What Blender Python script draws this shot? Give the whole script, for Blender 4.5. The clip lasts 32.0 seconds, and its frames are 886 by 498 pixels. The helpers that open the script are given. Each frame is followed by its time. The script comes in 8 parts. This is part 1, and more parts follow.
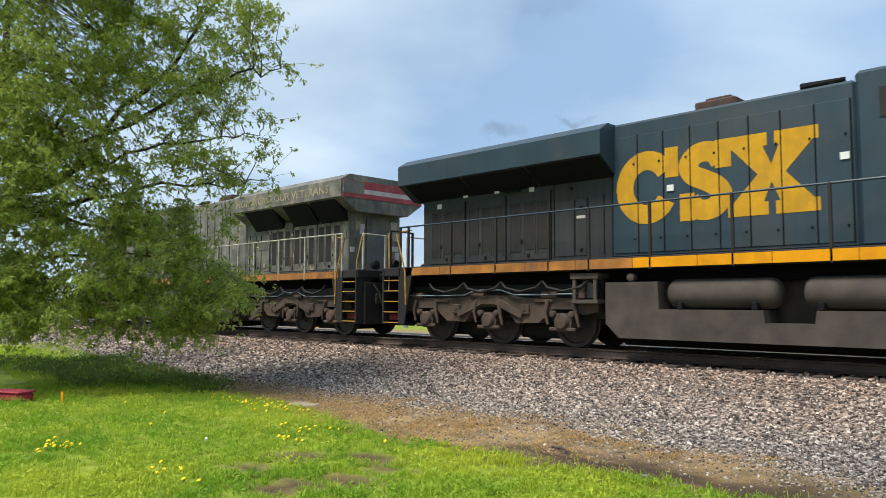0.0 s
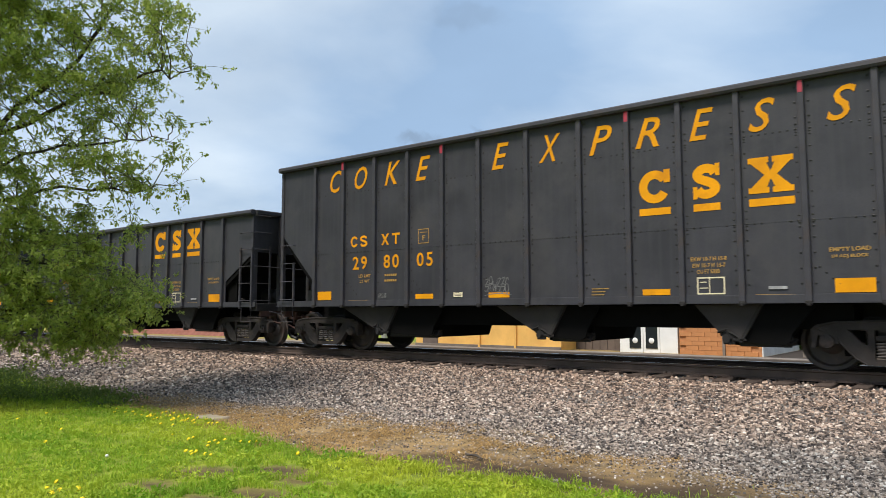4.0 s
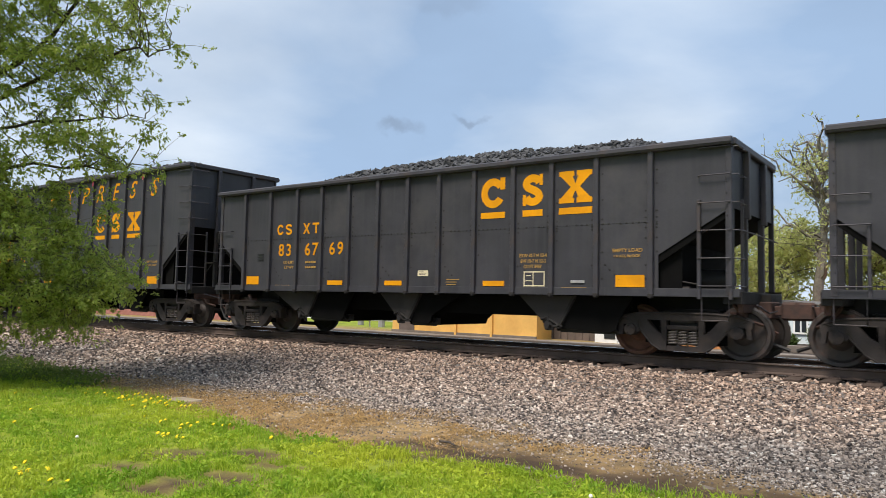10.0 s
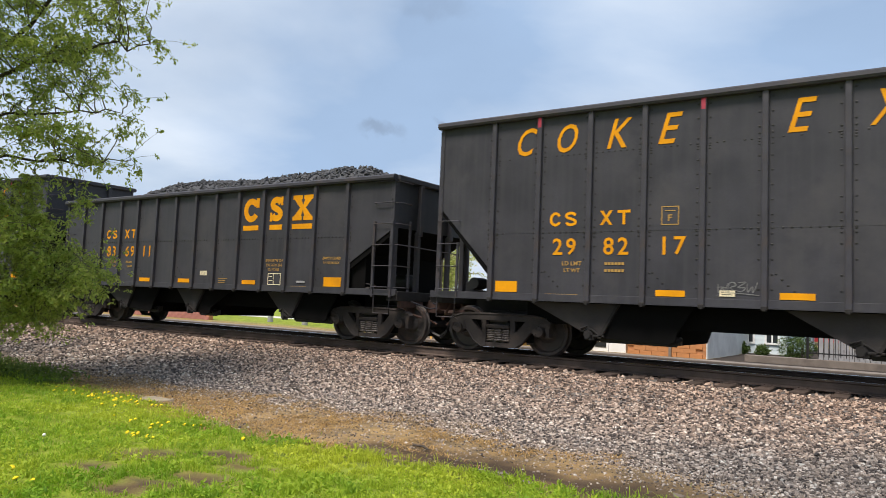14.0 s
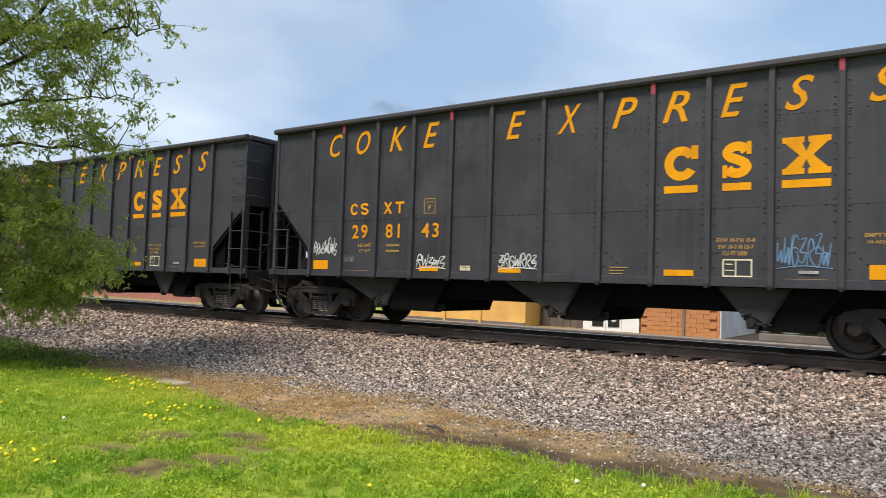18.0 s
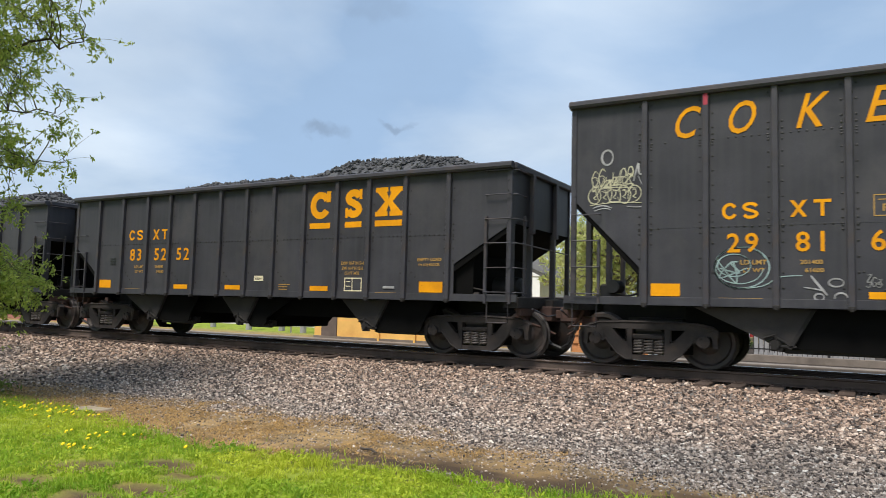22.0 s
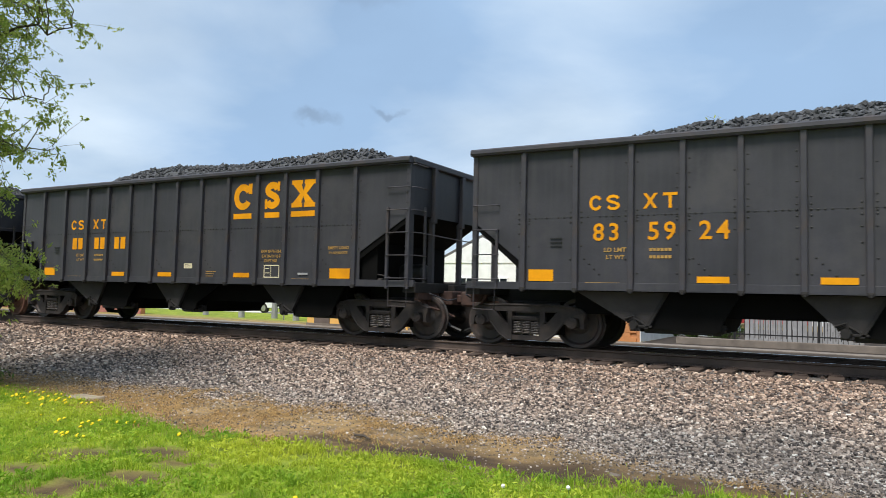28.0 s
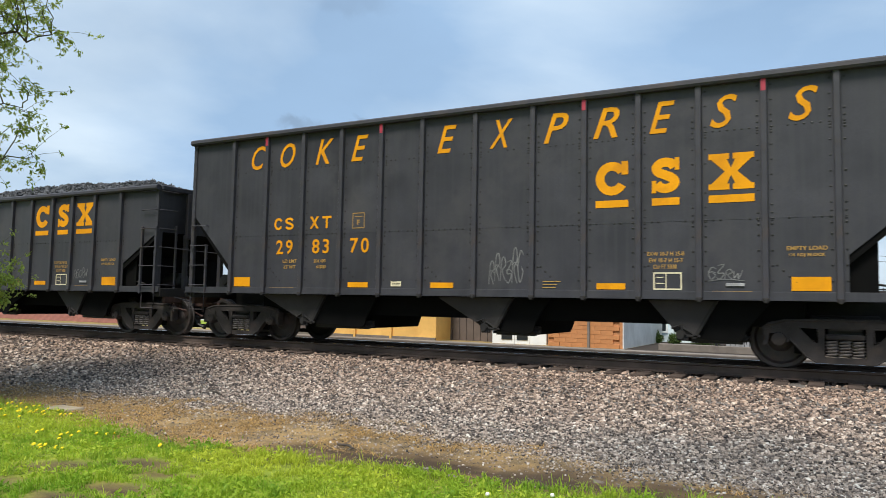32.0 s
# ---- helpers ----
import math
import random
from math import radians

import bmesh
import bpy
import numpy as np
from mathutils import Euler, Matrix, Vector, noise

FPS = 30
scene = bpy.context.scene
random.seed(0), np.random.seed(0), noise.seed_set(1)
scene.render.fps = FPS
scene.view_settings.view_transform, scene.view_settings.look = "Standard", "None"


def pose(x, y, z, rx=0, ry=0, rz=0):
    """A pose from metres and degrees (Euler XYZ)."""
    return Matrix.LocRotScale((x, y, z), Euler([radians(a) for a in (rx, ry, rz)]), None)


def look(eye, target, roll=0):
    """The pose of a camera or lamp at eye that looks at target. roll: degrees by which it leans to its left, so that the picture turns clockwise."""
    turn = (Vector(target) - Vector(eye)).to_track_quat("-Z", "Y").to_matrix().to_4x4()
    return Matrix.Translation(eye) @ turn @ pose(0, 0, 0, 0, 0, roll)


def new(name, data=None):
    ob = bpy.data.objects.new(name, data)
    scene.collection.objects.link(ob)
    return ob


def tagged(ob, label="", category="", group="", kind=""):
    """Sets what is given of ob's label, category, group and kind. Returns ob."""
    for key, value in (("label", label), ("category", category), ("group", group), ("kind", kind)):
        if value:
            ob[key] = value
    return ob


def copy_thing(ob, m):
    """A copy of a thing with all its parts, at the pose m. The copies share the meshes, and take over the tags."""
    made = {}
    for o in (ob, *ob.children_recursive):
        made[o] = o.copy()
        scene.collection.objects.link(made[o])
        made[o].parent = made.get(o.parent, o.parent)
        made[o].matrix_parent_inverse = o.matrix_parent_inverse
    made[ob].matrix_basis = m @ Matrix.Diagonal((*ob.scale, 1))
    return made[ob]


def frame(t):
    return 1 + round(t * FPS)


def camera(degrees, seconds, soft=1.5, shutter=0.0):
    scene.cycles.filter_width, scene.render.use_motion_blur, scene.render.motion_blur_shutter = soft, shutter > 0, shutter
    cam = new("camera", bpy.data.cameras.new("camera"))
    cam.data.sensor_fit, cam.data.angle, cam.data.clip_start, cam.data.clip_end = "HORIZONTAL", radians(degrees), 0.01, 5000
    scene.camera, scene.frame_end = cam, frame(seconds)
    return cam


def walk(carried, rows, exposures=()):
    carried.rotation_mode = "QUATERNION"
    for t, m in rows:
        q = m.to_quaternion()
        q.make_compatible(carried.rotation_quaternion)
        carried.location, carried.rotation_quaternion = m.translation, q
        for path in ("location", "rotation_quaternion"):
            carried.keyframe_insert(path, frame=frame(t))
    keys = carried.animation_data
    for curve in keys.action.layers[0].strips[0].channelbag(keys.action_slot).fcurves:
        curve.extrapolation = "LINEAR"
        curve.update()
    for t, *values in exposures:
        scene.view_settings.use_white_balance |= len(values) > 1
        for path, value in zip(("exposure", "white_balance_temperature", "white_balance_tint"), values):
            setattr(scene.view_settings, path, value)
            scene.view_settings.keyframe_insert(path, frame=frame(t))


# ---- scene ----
# The camera is held by hand at one spot and turned: seconds, turn to the left, tilt up, lean.
EYE = Vector((0.0, 0.0, 0.965))
TURNS = (
    (0, 44.64, 4.18, 0.15),
    (0.5, 44.41, 4.34, 0.63),
    (1, 43.58, 4.51, 0.64),
    (1.5, 42.65, 4.48, 0.62),
    (2, 41.69, 4.4, 0.3),
    (2.5, 40.73, 4.3, 0.14),
    (4.5, 37.66, 5.01, -0.11),
    (5, 37.72, 5.09, -0.15),
    (5.5, 37.94, 4.96, -0.14),
    (6, 38.13, 4.66, -0.23),
    (6.5, 38.2, 4.29, -0.24),
    (7, 38.12, 3.97, -0.14),
    (7.5, 37.91, 3.71, -0.08),
    (8, 37.59, 3.59, 0.11),
    (8.5, 37.26, 3.64, 0.43),
    (9, 36.86, 3.77, 0.63),
    (9.5, 36.53, 3.9, 0.92),
    (10, 36.25, 3.9, 1.15),
    (10.5, 36.11, 3.83, 1.13),
    (11, 36.2, 3.72, 1.17),
    (11.5, 36.28, 3.69, 1.28),
    (12, 36.24, 3.74, 1.46),
    (12.5, 35.95, 3.89, 1.81),
    (13, 35.43, 4.12, 2.15),
    (13.5, 34.86, 4.29, 2.32),
    (14, 34.52, 4.25, 2.37),
    (14.5, 34.66, 3.89, 2.18),
    (15, 35.21, 3.45, 2.05),
    (15.5, 35.84, 3.04, 1.89),
    (17.5, 35.96, 2.5, 1.84),
    (18, 35.42, 2.78, 1.83),
    (18.5, 34.75, 3.23, 1.81),
    (19, 33.99, 3.64, 1.89),
    (19.5, 33.25, 3.9, 1.86),
    (20, 32.68, 4.03, 1.8),
    (20.5, 32.23, 4.1, 1.69),
    (21, 31.78, 4.22, 1.61),
    (21.5, 31.14, 4.4, 1.52),
    (22, 30.28, 4.52, 1.51),
    (22.5, 29.48, 4.45, 1.49),
    (23, 28.95, 4.26, 1.51),
    (23.5, 28.71, 4.05, 1.49),
    (24, 28.74, 3.91, 1.5),
    (24.5, 28.92, 3.81, 1.52),
    (25, 29.15, 3.75, 1.57),
    (25.5, 29.4, 3.69, 1.65),
    (26, 29.62, 3.69, 1.64),
    (26.5, 29.8, 3.69, 1.5),
    (28.5, 29.47, 3.42, 1.12),
    (29, 28.87, 3.28, 1.01),
    (29.5, 28.45, 3.32, 0.75),
    (30, 28.32, 3.44, 0.53),
    (30.5, 28.32, 3.66, 0.38),
    (31, 28.26, 3.88, 0.4),
    (31.5, 28.18, 4.07, 0.63),
    (32, 28.38, 4.17, 1.07),
)


def aim(turn, tilt, lean):
    a, b = radians(turn), radians(tilt)
    ahead = Vector((-math.sin(a) * math.cos(b), math.cos(a) * math.cos(b), math.sin(b)))
    return look(EYE, EYE + ahead, lean)


cam = camera(62.75, 32.0, soft=0.85, shutter=0.06)
walk(cam, [(t, aim(a, b, c)) for t, a, b, c in TURNS],
     exposures=((0, 0.0, 6400, 9), (1, -0.02, 6700, 14), (2, -0.04, 6700, 14), (5, -0.04, 6500, 10), (9, -0.03, 6700, 13), (13, -0.02, 6750, 15), (15, 0.0, 6750, 15), (18, 0.04, 6650, 13), (20.5, 0.02, 6500, 11),
                (22, -0.03, 6600, 12), (24, -0.04, 6450, 9), (25.5, -0.03, 6180, 7), (26.5, -0.03, 6220, 8), (29, -0.02, 6550, 11), (32, -0.02, 6450, 9)))


# ---------------------------------------------------------------- world and sun
SUN_UP, SUN_TURN = 61.0, 184.0   # degrees: elevation, compass turn from +y


def make_world():
    w = bpy.data.worlds.new("sky")
    scene.world = w
    w.use_nodes = True
    nt = w.node_tree
    nt.nodes.clear()
    n = nt.nodes.new
    out, bg = n("ShaderNodeOutputWorld"), n("ShaderNodeBackground")
    sky = n("ShaderNodeTexSky")
    sky.sky_type, sky.sun_disc = "NISHITA", False
    sky.sun_elevation, sky.sun_rotation = radians(SUN_UP), radians(SUN_TURN)
    sky.air_density, sky.dust_density, sky.ozone_density = 1.2, 2.0, 1.0
    co = n("ShaderNodeTexCoord")
    sep = n("ShaderNodeSeparateXYZ")
    nt.links.new(co.outputs["Generated"], sep.inputs[0])
    # flatten the cloud sheet towards the horizon
    up = n("ShaderNodeMath"); up.operation = "ADD"; up.inputs[1].default_value = 0.22
    nt.links.new(sep.outputs[2], up.inputs[0])
    flat = n("ShaderNodeVectorMath"); flat.operation = "DIVIDE"
    comb = n("ShaderNodeCombineXYZ")
    for i in range(3):
        nt.links.new(up.outputs[0], comb.inputs[i])
    nt.links.new(co.outputs["Generated"], flat.inputs[0])
    nt.links.new(comb.outputs[0], flat.inputs[1])
    big = n("ShaderNodeTexNoise"); big.inputs["Scale"].default_value = 0.9; big.inputs["Detail"].default_value = 6; big.inputs["Roughness"].default_value = 0.52
    fine = n("ShaderNodeTexNoise"); fine.inputs["Scale"].default_value = 1.3; fine.inputs["Detail"].default_value = 7; fine.inputs["Distortion"].default_value = 0.25
    shift = n("ShaderNodeVectorMath"); shift.operation = "ADD"; shift.inputs[1].default_value = (3.1, 1.7, 0.4)
    nt.links.new(flat.outputs[0], shift.inputs[0])
    nt.links.new(shift.outputs[0], big.inputs["Vector"])
    nt.links.new(flat.outputs[0], fine.inputs["Vector"])
    cover = n("ShaderNodeValToRGB")
    cover.color_ramp.elements[0].position, cover.color_ramp.elements[1].position = 0.36, 0.62
    nt.links.new(big.outputs["Fac"], cover.inputs[0])
    shade = n("ShaderNodeValToRGB")
    e = shade.color_ramp.elements
    e[0].position, e[0].color = 0.30, (3.9, 5.75, 8.3, 1)
    e[1].position, e[1].color = 0.72, (7.7, 9.15, 10.6, 1)
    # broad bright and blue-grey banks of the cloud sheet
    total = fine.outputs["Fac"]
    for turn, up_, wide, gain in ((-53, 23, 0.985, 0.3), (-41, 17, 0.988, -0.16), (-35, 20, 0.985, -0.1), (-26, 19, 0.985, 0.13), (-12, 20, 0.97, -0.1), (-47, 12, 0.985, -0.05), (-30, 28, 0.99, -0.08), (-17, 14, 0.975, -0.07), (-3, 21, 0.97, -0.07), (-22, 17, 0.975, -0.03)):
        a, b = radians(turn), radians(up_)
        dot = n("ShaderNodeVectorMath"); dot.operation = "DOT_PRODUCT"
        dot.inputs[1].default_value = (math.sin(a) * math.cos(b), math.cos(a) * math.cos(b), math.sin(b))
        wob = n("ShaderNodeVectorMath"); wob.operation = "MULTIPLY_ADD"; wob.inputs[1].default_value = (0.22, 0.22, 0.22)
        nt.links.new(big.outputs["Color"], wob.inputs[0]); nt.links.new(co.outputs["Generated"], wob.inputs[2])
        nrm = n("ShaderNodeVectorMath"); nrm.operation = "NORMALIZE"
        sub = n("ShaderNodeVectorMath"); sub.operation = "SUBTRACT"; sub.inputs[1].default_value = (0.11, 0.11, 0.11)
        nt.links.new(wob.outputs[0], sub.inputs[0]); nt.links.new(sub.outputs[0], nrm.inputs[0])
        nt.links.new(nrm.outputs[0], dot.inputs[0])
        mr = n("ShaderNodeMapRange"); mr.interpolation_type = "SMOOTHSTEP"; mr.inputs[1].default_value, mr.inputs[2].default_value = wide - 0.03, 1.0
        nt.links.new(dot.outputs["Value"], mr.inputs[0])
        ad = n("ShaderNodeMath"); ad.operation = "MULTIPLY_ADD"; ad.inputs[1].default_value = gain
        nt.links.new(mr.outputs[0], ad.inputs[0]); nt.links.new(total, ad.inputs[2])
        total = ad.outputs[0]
    low = n("ShaderNodeMapRange"); low.inputs[1].default_value, low.inputs[2].default_value, low.inputs[3].default_value, low.inputs[4].default_value = 0.0, 0.16, 0.2, 0.0
    nt.links.new(sep.outputs[2], low.inputs[0])
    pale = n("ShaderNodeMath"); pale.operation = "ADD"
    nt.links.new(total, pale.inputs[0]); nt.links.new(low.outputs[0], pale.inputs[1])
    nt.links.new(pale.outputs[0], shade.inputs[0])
    thin = n("ShaderNodeMath"); thin.operation = "MULTIPLY_ADD"; thin.inputs[1].default_value = 0.25; thin.inputs[2].default_value = 0.72
    nt.links.new(cover.outputs[0], thin.inputs[0])
    mix = n("ShaderNodeMix"); mix.data_type = "RGBA"
    nt.links.new(thin.outputs[0], mix.inputs[0])
    nt.links.new(sky.outputs[0], mix.inputs[6])
    nt.links.new(shade.outputs[0], mix.inputs[7])
    # three small darker scraps of cloud
    colour = mix.outputs[2]
    for turn, up_, wide, gain in ((-39.9, 13.5, 0.04, 0.62), (-34.1, 14.3, 0.028, 0.62), (-36, 22.6, 0.065, 0.3)):
        a, b = radians(turn), radians(up_)
        ragged = n("ShaderNodeVectorMath"); ragged.operation = "MULTIPLY_ADD"; ragged.inputs[1].default_value = (0.06, 0.06, 0.06)
        tear = n("ShaderNodeTexNoise"); tear.inputs["Scale"].default_value = 28; tear.inputs["Detail"].default_value = 5
        nt.links.new(co.outputs["Generated"], tear.inputs["Vector"])
        nt.links.new(tear.outputs["Color"], ragged.inputs[0]); nt.links.new(co.outputs["Generated"], ragged.inputs[2])
        away = n("ShaderNodeVectorMath"); away.operation = "SUBTRACT"
        away.inputs[1].default_value = (math.sin(a) * math.cos(b) + 0.03, math.cos(a) * math.cos(b) + 0.03, math.sin(b) + 0.03)
        nt.links.new(ragged.outputs[0], away.inputs[0])
        squash = n("ShaderNodeVectorMath"); squash.operation = "MULTIPLY"; squash.inputs[1].default_value = (1, 1, 2.9)
        nt.links.new(away.outputs[0], squash.inputs[0])
        far = n("ShaderNodeVectorMath"); far.operation = "LENGTH"
        nt.links.new(squash.outputs[0], far.inputs[0])
        rim = n("ShaderNodeMapRange"); rim.interpolation_type = "SMOOTHSTEP"
        rim.inputs[1].default_value, rim.inputs[2].default_value, rim.inputs[3].default_value, rim.inputs[4].default_value = wide * 0.2, wide, gain, 0.0
        nt.links.new(far.outputs["Value"], rim.inputs[0])
        wisp = n("ShaderNodeMix"); wisp.data_type = "RGBA"; wisp.inputs[7].default_value = (2.6, 3.6, 5.0, 1)
        nt.links.new(rim.outputs[0], wisp.inputs[0]); nt.links.new(colour, wisp.inputs[6])
        colour = wisp.outputs[2]
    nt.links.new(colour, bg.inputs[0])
    bg.inputs[1].default_value = 0.10
    nt.links.new(bg.outputs[0], out.inputs[0])


make_world()
sun = new("sun", bpy.data.lights.new("sun", "SUN"))
sun.data.energy, sun.data.angle, sun.data.color = 4.75, radians(18), (1.0, 0.94, 0.84)
sun.matrix_world = look((0, 0, 30), (-30 * math.sin(radians(SUN_TURN)) / math.tan(radians(SUN_UP)), -30 * math.cos(radians(SUN_TURN)) / math.tan(radians(SUN_UP)), 0))

# ---------------------------------------------------------------- mesh and material tools
class Shape:
    """Collects vertices and faces of one mesh."""

    def __init__(self):
        self.v, self.f = [], []

    def add(self, verts, faces):
        k = len(self.v)
        self.v += [tuple(p) for p in verts]
        self.f += [[i + k for i in q] for q in faces]
        return self

    def box(self, x0, x1, y0, y1, z0, z1, c=0.0):
        if not c:
            p = [(x, y, z) for z in (z0, z1) for y in (y0, y1) for x in (x0, x1)]
            return self.add(p, [(0, 2, 3, 1), (4, 5, 7, 6), (0, 1, 5, 4), (2, 6, 7, 3), (0, 4, 6, 2), (1, 3, 7, 5)])
        lo, hi, p, q = (x0, y0, z0), (x1, y1, z1), [], {}
        for i in range(8):
            s = [(i >> a) & 1 for a in range(3)]
            for a in range(3):
                w = [(hi[b] if s[b] else lo[b]) for b in range(3)]
                for b in range(3):
                    if b != a:
                        w[b] += -c if s[b] else c
                q[i, a] = len(p)
                p.append(w)
        f = []
        for a in range(3):
            b, d = [k for k in range(3) if k != a]
            for side in (0, 1):
                ring = [(side << a) | (m << b) | (n << d) for m, n in ((0, 0), (1, 0), (1, 1), (0, 1))]
                f.append([q[i, a] for i in ring])
            for m in (0, 1):
                for n in (0, 1):
                    i, j = (m << b) | (n << d), (m << b) | (n << d) | (1 << a)
                    f.append([q[i, b], q[i, d], q[j, d], q[j, b]])
        for i in range(8):
            f.append([q[i, 0], q[i, 1], q[i, 2]])
        return self.add(p, f)

    def prism(self, poly, axis, lo, hi):
        """poly: points in the two other axes, in the order x, y, z."""
        n = len(poly)
        def at(p, h):
            r = list(p)
            r.insert(axis, h)
            return r
        v = [at(p, lo) for p in poly] + [at(p, hi) for p in poly]
        return self.add(v, [list(range(n))[::-1], list(range(n, 2 * n))] + [[i, (i + 1) % n, n + (i + 1) % n, n + i] for i in range(n)])

    def tube(self, pts, r, n=6, caps=True):
        pts = [Vector(p) for p in pts]
        rs = r if isinstance(r, (list, tuple)) else [r] * len(pts)
        v, f = [], []
        for i, p in enumerate(pts):
            d = (pts[min(i + 1, len(pts) - 1)] - pts[max(i - 1, 0)])
            d = d.normalized() if d.length > 1e-9 else Vector((0, 0, 1))
            a = d.cross(Vector((0, 0, 1)) if abs(d.z) < 0.9 else Vector((1, 0, 0))).normalized()
            b = d.cross(a)
            v += [p + (a * math.cos(6.28318 * k / n) + b * math.sin(6.28318 * k / n)) * rs[i] for k in range(n)]
        for i in range(len(pts) - 1):
            f += [[i * n + k, i * n + (k + 1) % n, (i + 1) * n + (k + 1) % n, (i + 1) * n + k] for k in range(n)]
        if caps:
            f += [list(range(n)), list(range((len(pts) - 1) * n, len(pts) * n))[::-1]]
        return self.add(v, f)

    def lathe(self, prof, axis, centre=(0, 0, 0), n=24):
        """prof: (along, radius) pairs round the axis."""
        v, f = [], []
        for h, r in prof:
            for k in range(n):
                c, s = r * math.cos(6.283185 * k / n), r * math.sin(6.283185 * k / n)
                w = [c, s]
                w.insert(axis, h)
                v.append([w[j] + centre[j] for j in range(3)])
        m = len(prof)
        for i in range(m - 1):
            f += [[i * n + k, i * n + (k + 1) % n, (i + 1) * n + (k + 1) % n, (i + 1) * n + k] for k in range(n)]
        f += [list(range(n))[::-1], list(range((m - 1) * n, m * n))]
        return self.add(v, f)

    def mesh(self, name, smooth=35):
        me = bpy.data.meshes.new(name)
        me.from_pydata(self.v, [], self.f)
        bm = bmesh.new()
        bm.from_mesh(me)
        bmesh.ops.recalc_face_normals(bm, faces=bm.faces)
        bm.to_mesh(me)
        bm.free()
        if smooth:
            me.shade_smooth()
            me.set_sharp_from_angle(angle=radians(smooth))
        return me


def fast_mesh(name, verts, faces, smooth=False):
    """A large mesh from arrays, all faces with the same number of corners."""
    verts, faces = np.asarray(verts, np.float32), np.asarray(faces, np.int32)
    me = bpy.data.meshes.new(name)
    me.vertices.add(len(verts))
    me.vertices.foreach_set("co", verts.ravel())
    k = faces.shape[1]
    me.loops.add(faces.size)
    me.loops.foreach_set("vertex_index", faces.ravel())
    me.polygons.add(len(faces))
    me.polygons.foreach_set("loop_start", np.arange(0, faces.size, k, dtype=np.int32))
    me.polygons.foreach_set("use_smooth", np.full(len(faces), smooth))
    me.update(calc_edges=True)
    return me


def part(name, shape, material, parent=None, label="", at=None, smooth=35):
    me = shape.mesh(name, smooth) if isinstance(shape, Shape) else shape
    if material and not me.materials:
        me.materials.append(material)
    ob = new(name, me)
    ob.parent = parent
    if at:
        ob.matrix_basis = at
    if label:
        tagged(ob, label)
    return ob


def thing(name, label, category, m=None, group="", kind=""):
    ob = new(name)
    ob.empty_display_size = 0.3
    if m:
        ob.matrix_basis = m
    return tagged(ob, label, category, group, kind)


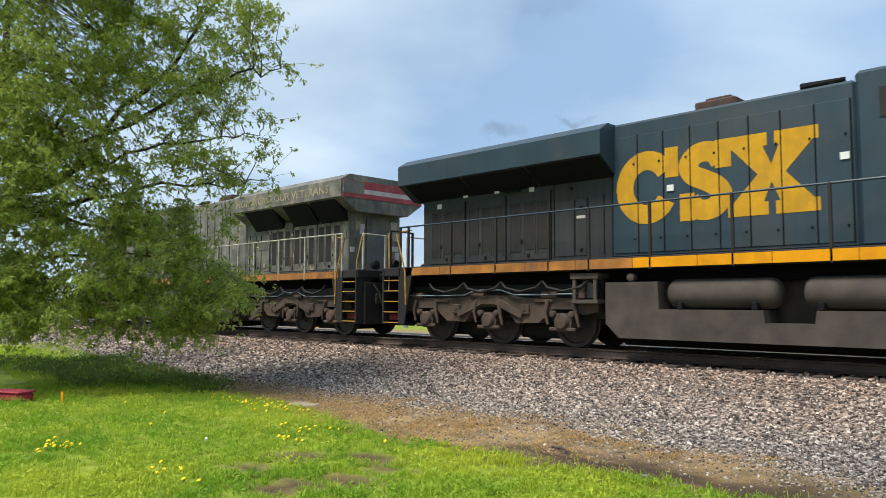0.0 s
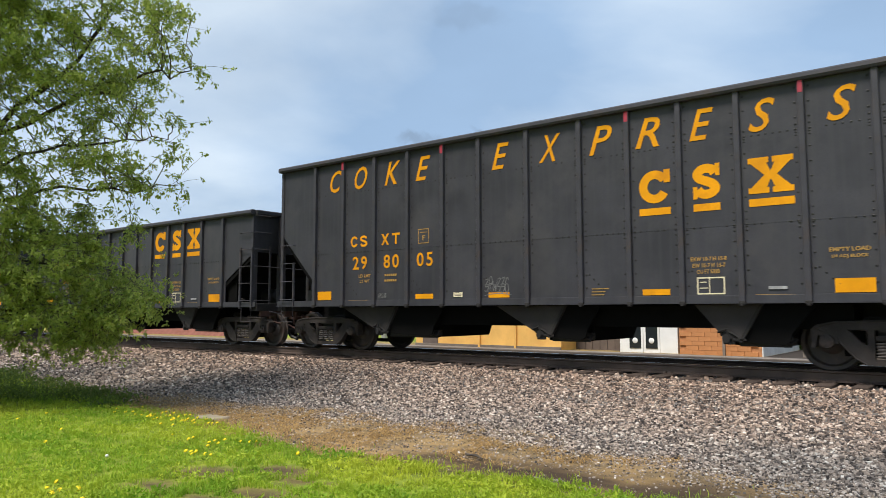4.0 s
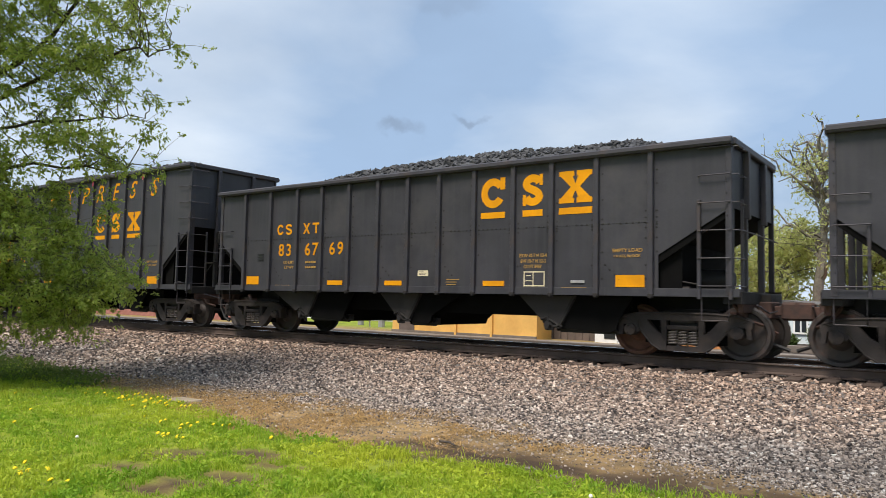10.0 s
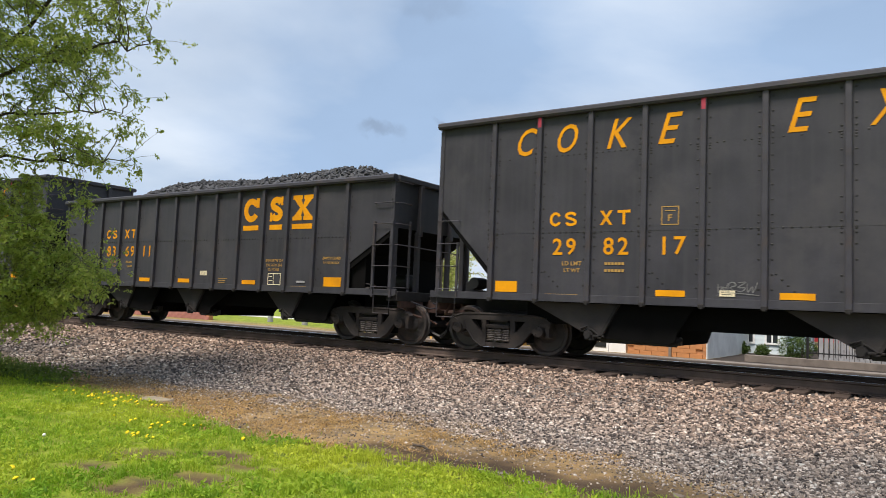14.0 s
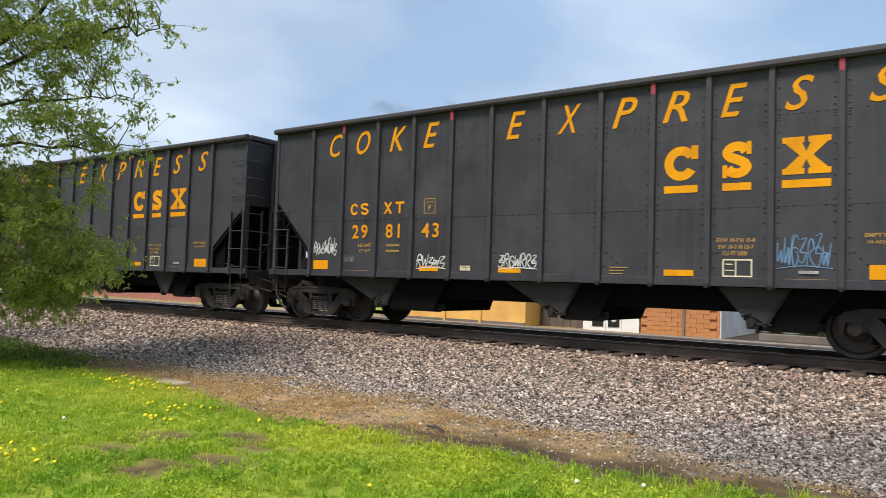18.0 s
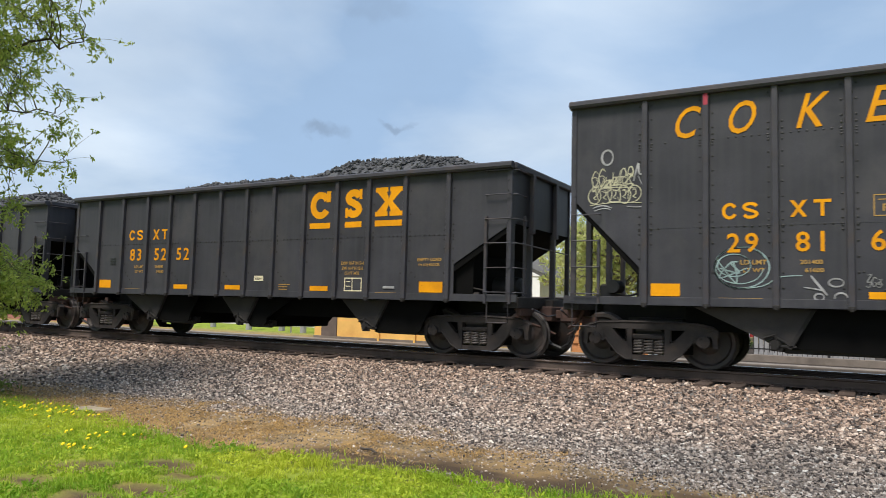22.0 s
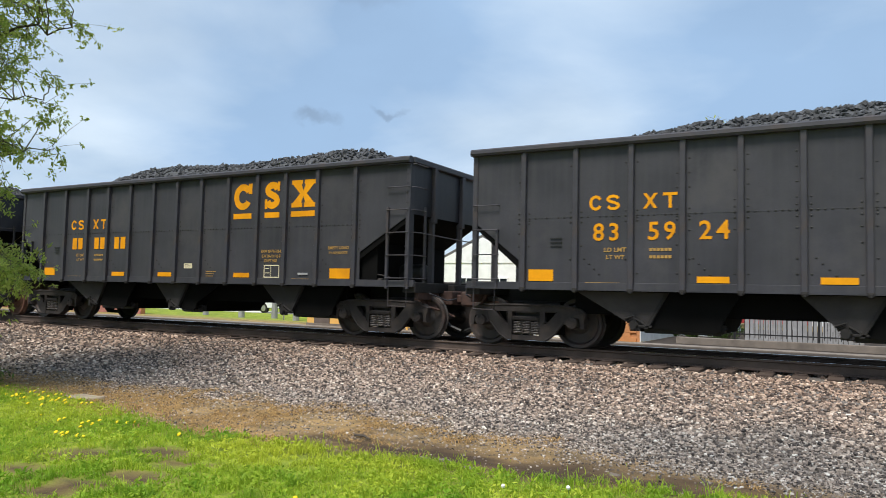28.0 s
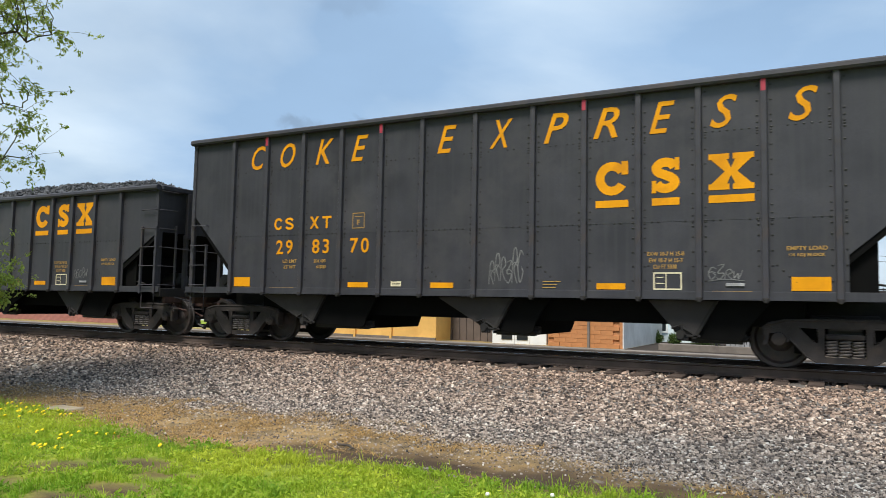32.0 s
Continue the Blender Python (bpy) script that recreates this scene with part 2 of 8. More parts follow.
def material(name, base, rough=0.7, metal=0.0, spots=None, scale=6.0, fine=60.0, vary=0.25, bump=0.0, streak=0.0, random=0.0, island=0.0, bump_scale=None, spec=0.5):
    """A surface of base colour with mottling at two scales; spots: a second colour in patches; streak: dirt drawn out downwards."""
    m = bpy.data.materials.new(name)
    m.use_nodes = True
    nt = m.node_tree
    bs = nt.nodes["Principled BSDF"]
    n, link = nt.nodes.new, nt.links.new
    bs.inputs["Metallic"].default_value = metal
    bs.inputs["Specular IOR Level"].default_value = spec
    co = n("ShaderNodeTexCoord")
    big = n("ShaderNodeTexNoise"); big.inputs["Scale"].default_value = scale; big.inputs["Detail"].default_value = 5
    small = n("ShaderNodeTexNoise"); small.inputs["Scale"].default_value = fine; small.inputs["Detail"].default_value = 4
    link(co.outputs["Object"], big.inputs["Vector"])
    link(co.outputs["Object"], small.inputs["Vector"])
    def value(op, a, b, c=None):
        k = n("ShaderNodeMath"); k.operation = op
        for i, x in enumerate((a, b, c)):
            if x is None:
                continue
            if isinstance(x, (int, float)):
                k.inputs[i].default_value = x
            else:
                link(x, k.inputs[i])
        return k.outputs[0]
    def blend(fac, a, b):
        k = n("ShaderNodeMix"); k.data_type = "RGBA"
        for i, x in ((0, fac), (6, a), (7, b)):
            if isinstance(x, tuple):
                k.inputs[i].default_value = (*x[:3], 1)
            elif isinstance(x, (int, float)):
                k.inputs[i].default_value = x
            else:
                link(x, k.inputs[i])
        return k.outputs[2]
    def ramp(src, lo, hi):
        k = n("ShaderNodeMapRange"); k.clamp = True
        k.inputs[1].default_value, k.inputs[2].default_value = lo, hi
        link(src, k.inputs[0])
        return k.outputs[0]
    dark = tuple(c * (1 - vary) for c in base)
    light = tuple(min(1, c * (1 + vary)) for c in base)
    colour = blend(ramp(big.outputs["Fac"], 0.3, 0.7), dark, light)
    grain = ramp(small.outputs["Fac"], 0.35, 0.65)
    colour = blend(value("MULTIPLY", grain, 0.35), colour, tuple(c * (1 - 0.8 * vary) for c in base))
    if spots:
        patch = n("ShaderNodeTexNoise"); patch.inputs["Scale"].default_value = scale * 0.6; patch.inputs["Detail"].default_value = 7; patch.inputs["Roughness"].default_value = 0.65
        off = n("ShaderNodeVectorMath"); off.operation = "ADD"; off.inputs[1].default_value = (7.3, 2.1, 5.5)
        link(co.outputs["Object"], off.inputs[0]); link(off.outputs[0], patch.inputs["Vector"])
        colour = blend(ramp(patch.outputs["Fac"], 0.5, 0.72), colour, spots)
    if streak:
        mp = n("ShaderNodeMapping"); mp.inputs["Scale"].default_value = (9, 9, 0.35)
        st = n("ShaderNodeTexNoise"); st.inputs["Scale"].default_value = 1.0; st.inputs["Detail"].default_value = 5
        link(co.outputs["Object"], mp.inputs[0]); link(mp.outputs[0], st.inputs["Vector"])
        colour = blend(value("MULTIPLY", ramp(st.outputs["Fac"], 0.45, 0.75), streak), colour, tuple(0.5 * c + 0.035 for c in base))
    if random:
        info = n("ShaderNodeObjectInfo")
        colour = blend(value("MULTIPLY", info.outputs["Random"], random), colour, tuple(c * 0.55 for c in base))
    if island:
        geo = n("ShaderNodeNewGeometry")
        k = n("ShaderNodeHueSaturation")
        link(value("MULTIPLY_ADD", geo.outputs["Random Per Island"], island * 2, 1 - island), k.inputs["Value"])
        link(colour, k.inputs["Color"])
        colour = k.outputs[0]
    link(colour, bs.inputs["Base Color"])
    link(value("MULTIPLY_ADD", big.outputs["Fac"], 0.3, rough - 0.15), bs.inputs["Roughness"])
    if bump:
        bp = n("ShaderNodeBump"); bp.inputs["Strength"].default_value = bump; bp.inputs["Distance"].default_value = 0.02
        bn = small
        if bump_scale:
            bn = n("ShaderNodeTexNoise"); bn.inputs["Scale"].default_value = bump_scale; bn.inputs["Detail"].default_value = 4
            link(co.outputs["Object"], bn.inputs["Vector"])
        link(bn.outputs["Fac"], bp.inputs["Height"])
        link(bp.outputs[0], bs.inputs["Normal"])
    return m


def glass(name, tint, rough=0.05, pass_light=0.0):
    m = bpy.data.materials.new(name)
    m.use_nodes = True
    bs = m.node_tree.nodes["Principled BSDF"]
    bs.inputs["Base Color"].default_value = (*tint, 1)
    bs.inputs["Roughness"].default_value = rough
    bs.inputs["Transmission Weight"].default_value = pass_light
    bs.inputs["Specular IOR Level"].default_value = 0.8
    return m


PAINT = material("dark_car_paint", (0.042, 0.042, 0.051), 0.55, spots=(0.063, 0.06, 0.065), scale=1.6, fine=40, vary=0.26, streak=0.6, bump=0.28, bump_scale=2.4, spec=0.3, random=0.25)
RIB = material("rib_paint", (0.046, 0.045, 0.054), 0.55, scale=3, fine=50, vary=0.2, spots=(0.065, 0.05, 0.046), bump=0.05, spec=0.3)
UNDER = material("grimy_steel", (0.013, 0.012, 0.012), 0.85, scale=4, vary=0.3, spots=(0.024, 0.019, 0.017), bump=0.2)
POCKET = material("dusty_hopper_steel", (0.03, 0.026, 0.026), 0.8, scale=2.5, vary=0.35, spots=(0.045, 0.04, 0.038), bump=0.15)
RUSTWHEEL = material("rusty_wheel", (0.12, 0.055, 0.035), 0.8, scale=6, vary=0.35, spots=(0.07, 0.035, 0.025), bump=0.2)
TRUCK = material("truck_casting", (0.038, 0.033, 0.032), 0.8, scale=5, vary=0.35, spots=(0.062, 0.047, 0.04), bump=0.25, spec=0.25)
WHEEL = material("wheel_steel", (0.036, 0.031, 0.03), 0.6, metal=0.1, scale=5, vary=0.3, spots=(0.075, 0.047, 0.038), bump=0.1)
RUSTY = material("rusty_coupler", (0.075, 0.04, 0.032), 0.85, scale=8, vary=0.35, spots=(0.04, 0.03, 0.028), bump=0.3)
YELLOW = material("yellow_marking", (0.74, 0.31, 0.006), 0.7, scale=2.5, fine=30, vary=0.14, spots=(0.56, 0.22, 0.01), spec=0.15)
CREAM = material("cream_stencil", (0.38, 0.22, 0.05), 0.65, scale=4, vary=0.2)
WHITE = material("white_stencil", (0.75, 0.74, 0.7), 0.6, scale=4, vary=0.1)
SPRAY = material("sprayed_white", (0.6, 0.61, 0.6), 0.7, scale=6, vary=0.25, spots=(0.3, 0.3, 0.3))
SPRAY_CREAM = material("sprayed_cream", (0.48, 0.46, 0.32), 0.7, scale=6, vary=0.25, spots=(0.25, 0.24, 0.2))
SPRAY_FAINT = material("worn_spray", (0.17, 0.17, 0.17), 0.7, scale=6, vary=0.3, spots=(0.08, 0.08, 0.08))
SPRAY_SOFT = material("thin_white_spray", (0.32, 0.32, 0.33), 0.7, scale=5, vary=0.3, spots=(0.14, 0.14, 0.145))
SPRAY_MINT = material("pale_mint_spray", (0.3, 0.42, 0.42), 0.7, scale=5, vary=0.3, spots=(0.16, 0.22, 0.22))
SPRAY_BLUE = material("sprayed_blue", (0.12, 0.25, 0.42), 0.7, scale=6, vary=0.25)
RED = material("red_mark", (0.36, 0.025, 0.05), 0.6, scale=5, vary=0.2)
COAL = material("coke_lumps", (0.055, 0.057, 0.063), 0.8, scale=9, fine=70, vary=0.5, island=0.6, bump=0.4)
DARKPART = material("black_gear", (0.008, 0.008, 0.009), 0.6, scale=6, vary=0.3)
# near-black for soot and for the shade beneath cars and engines
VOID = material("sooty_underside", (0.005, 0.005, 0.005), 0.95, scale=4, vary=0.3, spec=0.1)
COIL = material("worn_spring_steel", (0.13, 0.11, 0.1), 0.6, scale=8, vary=0.3)
PLATE = material("cream_plate", (0.72, 0.64, 0.44), 0.6, scale=12, vary=0.15)

# ---------------------------------------------------------------- ground and track
TRACK_Y = 13.92          # middle of the track; the rail tops are at height 0


def ground_z(x, y):
    """Height of the ground: lawn, dirt strip, ballast bank, far side."""
    ys = (-300, 2, 5.5, 7.2, 8.2, 9.6, 11.9, 12.6, 15.3, 16.4, 18.0, 400)
    zs = (-0.58, -0.60, -0.66, -0.72, -0.72, -0.53, -0.255, -0.235, -0.235, -0.42, -0.5, -0.5)
    z = float(np.interp(y, ys, zs))
    if abs(x) < 60 and -5 < y < 12:
        z += 0.03 * noise.noise(Vector((x * 0.6, y * 0.6, 0))) + 0.015 * noise.noise(Vector((x * 2.3, y * 2.3, 4)))
    return z


def lawn_edge(x):
    """Where the grass gives way to the dirt, across the track's direction."""
    xs = (-40, -20, -11.7, -10.9, -8.6, -7.4, -6.65, -5.9, -5.3, -4.2, -2.2, -1.3, 2)
    ys = (10.5, 8.0, 6.9, 6.75, 6.4, 6.0, 5.75, 5.95, 6.1, 6.1, 6.25, 6.45, 7.0)
    return float(np.interp(x, xs, ys)) + 0.1 * noise.noise(Vector((x * 0.9, 3, 0))) + 0.1 * noise.noise(Vector((x * 3.1, 9, 0)))


def ballast_toe(x):
    xs = (-60, -20, -11, -9, -7, -5.8, -4.2, -2.7, -1.4, 0.5, 4)
    ys = (8.6, 8.3, 7.95, 8.1, 8.25, 8.3, 8.0, 7.85, 7.5, 7.4, 7.4)
    return float(np.interp(x, xs, ys)) + 0.22 * noise.noise(Vector((x * 0.8, 30, 0))) + 0.14 * noise.noise(Vector((x * 2.5, 50, 0)))


BARE = ((-6.2, 3.72, 0.24), (-6.45, 4.42, 0.34), (-5.85, 4.86, 0.27), (-5.16, 4.12, 0.3), (-5.46, 3.6, 0.26), (-5.22, 4.7, 0.22))


def worn(x, y):
    """How far the turf is worn away, from 0 to 1."""
    x, y = x + 0.25 * noise.noise(Vector((x * 4, y * 4, 1))), y + 0.2 * noise.noise(Vector((x * 4, y * 4, 6)))
    return max((max(0.0, 1 - math.hypot((x - a) / (1.3 * r), (y - b) / r)) for a, b, r in BARE), default=0)


def ground_material():
    m = bpy.data.materials.new("ground")
    m.use_nodes = True
    nt = m.node_tree
    bs = nt.nodes["Principled BSDF"]
    n, link = nt.nodes.new, nt.links.new
    bs.inputs["Roughness"].default_value = 0.95
    bs.inputs["Specular IOR Level"].default_value = 0.2
    at = n("ShaderNodeAttribute"); at.attribute_name = "cover"
    co = n("ShaderNodeTexCoord")
    def noise_at(scale, detail=6):
        k = n("ShaderNodeTexNoise"); k.inputs["Scale"].default_value = scale; k.inputs["Detail"].default_value = detail; k.inputs["Roughness"].default_value = 0.6
        link(co.outputs["Object"], k.inputs["Vector"])
        return k.outputs["Fac"]
    def ramp(src, stops):
        k = n("ShaderNodeValToRGB")
        while len(k.color_ramp.elements) < len(stops):
            k.color_ramp.elements.new(0.5)
        for e, (p, c) in zip(k.color_ramp.elements, stops):
            e.position, e.color = p, (*c, 1)
        link(src, k.inputs[0])
        return k.outputs[0]
    def blend(fac, a, b):
        k = n("ShaderNodeMix"); k.data_type = "RGBA"
        link(fac, k.inputs[0]); link(a, k.inputs[6]); link(b, k.inputs[7])
        return k.outputs[2]
    soil = ramp(noise_at(2.2), [(0.3, (0.07, 0.055, 0.035)), (0.44, (0.2, 0.14, 0.07)), (0.58, (0.46, 0.29, 0.11)), (0.72, (0.17, 0.125, 0.07)), (0.85, (0.3, 0.22, 0.12))])
    litter = ramp(noise_at(55), [(0.33, (0.03, 0.024, 0.018)), (0.48, (0.2, 0.145, 0.085)), (0.6, (0.34, 0.24, 0.12)), (0.75, (0.46, 0.35, 0.19))])
    k = n("ShaderNodeMix"); k.data_type = "RGBA"; k.inputs[0].default_value = 0.5
    link(soil, k.inputs[6]); link(litter, k.inputs[7])
    turf = ramp(noise_at(3.0), [(0.3, (0.12, 0.16, 0.02)), (0.55, (0.22, 0.28, 0.03)), (0.75, (0.32, 0.34, 0.04))])
    stone = ramp(noise_at(30), [(0.3, (0.05, 0.046, 0.043)), (0.5, (0.14, 0.125, 0.115)), (0.7, (0.26, 0.24, 0.23))])
    sep = n("ShaderNodeSeparateColor")
    link(at.outputs["Color"], sep.inputs[0])
    colour = blend(sep.outputs[0], k.outputs[2], turf)
    mud = n("ShaderNodeMix"); mud.data_type = "RGBA"
    link(sep.outputs[2], mud.inputs[0]); link(colour, mud.inputs[6]); mud.inputs[7].default_value = (0.062, 0.042, 0.027, 1)
    colour = blend(sep.outputs[1], mud.outputs[2], stone)
    link(colour, bs.inputs["Base Color"])
    bp = n("ShaderNodeBump"); bp.inputs["Strength"].default_value = 0.6; bp.inputs["Distance"].default_value = 0.03
    link(noise_at(26, 8), bp.inputs["Height"]); link(bp.outputs[0], bs.inputs["Normal"])
    return m


def make_ground():
    def steps(near, far, fine):
        a = list(np.arange(near[0], near[1], fine))
        out, s, x = [], fine, near[1]
        while x < far:
            out.append(x); s *= 1.35; x += s
        lo, s, x = [], fine, near[0]
        while x > -far:
            s *= 1.35; x -= s; lo.append(x)
        return lo[::-1] + a + out
    xs, ys = steps((-30, 6), 1500, 0.3), steps((1, 19), 1500, 0.16)
    v = [(x, y, ground_z(x, y)) for y in ys for x in xs]
    w = len(xs)
    f = [(j * w + i, j * w + i + 1, (j + 1) * w + i + 1, (j + 1) * w + i) for j in range(len(ys) - 1) for i in range(w - 1)]
    me = fast_mesh("ground", v, f, True)
    col = me.color_attributes.new("cover", "FLOAT_COLOR", "POINT")
    data = np.zeros((len(v), 4), np.float32)
    for i, (x, y, z) in enumerate(v):
        g = min(1, max(0, (lawn_edge(x) - y) / 0.25 + 0.5)) * (1 - min(1, 1.6 * worn(x, y))) if y < 18 else (1.0 if (y > 27.5 and x < -20.8) or y > 60 else 0.1)
        b = min(1, max(0, (y - ballast_toe(x)) / 0.9 + 0.35)) if y < 16.8 else 0.0
        e = y - lawn_edge(x)
        damp = 1.25 * math.exp(-((e - 0.38) / 0.66) ** 2) * min(1, max(0, (x + 6.0) / 0.8)) * (0.8 + 0.9 * noise.noise(Vector((x * 1.5, y * 2.5, 12)))) if y < 9 else 0
        data[i] = g, b, max(min(1, 1.6 * worn(x, y)), min(1, max(0, damp))), 1
    col.data.foreach_set("color", data.ravel())
    return tagged(part("ground", me, ground_material()), "flat ground with lawn, bare dirt strip and stone ballast bank", "ground", kind="structure")


make_ground()

RAIL = material("rail_side", (0.1, 0.075, 0.064), 0.85, scale=3, vary=0.25, spots=(0.07, 0.05, 0.042), bump=0.2, spec=0.2)
RAILTOP = material("rail_head", (0.9, 0.9, 0.92), 0.22, metal=1.0, scale=3, vary=0.1)
TIE = material("tarred_tie", (0.07, 0.047, 0.036), 0.9, scale=6, fine=40, vary=0.4, spots=(0.07, 0.05, 0.04), random=0.5, bump=0.5)


def make_track():
    track = thing("railway_track", "steel rails on dark timber ties in stone ballast", "track", kind="structure")
    half = [(0.036, 0), (0.037, -0.03), (0.012, -0.045), (0.009, -0.145), (0.07, -0.165), (0.07, -0.18)]
    prof = half + [(-a, b) for a, b in half[::-1]]
    for side in (-0.7535, 0.7535):
        s = Shape().prism([(TRACK_Y + side + a, b - 0.002) for a, b in prof], 0, -320, 320)
        r = part("rail", s, RAIL, track)
        part("rail_head", Shape().prism([(TRACK_Y + side + p, q) for p, q in ((-0.0375, -0.012), (-0.03, -0.004), (-0.018, -0.0005), (0, 0), (0.018, -0.0005), (0.03, -0.004), (0.0375, -0.012))], 0, -320, 320), RAILTOP, r, "polished running surface")
    tie = Shape().box(-0.115, 0.115, -1.4, 1.32, -0.36, -0.18, 0.012).mesh("tie")
    plate = Shape().box(-0.1, 0.1, -0.17, 0.17, -0.182, -0.17, 0.004)
    for dx in (-0.06, 0.06):
        for dy in (-0.1, 0.1):
            plate.box(dx - 0.012, dx + 0.012, dy - 0.012, dy + 0.012, -0.17, -0.145)
    plate = plate.mesh("tie_plate")
    rnd = random.Random(5)
    x = -64.0
    while x < 9:
        t = part("tie", tie, TIE, track, at=pose(x, TRACK_Y + rnd.uniform(-0.07, 0.07), rnd.uniform(-0.02, 0.0), 0, 0, rnd.uniform(-1.5, 1.5)))
        part("tie_plate", plate, RAIL, t, at=pose(0, -0.7535, 0.003))
        x += 0.53 + rnd.uniform(-0.03, 0.03)
    return track


make_track()

# ---------------------------------------------------------------- hopper cars
# Places in a car: x along the car from its first side post, y = 0 on the track's middle, z from the rail tops.
POSTS = {
    "low": (0, 1.0, 1.99, 2.85, 3.75, 4.65, 5.52, 6.38, 7.28, 8.21, 9.06, 9.98, 11.0),
    "tall": (0, 1.0, 2.04, 3.06, 4.06, 5.03, 6.2, 7.37, 8.34, 9.29, 10.27, 11.26, 12.28),
}
ENDS = {"low": (-1.07, 12.36), "tall": (-1.33, 13.68)}
TOP = {"low": 3.74, "tall": 4.72}
TRUCKS = {"low": (-0.12, 11.40), "tall": (-0.05, 12.33)}
POCKETS = {
    "low": ((0.95, 2.0, 3.35, 3.6), (4.58, 5.2, 5.95, 6.7), (8.24, 8.9, 10.2, 10.45)),
    "tall": ((0.75, 2.0, 3.5, 3.75), (5.3, 6.35, 7.25, 7.5), (9.4, 9.95, 10.85, 11.2)),
}
SILL, SIDE, SKIN = 1.087, -1.613, -1.535
WHEEL_R, BASE = 0.46, 0.93

_text = {}


def letters(text, size, shear=0.0, bold=0.012, narrow=1.0):
    """A flat mesh of the text, standing in the x-z plane and facing -y, its lower left corner at the origin."""
    key = (text, size, shear, bold, narrow)
    if key not in _text:
        cu = bpy.data.curves.new("lettering", "FONT")
        cu.body, cu.size, cu.shear, cu.offset, cu.extrude, cu.resolution_u = text, size, shear, bold, 0.001, 3
        ob = bpy.data.objects.new("lettering", cu)
        me = bpy.data.meshes.new_from_object(ob)
        bpy.data.objects.remove(ob)
        me.transform(Matrix.Diagonal((narrow, 1, 1, 1)))
        me.transform(Euler((radians(90), 0, 0)).to_matrix().to_4x4())
        _text[key] = me
    me = _text[key]
    return me




def word(text, parent, x0, x1, z0, z1, mat, y=SKIN - 0.004, shear=0.0, bold=0.02, widest=1.12):
    """Text fitted into a rectangle on the car's side, in its middle where it is narrower."""
    me = letters(text, 1.0, shear, bold)
    c = np.array([v.co[:] for v in me.vertices])
    lo, hi = c.min(0), c.max(0)
    spare = (x1 - x0) - widest * (hi[0] - lo[0]) * (z1 - z0) / (hi[2] - lo[2])
    if spare > 0:
        x0, x1 = x0 + spare / 2, x1 - spare / 2
    k = f"{text}_{x1 - x0:.2f}_{z1 - z0:.2f}_{mat.name}"
    if k not in _text:
        m2 = me.copy()
        sx, sz = (x1 - x0) / (hi[0] - lo[0]), (z1 - z0) / (hi[2] - lo[2])
        m2.transform(Matrix(((sx, 0, 0, -lo[0] * sx), (0, 1, 0, 0), (0, 0, sz, -lo[2] * sz), (0, 0, 0, 1))))
        m2.materials.clear()
        m2.materials.append(mat)
        _text[k] = m2
    ob = part("lettering", _text[k], mat, parent, at=pose(x0, y, z0))
    return tagged(ob, kind="stuff") if len(text) > 1 else ob


def ring_mark(s, cx, cz, w, h, t, y, gap=0.0, n=20):
    """A flat oval ring in the x-z plane; gap: its opening in degrees, towards +x."""
    a0 = radians(gap / 2)
    k = [a0 + (6.28318 - 2 * a0) * i / n for i in range(n + 1)]
    v = []
    for a in k:
        c, d = math.cos(a), math.sin(a)
        v += [(cx + w / 2 * c, y, cz + h / 2 * d), (cx + (w / 2 - t) * c, y, cz + (h / 2 - t) * d)]
    s.add(v, [(2 * i, 2 * i + 2, 2 * i + 3, 2 * i + 1) for i in range(n)])


def band(s, knots, t, y, n=5):
    """A flat ribbon of half width t along a smooth path in the x-z plane."""
    k = [knots[0]] + list(knots) + [knots[-1]]
    pts = []
    for i in range(len(k) - 3):
        for j in range(n):
            u = j / n
            pts.append(tuple(0.5 * (2 * k[i + 1][c] + (k[i + 2][c] - k[i][c]) * u + (2 * k[i][c] - 5 * k[i + 1][c] + 4 * k[i + 2][c] - k[i + 3][c]) * u * u + (3 * k[i + 1][c] - k[i][c] - 3 * k[i + 2][c] + k[i + 3][c]) * u ** 3) for c in (0, 1)))
    pts.append(knots[-1])
    v, m = [], len(pts)
    for i, (p, q) in enumerate(pts):
        e, f = pts[min(i + 1, m - 1)], pts[max(i - 1, 0)]
        d = math.hypot(e[0] - f[0], e[1] - f[1]) or 1
        nx, nz = -(e[1] - f[1]) / d * t, (e[0] - f[0]) / d * t
        v += [(p + nx, y, q + nz), (p - nx, y, q - nz)]
    s.add(v, [(2 * i, 2 * i + 1, 2 * i + 3, 2 * i + 2) for i in range(m - 1)])


def wave_knots(x0, x1, z0, z1, t):
    """Middle line of the double-bowed mark that fills a rectangle, for a half width t."""
    a, b, c, d = x0 + t, x1 - t, z0 + t, z1 - t
    form = ((0.97, 0.8), (0.8, 0.95), (0.5, 1.0), (0.2, 0.95), (0.0, 0.79), (0.14, 0.62), (0.5, 0.51), (0.86, 0.38), (1.0, 0.21), (0.8, 0.05), (0.5, 0.0), (0.2, 0.05), (0.03, 0.2))
    return [(a + (b - a) * u, c + (d - c) * w) for u, w in form]


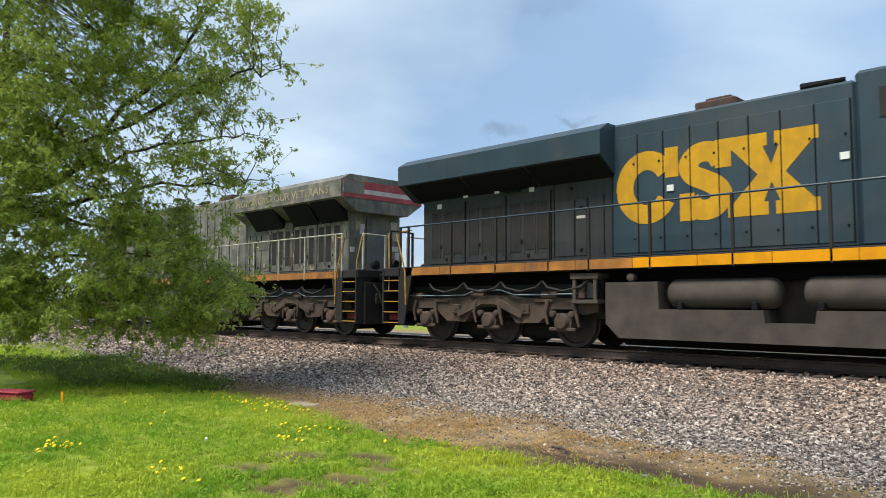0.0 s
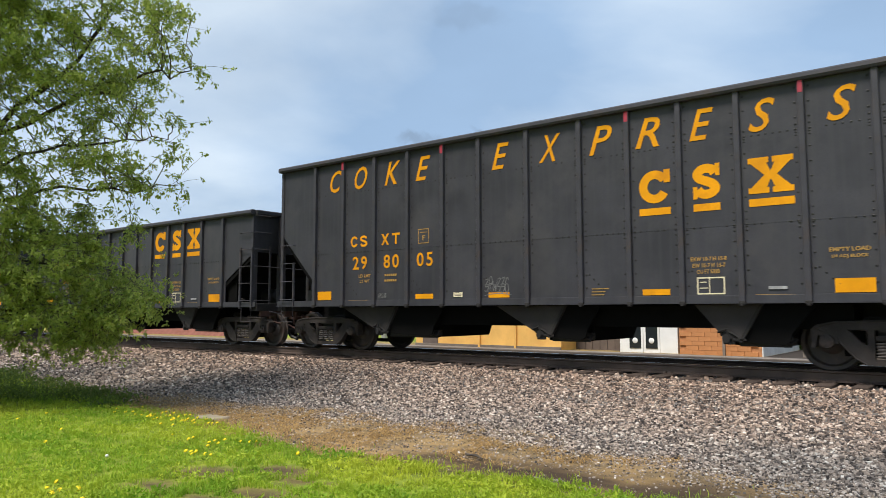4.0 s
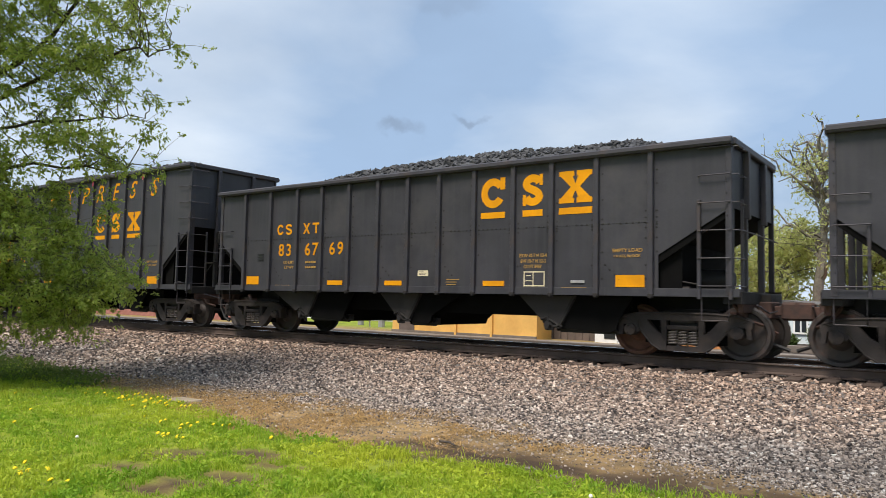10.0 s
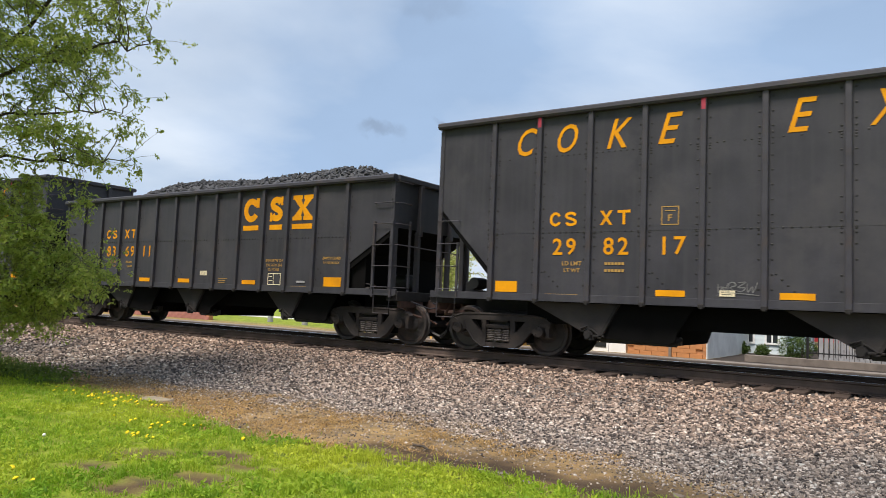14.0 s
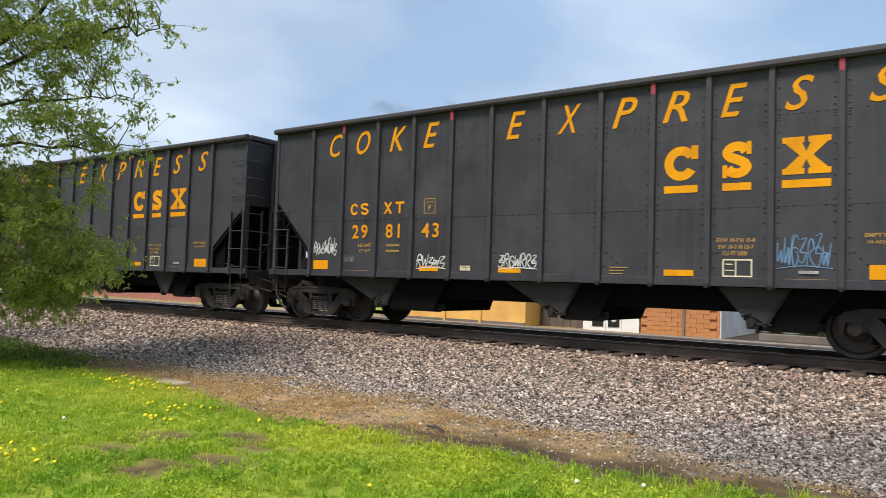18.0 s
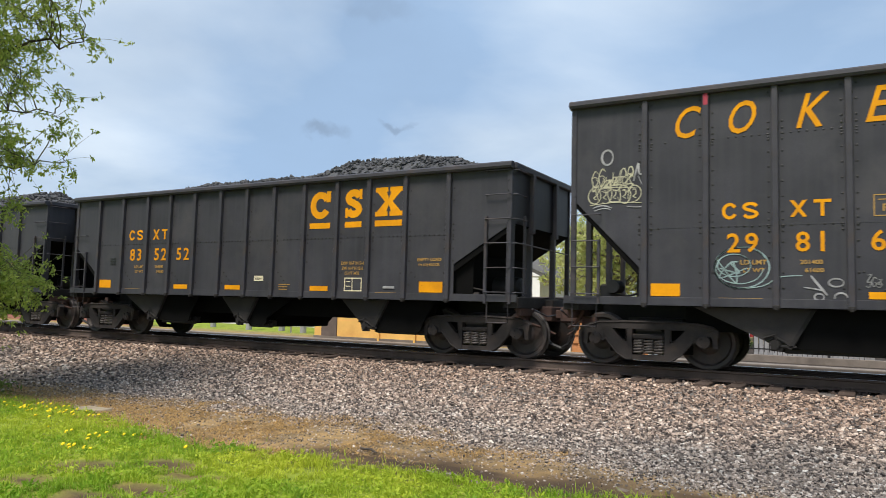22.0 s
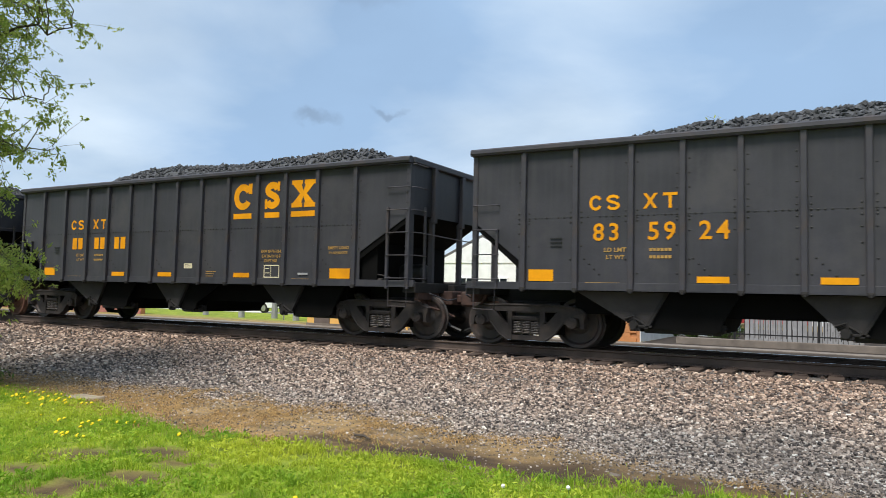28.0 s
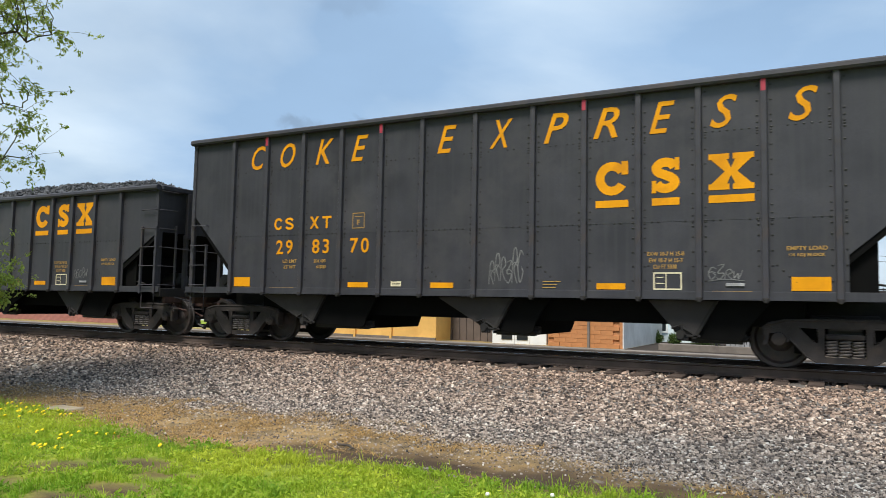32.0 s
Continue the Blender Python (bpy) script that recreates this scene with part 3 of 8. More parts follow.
def emblem(parent, cells, z0, z1, y, mat, thick=0.155, bars=True, label=""):
    """The owner's mark as plain shapes: an open ring, a double bow and crossed bars, each underlined."""
    h = z1 - z0
    (a0, a1), (b0, b1), (c0, c1) = cells
    s = Shape()
    ring_mark(s, (a0 + a1) / 2, (z0 + z1) / 2, a1 - a0, h, thick, y, 62)
    s.box(a1 - 0.2 * (a1 - a0), a1, y - 0.0022, y - 0.0012, z0 + 0.6 * h, z1)
    part("emblem_ring", s, mat, parent, label, smooth=0)
    w = b1 - b0
    s = Shape()
    band(s, wave_knots(b0, b1, z0, z1, thick * 0.47), thick * 0.5, y)
    edge = 0.16 if bars else 0.3
    s.box(b1 - edge * w, b1, y - 0.0022, y - 0.0012, z0 + 0.64 * h, z1)
    s.box(b0, b0 + edge * w, y - 0.0022, y - 0.0012, z0, z0 + 0.36 * h)
    part("emblem_bow", s, mat, parent, smooth=0)
    t, k = 0.16, min(0.3, 0.62 * thick / (c1 - c0))
    quarter = [(0.0, t), (0.0, 0.0), (0.46, 0.0), (0.46, t), (0.41, t), (0.5, 0.5 - 0.7 * k)]
    half = quarter + [(1 - u, v) for u, v in quarter[-2::-1]]
    side = [(0.94, t), (0.5 + k, 0.5), (0.94, 1 - t)]
    form = half + side + [(1 - u, 1 - v) for u, v in half] + [(1 - u, 1 - v) for u, v in side]
    s = Shape().prism([(c0 + u * (c1 - c0), z0 + v * h) for u, v in form], 1, y - 0.001, y + 0.001)
    part("emblem_cross", s, mat, parent, smooth=0)
    if bars:
        for p, q in cells:
            part("underline", Shape().box(p, q, y - 0.001, y + 0.001, z0 - 0.21, z0 - 0.085), mat, parent, smooth=0)


def truck_parts(parent, x, rot=0):
    """A four-wheeled truck."""
    tr = part("truck", Shape().box(-0.25, 0.25, -1.03, 1.03, 0.48, 0.80, 0.02).box(-0.5, 0.5, -0.6, 0.6, 0.62, 0.86, 0.02), UNDER, parent, at=pose(x, 0, 0))
    if "frame" not in _truck:
        f = Shape()
        a, b = -1.13, -0.98
        f.prism([(-1.16, 0.54), (-1.17, 0.66), (-1.08, 0.74), (-0.85, 0.79), (-0.4, 0.81), (0.4, 0.81), (0.85, 0.79), (1.08, 0.74), (1.17, 0.66), (1.16, 0.54), (1.1, 0.6), (0.75, 0.66), (-0.75, 0.66), (-1.1, 0.6)], 1, a, b)
        f.prism([(-0.41, 0.125), (0.41, 0.125), (0.36, 0.215), (-0.36, 0.215)], 1, a + 0.01, b - 0.01)
        for k in (-1, 1):
            # slanting arm down to the spring seat, with a three-cornered window between it and the column
            f.prism([(k * 0.98, 0.68), (k * 0.64, 0.68), (k * 0.47, 0.47), (k * 0.37, 0.43), (k * 0.28, 0.26), (k * 0.28, 0.13), (k * 0.41, 0.125), (k * 0.55, 0.24), (k * 0.80, 0.56)], 1, a - 0.006, b - 0.006)
            f.box(*sorted((k * 0.28, k * 0.37)), a + 0.005, b - 0.015, 0.2, 0.68)
            f.prism([(k * 0.79, 0.64), (k * 1.14, 0.64), (k * 1.16, 0.38), (k * 1.09, 0.38), (k * 1.06, 0.57), (k * 0.86, 0.57), (k * 0.83, 0.44), (k * 0.77, 0.44)], 1, a - 0.02, b)
            # rolled flanges round the window and along the arm
            f.tube([(k * 0.38, a, 0.665), (k * 0.63, a, 0.665), (k * 0.47, a, 0.48), (k * 0.39, a, 0.46), (k * 0.38, a, 0.665)], 0.012, 6)
            f.tube([(k * 1.1, a, 0.7), (k * 0.82, a, 0.55), (k * 0.55, a, 0.23), (k * 0.4, a, 0.14)], 0.016, 6)
        f.tube([(-1.12, a, 0.69), (-0.85, a, 0.765), (-0.4, a, 0.785), (0.4, a, 0.785), (0.85, a, 0.765), (1.12, a, 0.69)], 0.018, 6)
        _truck["frame"] = f.mesh("side_frame", 50)
        bo = Shape().box(-0.27, 0.27, -1.15, -0.6, 0.49, 0.575, 0.02).box(-0.22, 0.22, -1.1, -0.6, 0.63, 0.66)
        _truck["bolster"] = bo.mesh("bolster_end")
        # black sheet added behind the frame's windows in place of their shade
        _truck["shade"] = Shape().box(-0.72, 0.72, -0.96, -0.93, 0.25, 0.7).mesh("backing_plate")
        c = Shape()
        for k in (-0.18, 0.0, 0.18):
            pts = [(k + 0.08 * math.cos(q * 0.785), -1.06 + 0.08 * math.sin(q * 0.785), 0.23 + 0.24 * q / 40) for q in range(41)]
            c.tube(pts, 0.018, 5)
        _truck["spring"] = c.mesh("spring")
        b_ = Shape()
        b_.lathe([(-1.21, 0.06), (-1.2, 0.105), (-1.12, 0.115), (-1.0, 0.115), (-0.98, 0.09)], 1, n=16)
        for q in range(3):
            b_.tube([(0.065 * math.cos(q * 2.094), -1.21, 0.065 * math.sin(q * 2.094)), (0.065 * math.cos(q * 2.094), -1.235, 0.065 * math.sin(q * 2.094))], 0.016, 6)
        w = Shape()
        for s in (-1, 1):
            w.lathe([(s * y, r) for y, r in ((0.79, 0.0), (0.80, 0.12), (0.78, 0.16), (0.735, 0.2), (0.735, 0.36), (0.79, 0.395), (0.792, 0.452), (0.785, WHEEL_R - 0.003), (0.70, WHEEL_R), (0.685, 0.485), (0.66, 0.487), (0.655, 0.39), (0.70, 0.36), (0.70, 0.18), (0.64, 0.12))], 1, n=32)
        w.lathe([(-0.98, 0.075), (0.98, 0.075)], 1, n=10)
        _truck["wheelset"] = w.mesh("wheelset")
        _truck["bearing"] = b_.mesh("bearing")
        g = Shape()
        g.tube([(-0.62, -0.9, 0.5), (-0.45, -0.62, 0.36), (0.45, -0.62, 0.36), (0.62, -0.9, 0.5)], 0.03, 5)
        for k in (-1, 1):
            g.box(*sorted((k * 0.40, k * 0.52)), -0.85, -0.62, 0.3, 0.6, 0.01)
        _truck["brake"] = g.mesh("brake_beam")
    part("side_frame", _truck["frame"], TRUCK, tr)
    part("side_frame", _truck["frame"], TRUCK, tr, at=pose(0, 0, 0, 0, 0, 180))
    part("spring", _truck["spring"], COIL, tr)
    part("bolster_end", _truck["bolster"], TRUCK, tr)
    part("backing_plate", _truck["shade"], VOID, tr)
    part("brake_beam", _truck["brake"], UNDER, tr)
    for dx in (-BASE, BASE):
        part("wheelset", _truck["wheelset"], WHEEL, tr, at=pose(dx, 0, WHEEL_R))
        part("bearing", _truck["bearing"], TRUCK, tr, at=pose(dx, 0, WHEEL_R + 0.02))
    return tr


_truck = {}


def coal_heap(kind, rise, seed, twin=False):
    """The heaped load: an uneven ridge with loose lumps."""
    x0, x1 = ENDS[kind]
    base = TOP[kind] - 0.12
    rnd = random.Random(seed)
    def height(x, y):
        u = (x - x0) / (x1 - x0)
        crown = min(1, max(0, (u - 0.03) / 0.26)) ** 0.6 * min(1, max(0, (0.985 - u) / 0.15)) ** 0.7
        if twin:
            crown *= 0.89 + 0.11 * math.tanh((u - 0.6) * 14) - 0.12 * math.exp(-((u - 0.56) / 0.05) ** 2)
        lump = 0.94 + 0.06 * math.sin(12.5 * u + 1.3 * (seed % 4))
        return base - 0.22 + (rise + 0.24) * crown * lump * max(0, 1 - (abs(y) / 1.55) ** 1.6) + 0.07 * noise.noise(Vector((x * 2.5, y * 2.5, 7)))
    nx, ny = 70, 16
    xs, ys = np.linspace(x0 + 0.12, x1 - 0.12, nx), np.linspace(-1.46, 1.46, ny)
    v = [(x, y, height(x, y)) for y in ys for x in xs]
    f = [(j * nx + i, j * nx + i + 1, (j + 1) * nx + i + 1, (j + 1) * nx + i) for j in range(ny - 1) for i in range(nx - 1)]
    s = Shape().add(v, f)
    for _ in range(2600):
        x, y = rnd.uniform(x0 + 0.2, x1 - 0.2), rnd.uniform(-1.45, 0.35)
        r = rnd.uniform(0.025, 0.075)
        z = height(x, y) + r * 0.3
        p = [Vector(d) * r * rnd.uniform(0.7, 1.35) for d in ((1, 0, 0), (-1, 0, 0), (0, 1, 0), (0, -1, 0), (0, 0, 1), (0, 0, -1))]
        q = Euler((rnd.uniform(0, 6), rnd.uniform(0, 6), 0)).to_matrix()
        s.add([(q @ a) + Vector((x, y, z)) for a in p], [(0, 2, 4), (2, 1, 4), (1, 3, 4), (3, 0, 4), (2, 0, 5), (1, 2, 5), (3, 1, 5), (0, 3, 5)])
    return s.mesh("coal_load", 0)


def ladder(car, x0, x1, heights, tall_to, y, n):
    """Stiles and rungs on the side near an end."""
    s = Shape()
    for x in (x0, x1):
        s.box(x - 0.028, x + 0.028, y - 0.06, y, SILL - 0.05, tall_to, 0.006)
    ld = part("ladder", s, RIB, car)
    for z in heights:
        pts = [(x0 - 0.01, y, z), (x0 - 0.01, y - 0.075, z), (x1 + 0.01, y - 0.075, z), (x1 + 0.01, y, z)]
        part("rung", Shape().tube(pts, 0.011, 5), RIB, ld)
    return ld


def build_car(kind):
    posts, (x0, x1), top = POSTS[kind], ENDS[kind], TOP[kind]
    r0, r1 = posts[0], posts[-1]
    car = thing("hopper_car", "dark grey steel hopper car loaded with coke", "hopper car")
    # side panels, each a thin plate in two courses
    seams = (2.38,) if kind == "low" else (2.37, 3.83)
    for a, b in zip(posts, posts[1:]):
        levels = (SILL + 0.1, *seams, top - 0.1)
        for i, (p, q) in enumerate(zip(levels, levels[1:])):
            o = 0.003 * (i % 2)
            part("side_panel", Shape().box(a + 0.01, b - 0.01, SKIN - o, SKIN + 0.02, p, q), PAINT, car)
    for far in (1,):
        s = Shape().box(r0, r1, 1.51, 1.53, SILL, top - 0.1)
        for x in posts:
            s.box(x - 0.055, x + 0.055, 1.53, 1.61, SILL, top - 0.1)
        part("far_side", s, PAINT, car)
    # posts
    rib = Shape().prism([(-0.052, SKIN), (-0.046, SIDE + 0.006), (-0.04, SIDE), (0.04, SIDE), (0.046, SIDE + 0.006), (0.052, SKIN)], 2, SILL + 0.03, top - 0.11).mesh("side_post")
    foot = Shape().box(-0.05, 0.05, SIDE - 0.01, SKIN, SILL - 0.035, SILL + 0.035, 0.012).box(-0.025, 0.025, SIDE - 0.025, SKIN, SILL - 0.05, SILL + 0.01, 0.006).mesh("post_foot")
    for x in posts:
        post = part("side_post", rib, RIB, car, at=pose(x, 0, 0))
        part("post_foot", foot, UNDER, post)
    if kind == "tall":
        mark = Shape().prism([(-0.034, SIDE - 0.003), (0.034, SIDE - 0.003), (0.034, SIDE), (-0.034, SIDE)], 2, top - 0.32, top - 0.125).mesh("red_mark")
        for i in (1, 4, 8, 11):
            part("red_mark", mark, RED, car, "small red paint mark", at=pose(posts[i], 0, 0))
    # top chord round the car
    prof = [(-1.50, top - 0.13), (-1.64, top - 0.13), (-1.665, top - 0.09), (-1.66, top - 0.03), (-1.62, top), (-1.54, top), (-1.50, top - 0.04)]
    s = Shape().prism(prof, 0, x0 - 0.02, x1 + 0.02)
    part("top_chord", s, RIB, car)
    part("top_chord", Shape().prism([(-a, b) for a, b in prof], 0, x0 - 0.02, x1 + 0.02), RIB, car)
    for x in (x0, x1):
        part("end_chord", Shape().box(x - 0.06, x + 0.06, -1.5, 1.5, top - 0.13, top, 0.02), RIB, car)
    # side sill and centre sill
    s = Shape().box(x0 - 0.12, x1 + 0.12, SKIN - 0.02, SKIN + 0.05, SILL + 0.004, SILL + 0.13, 0.004)
    s.box(x0 - 0.12, x1 + 0.12, SKIN - 0.055, SKIN + 0.05, SILL - 0.008, SILL + 0.006)
    part("side_sill", s, PAINT, car)
    part("far_sill", Shape().box(x0 - 0.12, x1 + 0.12, 1.5, 1.56, SILL, SILL + 0.13), UNDER, car)
    part("centre_sill", Shape().box(x0 - 0.3, x1 + 0.3, -0.17, 0.17, 0.72, 1.15, 0.01), UNDER, car)
    # dark block whose colour stands for the deep shade between the pockets
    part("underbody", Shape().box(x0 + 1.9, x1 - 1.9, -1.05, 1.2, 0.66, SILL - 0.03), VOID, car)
    # end bays: the side sheet is cut off on a slant, the slope sheet runs in behind it
    lo = ((1.62, 2.35) if kind == "low" else (1.72, 2.95))
    hi = ((1.80, 2.55) if kind == "low" else (1.78, 2.85))
    z0, z1 = lo
    s = Shape().prism([(r0 - 0.01, SILL + 0.1), (r0 - 0.01, top - 0.1), (x0 + 0.03, top - 0.1), (x0 + 0.03, z1), (r0 - 0.1, z0), (r0 - 0.1, SILL + 0.1)], 1, SKIN, SKIN + 0.02)
    part("end_bay_sheet", s, PAINT, car)
    s = Shape().prism([(r1 + 0.01, SILL + 0.1), (r1 + 0.01, top - 0.1), (x1 - 0.03, top - 0.1), (x1 - 0.03, hi[1]), (r1 + 0.12, hi[0]), (r1 + 0.12, SILL + 0.1)], 1, SKIN, SKIN + 0.02)
    part("end_bay_sheet", s, PAINT, car)
    # near-black block added under the slope at the brake end, for the shade there
    zw = hi[0] + (hi[1] - hi[0]) * (0.46 - 0.12) / (x1 - 0.03 - r1 - 0.12)
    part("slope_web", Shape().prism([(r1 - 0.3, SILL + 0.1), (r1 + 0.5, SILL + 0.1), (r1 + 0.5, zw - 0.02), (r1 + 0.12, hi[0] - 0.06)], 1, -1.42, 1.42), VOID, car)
    # slope sheet and beam: one black for both soot and the bay's shade
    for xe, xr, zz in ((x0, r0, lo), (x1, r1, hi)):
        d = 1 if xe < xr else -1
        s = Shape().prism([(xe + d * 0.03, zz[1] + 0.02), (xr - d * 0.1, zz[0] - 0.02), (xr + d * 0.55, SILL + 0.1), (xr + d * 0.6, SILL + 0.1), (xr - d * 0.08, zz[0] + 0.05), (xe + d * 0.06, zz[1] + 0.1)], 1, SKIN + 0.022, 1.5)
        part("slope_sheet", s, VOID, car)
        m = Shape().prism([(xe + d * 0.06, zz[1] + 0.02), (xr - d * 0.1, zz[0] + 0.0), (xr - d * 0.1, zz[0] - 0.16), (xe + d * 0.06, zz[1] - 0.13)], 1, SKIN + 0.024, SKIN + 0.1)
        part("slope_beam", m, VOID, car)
        s = Shape().box(*sorted((xe + d * 0.03, xe + d * 0.06)), -1.5, 1.5, zz[1] + 0.03, top - 0.1)
        part("end_wall", s, PAINT, car)
        for y in (-0.62, 0.62):
            part("end_post", Shape().box(*sorted((xe - d * 0.07, xe + d * 0.03)), y - 0.06, y + 0.06, zz[1] - 0.1, top - 0.12, 0.01), RIB, car)
            part("stanchion", Shape().box(*sorted((xe - d * 0.02, xe + d * 0.09)), y - 0.05, y + 0.05, SILL + 0.02, zz[1] + 0.05, 0.008), RIB, car)
        for y in (-1.56, 1.5):
            q = Shape().box(*sorted((xe - d * 0.0, xe + d * 0.1)), y, y + 0.06, SILL + 0.02, top - 0.1, 0.006)
            if y < 0:
                q.box(*sorted((xe + d * 0.0, xe + d * 0.02)), y + 0.06, y + 0.16, SILL + 0.02, top - 0.1)
                z = SILL + 0.2
                while z < top - 0.2:
                    q.box(*sorted((xe + d * 0.06, xe + d * 0.085)), y - 0.012, y, z, z + 0.025)
                    z += 0.19
            part("corner_post", q, RIB, car)
        part("end_sill", Shape().box(*sorted((xe - d * 0.14, xe + d * 0.16)), -1.52, 1.52, SILL - 0.12, SILL + 0.09, 0.01), UNDER, car)
        # braces under the slope sheet
        for y in (-1.2, 1.2):
            part("brace", Shape().tube([(xr - d * 0.18, y, SILL + 0.1), (xr - d * 0.18, y, zz[0] + 0.05)], 0.05, 6), UNDER, car)
    # ladders and grab irons
    step = 0.465
    hs = [SILL + 0.17 + step * i for i in range(4)]
    more = [hs[-1] + step * (i + 1) for i in range(8) if hs[-1] + step * (i + 1) < top - 0.1]
    ladder(car, x1 - 0.53, x1 - 0.02, hs, hs[-1] + 0.06, SKIN, 4)
    iron = Shape().tube([(0, 0, 0), (0, -0.075, 0), (0.51, -0.075, 0), (0.51, 0, 0)], 0.011, 5).mesh("grab_iron")
    for z in more:
        part("grab_iron", iron, RIB, car, at=pose(x1 - 0.53, SKIN, z))
    for z in [SILL + 0.17 + step * i for i in range(2, 4)]:
        part("grab_iron", iron, RIB, car, at=pose(x0 + 0.04, SKIN, z))
    part("ladder_stile", Shape().box(x0 + 0.5, x0 + 0.55, SKIN - 0.05, SKIN, SILL, SILL + 1.12, 0.006), RIB, car)
    for z in hs[:2]:
        part("grab_iron", iron, RIB, car, at=pose(x0 + 0.04, SKIN, z))
    end_iron = Shape().tube([(0, -0.24, 0), (0.08, -0.24, 0), (0.08, 0.24, 0), (0, 0.24, 0)], 0.011, 5).mesh("end_rung")
    for z in hs + more:
        part("end_rung", end_iron, RIB, car, at=pose(x1 + 0.01, -1.27, z))
    part("end_stile", Shape().box(x1 + 0.0, x1 + 0.05, -1.02, -0.97, SILL, hs[-1] + 0.1, 0.006), RIB, car)
    stirrup = Shape().tube([(0, 0, 0), (0, 0, -0.42), (0.44, 0, -0.42), (0.44, 0, 0)], 0.014, 5).mesh("stirrup")
    part("stirrup", stirrup, RIB, car, at=pose(x1 - 0.5, SKIN, SILL + 0.02))
    part("stirrup", stirrup, RIB, car, at=pose(x0 + 0.04, SKIN, SILL + 0.02))
    # end handrail, brake wheel and gear on the end platform
    part("end_rail", Shape().tube([(x1 + 0.12, -1.4, hs[2]), (x1 + 0.2, -0.6, hs[2] - 0.03), (x1 + 0.2, 0.9, hs[2] - 0.05)], 0.013, 5), RIB, car)
    # hand brake: wheel, housing, chain rod and step on the end
    if kind == "tall":
        bz = 2.62
        ring = [(x1 + 0.3, -0.52 + 0.27 * math.cos(6.28318 * k / 20), bz + 0.27 * math.sin(6.28318 * k / 20)) for k in range(21)]
        wh = Shape().tube(ring, 0.018, 6, False)
        for k in range(5):
            a = 6.28318 * k / 5
            wh.tube([(x1 + 0.27, -0.52, bz), (x1 + 0.3, -0.52 + 0.27 * math.cos(a), bz + 0.27 * math.sin(a))], 0.013, 5)
        bw = part("brake_wheel", wh, DARKPART, car)
        part("brake_housing", Shape().box(x1 + 0.04, x1 + 0.25, -0.68, -0.36, bz - 0.2, bz + 0.2, 0.04).tube([(x1 + 0.16, -0.52, bz - 0.2), (x1 + 0.16, -0.52, SILL)], 0.02, 6), DARKPART, bw)
        part("brake_step", Shape().box(x1 + 0.04, x1 + 0.36, -1.0, -0.2, bz - 0.78, bz - 0.74).tube([(x1 + 0.3, -0.95, bz - 0.76), (x1 + 0.04, -0.95, bz - 1.0)], 0.014, 5).tube([(x1 + 0.3, -0.25, bz - 0.76), (x1 + 0.04, -0.25, bz - 1.0)], 0.014, 5), UNDER, car)
    if kind == "low":
        t = Shape().lathe([(-0.48, 0.05), (-0.46, 0.15), (-0.40, 0.2), (0.40, 0.2), (0.46, 0.15), (0.48, 0.05)], 0, (x1 - 0.72, -0.4, SILL + 0.3), 16)
        part("air_tank", t, DARKPART, car)
    if kind == "tall":
        t = Shape().lathe([(-0.2, 0.12), (0.2, 0.12)], 1, (x0 + 0.62, -0.85, SILL + 0.32), 12)
        t.box(x0 + 0.35, x0 + 0.6, -0.95, -0.6, SILL + 0.1, SILL + 0.36, 0.03)
        t.tube([(x0 + 0.4, -0.9, SILL + 0.2), (x0 + 0.9, -1.0, SILL + 0.15), (x0 + 1.2, -1.1, SILL + 0.22)], 0.02, 5)
        part("brake_valve", t, DARKPART, car)
    t = Shape().box(x1 - 1.22, x1 - 0.98, -1.4, -1.15, SILL + 0.02, SILL + 0.22, 0.02)
    t.tube([(x1 - 1.3, -1.35, SILL + 0.25), (x1 - 1.0, -1.4, SILL + 0.27), (x1 - 0.6, -1.35, SILL + 0.2)], 0.018, 5)
    t.lathe([(-0.1, 0.07), (0.1, 0.07)], 0, (x1 - 0.85, -1.35, SILL + 0.1), 10)
    part("slack_adjuster", t, UNDER, car)
    # hopper pockets and their gates
    for a, b, c, d in POCKETS[kind]:
        s = Shape()
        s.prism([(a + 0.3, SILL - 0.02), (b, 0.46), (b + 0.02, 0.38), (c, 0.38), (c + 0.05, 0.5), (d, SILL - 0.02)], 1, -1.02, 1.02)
        # pocket body in the same black, its shade included
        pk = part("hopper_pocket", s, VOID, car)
        e = min(b + 0.45, c)
        cheek = Shape().prism([(a, SILL - 0.02), (b - 0.08, 0.52), (b + 0.02, 0.45), (b + 0.2, 0.45), (e + 0.1, SILL - 0.02)], 1, -1.34, -1.31)
        part("slope_cheek", cheek, POCKET, pk)
        # right face near-black: the pocket's shade is put into its colour
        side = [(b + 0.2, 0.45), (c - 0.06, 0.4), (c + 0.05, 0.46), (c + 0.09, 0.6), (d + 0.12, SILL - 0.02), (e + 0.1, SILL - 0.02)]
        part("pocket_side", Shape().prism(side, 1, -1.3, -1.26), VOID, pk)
        part("slope_sheet", Shape().prism([(a, SILL - 0.02), (b - 0.08, 0.52), (b + 0.02, 0.45), (b + 0.05, 0.48), (a + 0.09, SILL - 0.02)], 1, -1.31, -0.9), UNDER, pk)
        part("cheek_flange", Shape().prism([(b + 0.17, 0.44), (b + 0.23, 0.44), (e + 0.13, SILL - 0.02), (e + 0.07, SILL - 0.02)], 1, -1.37, -1.3), UNDER, pk)
        gf = Shape().box(b + 0.1, c + 0.02, -1.06, -1.0, 0.36, 0.44, 0.01).box(c - 0.06, c + 0.09, -1.1, -0.95, 0.40, 0.54, 0.015)
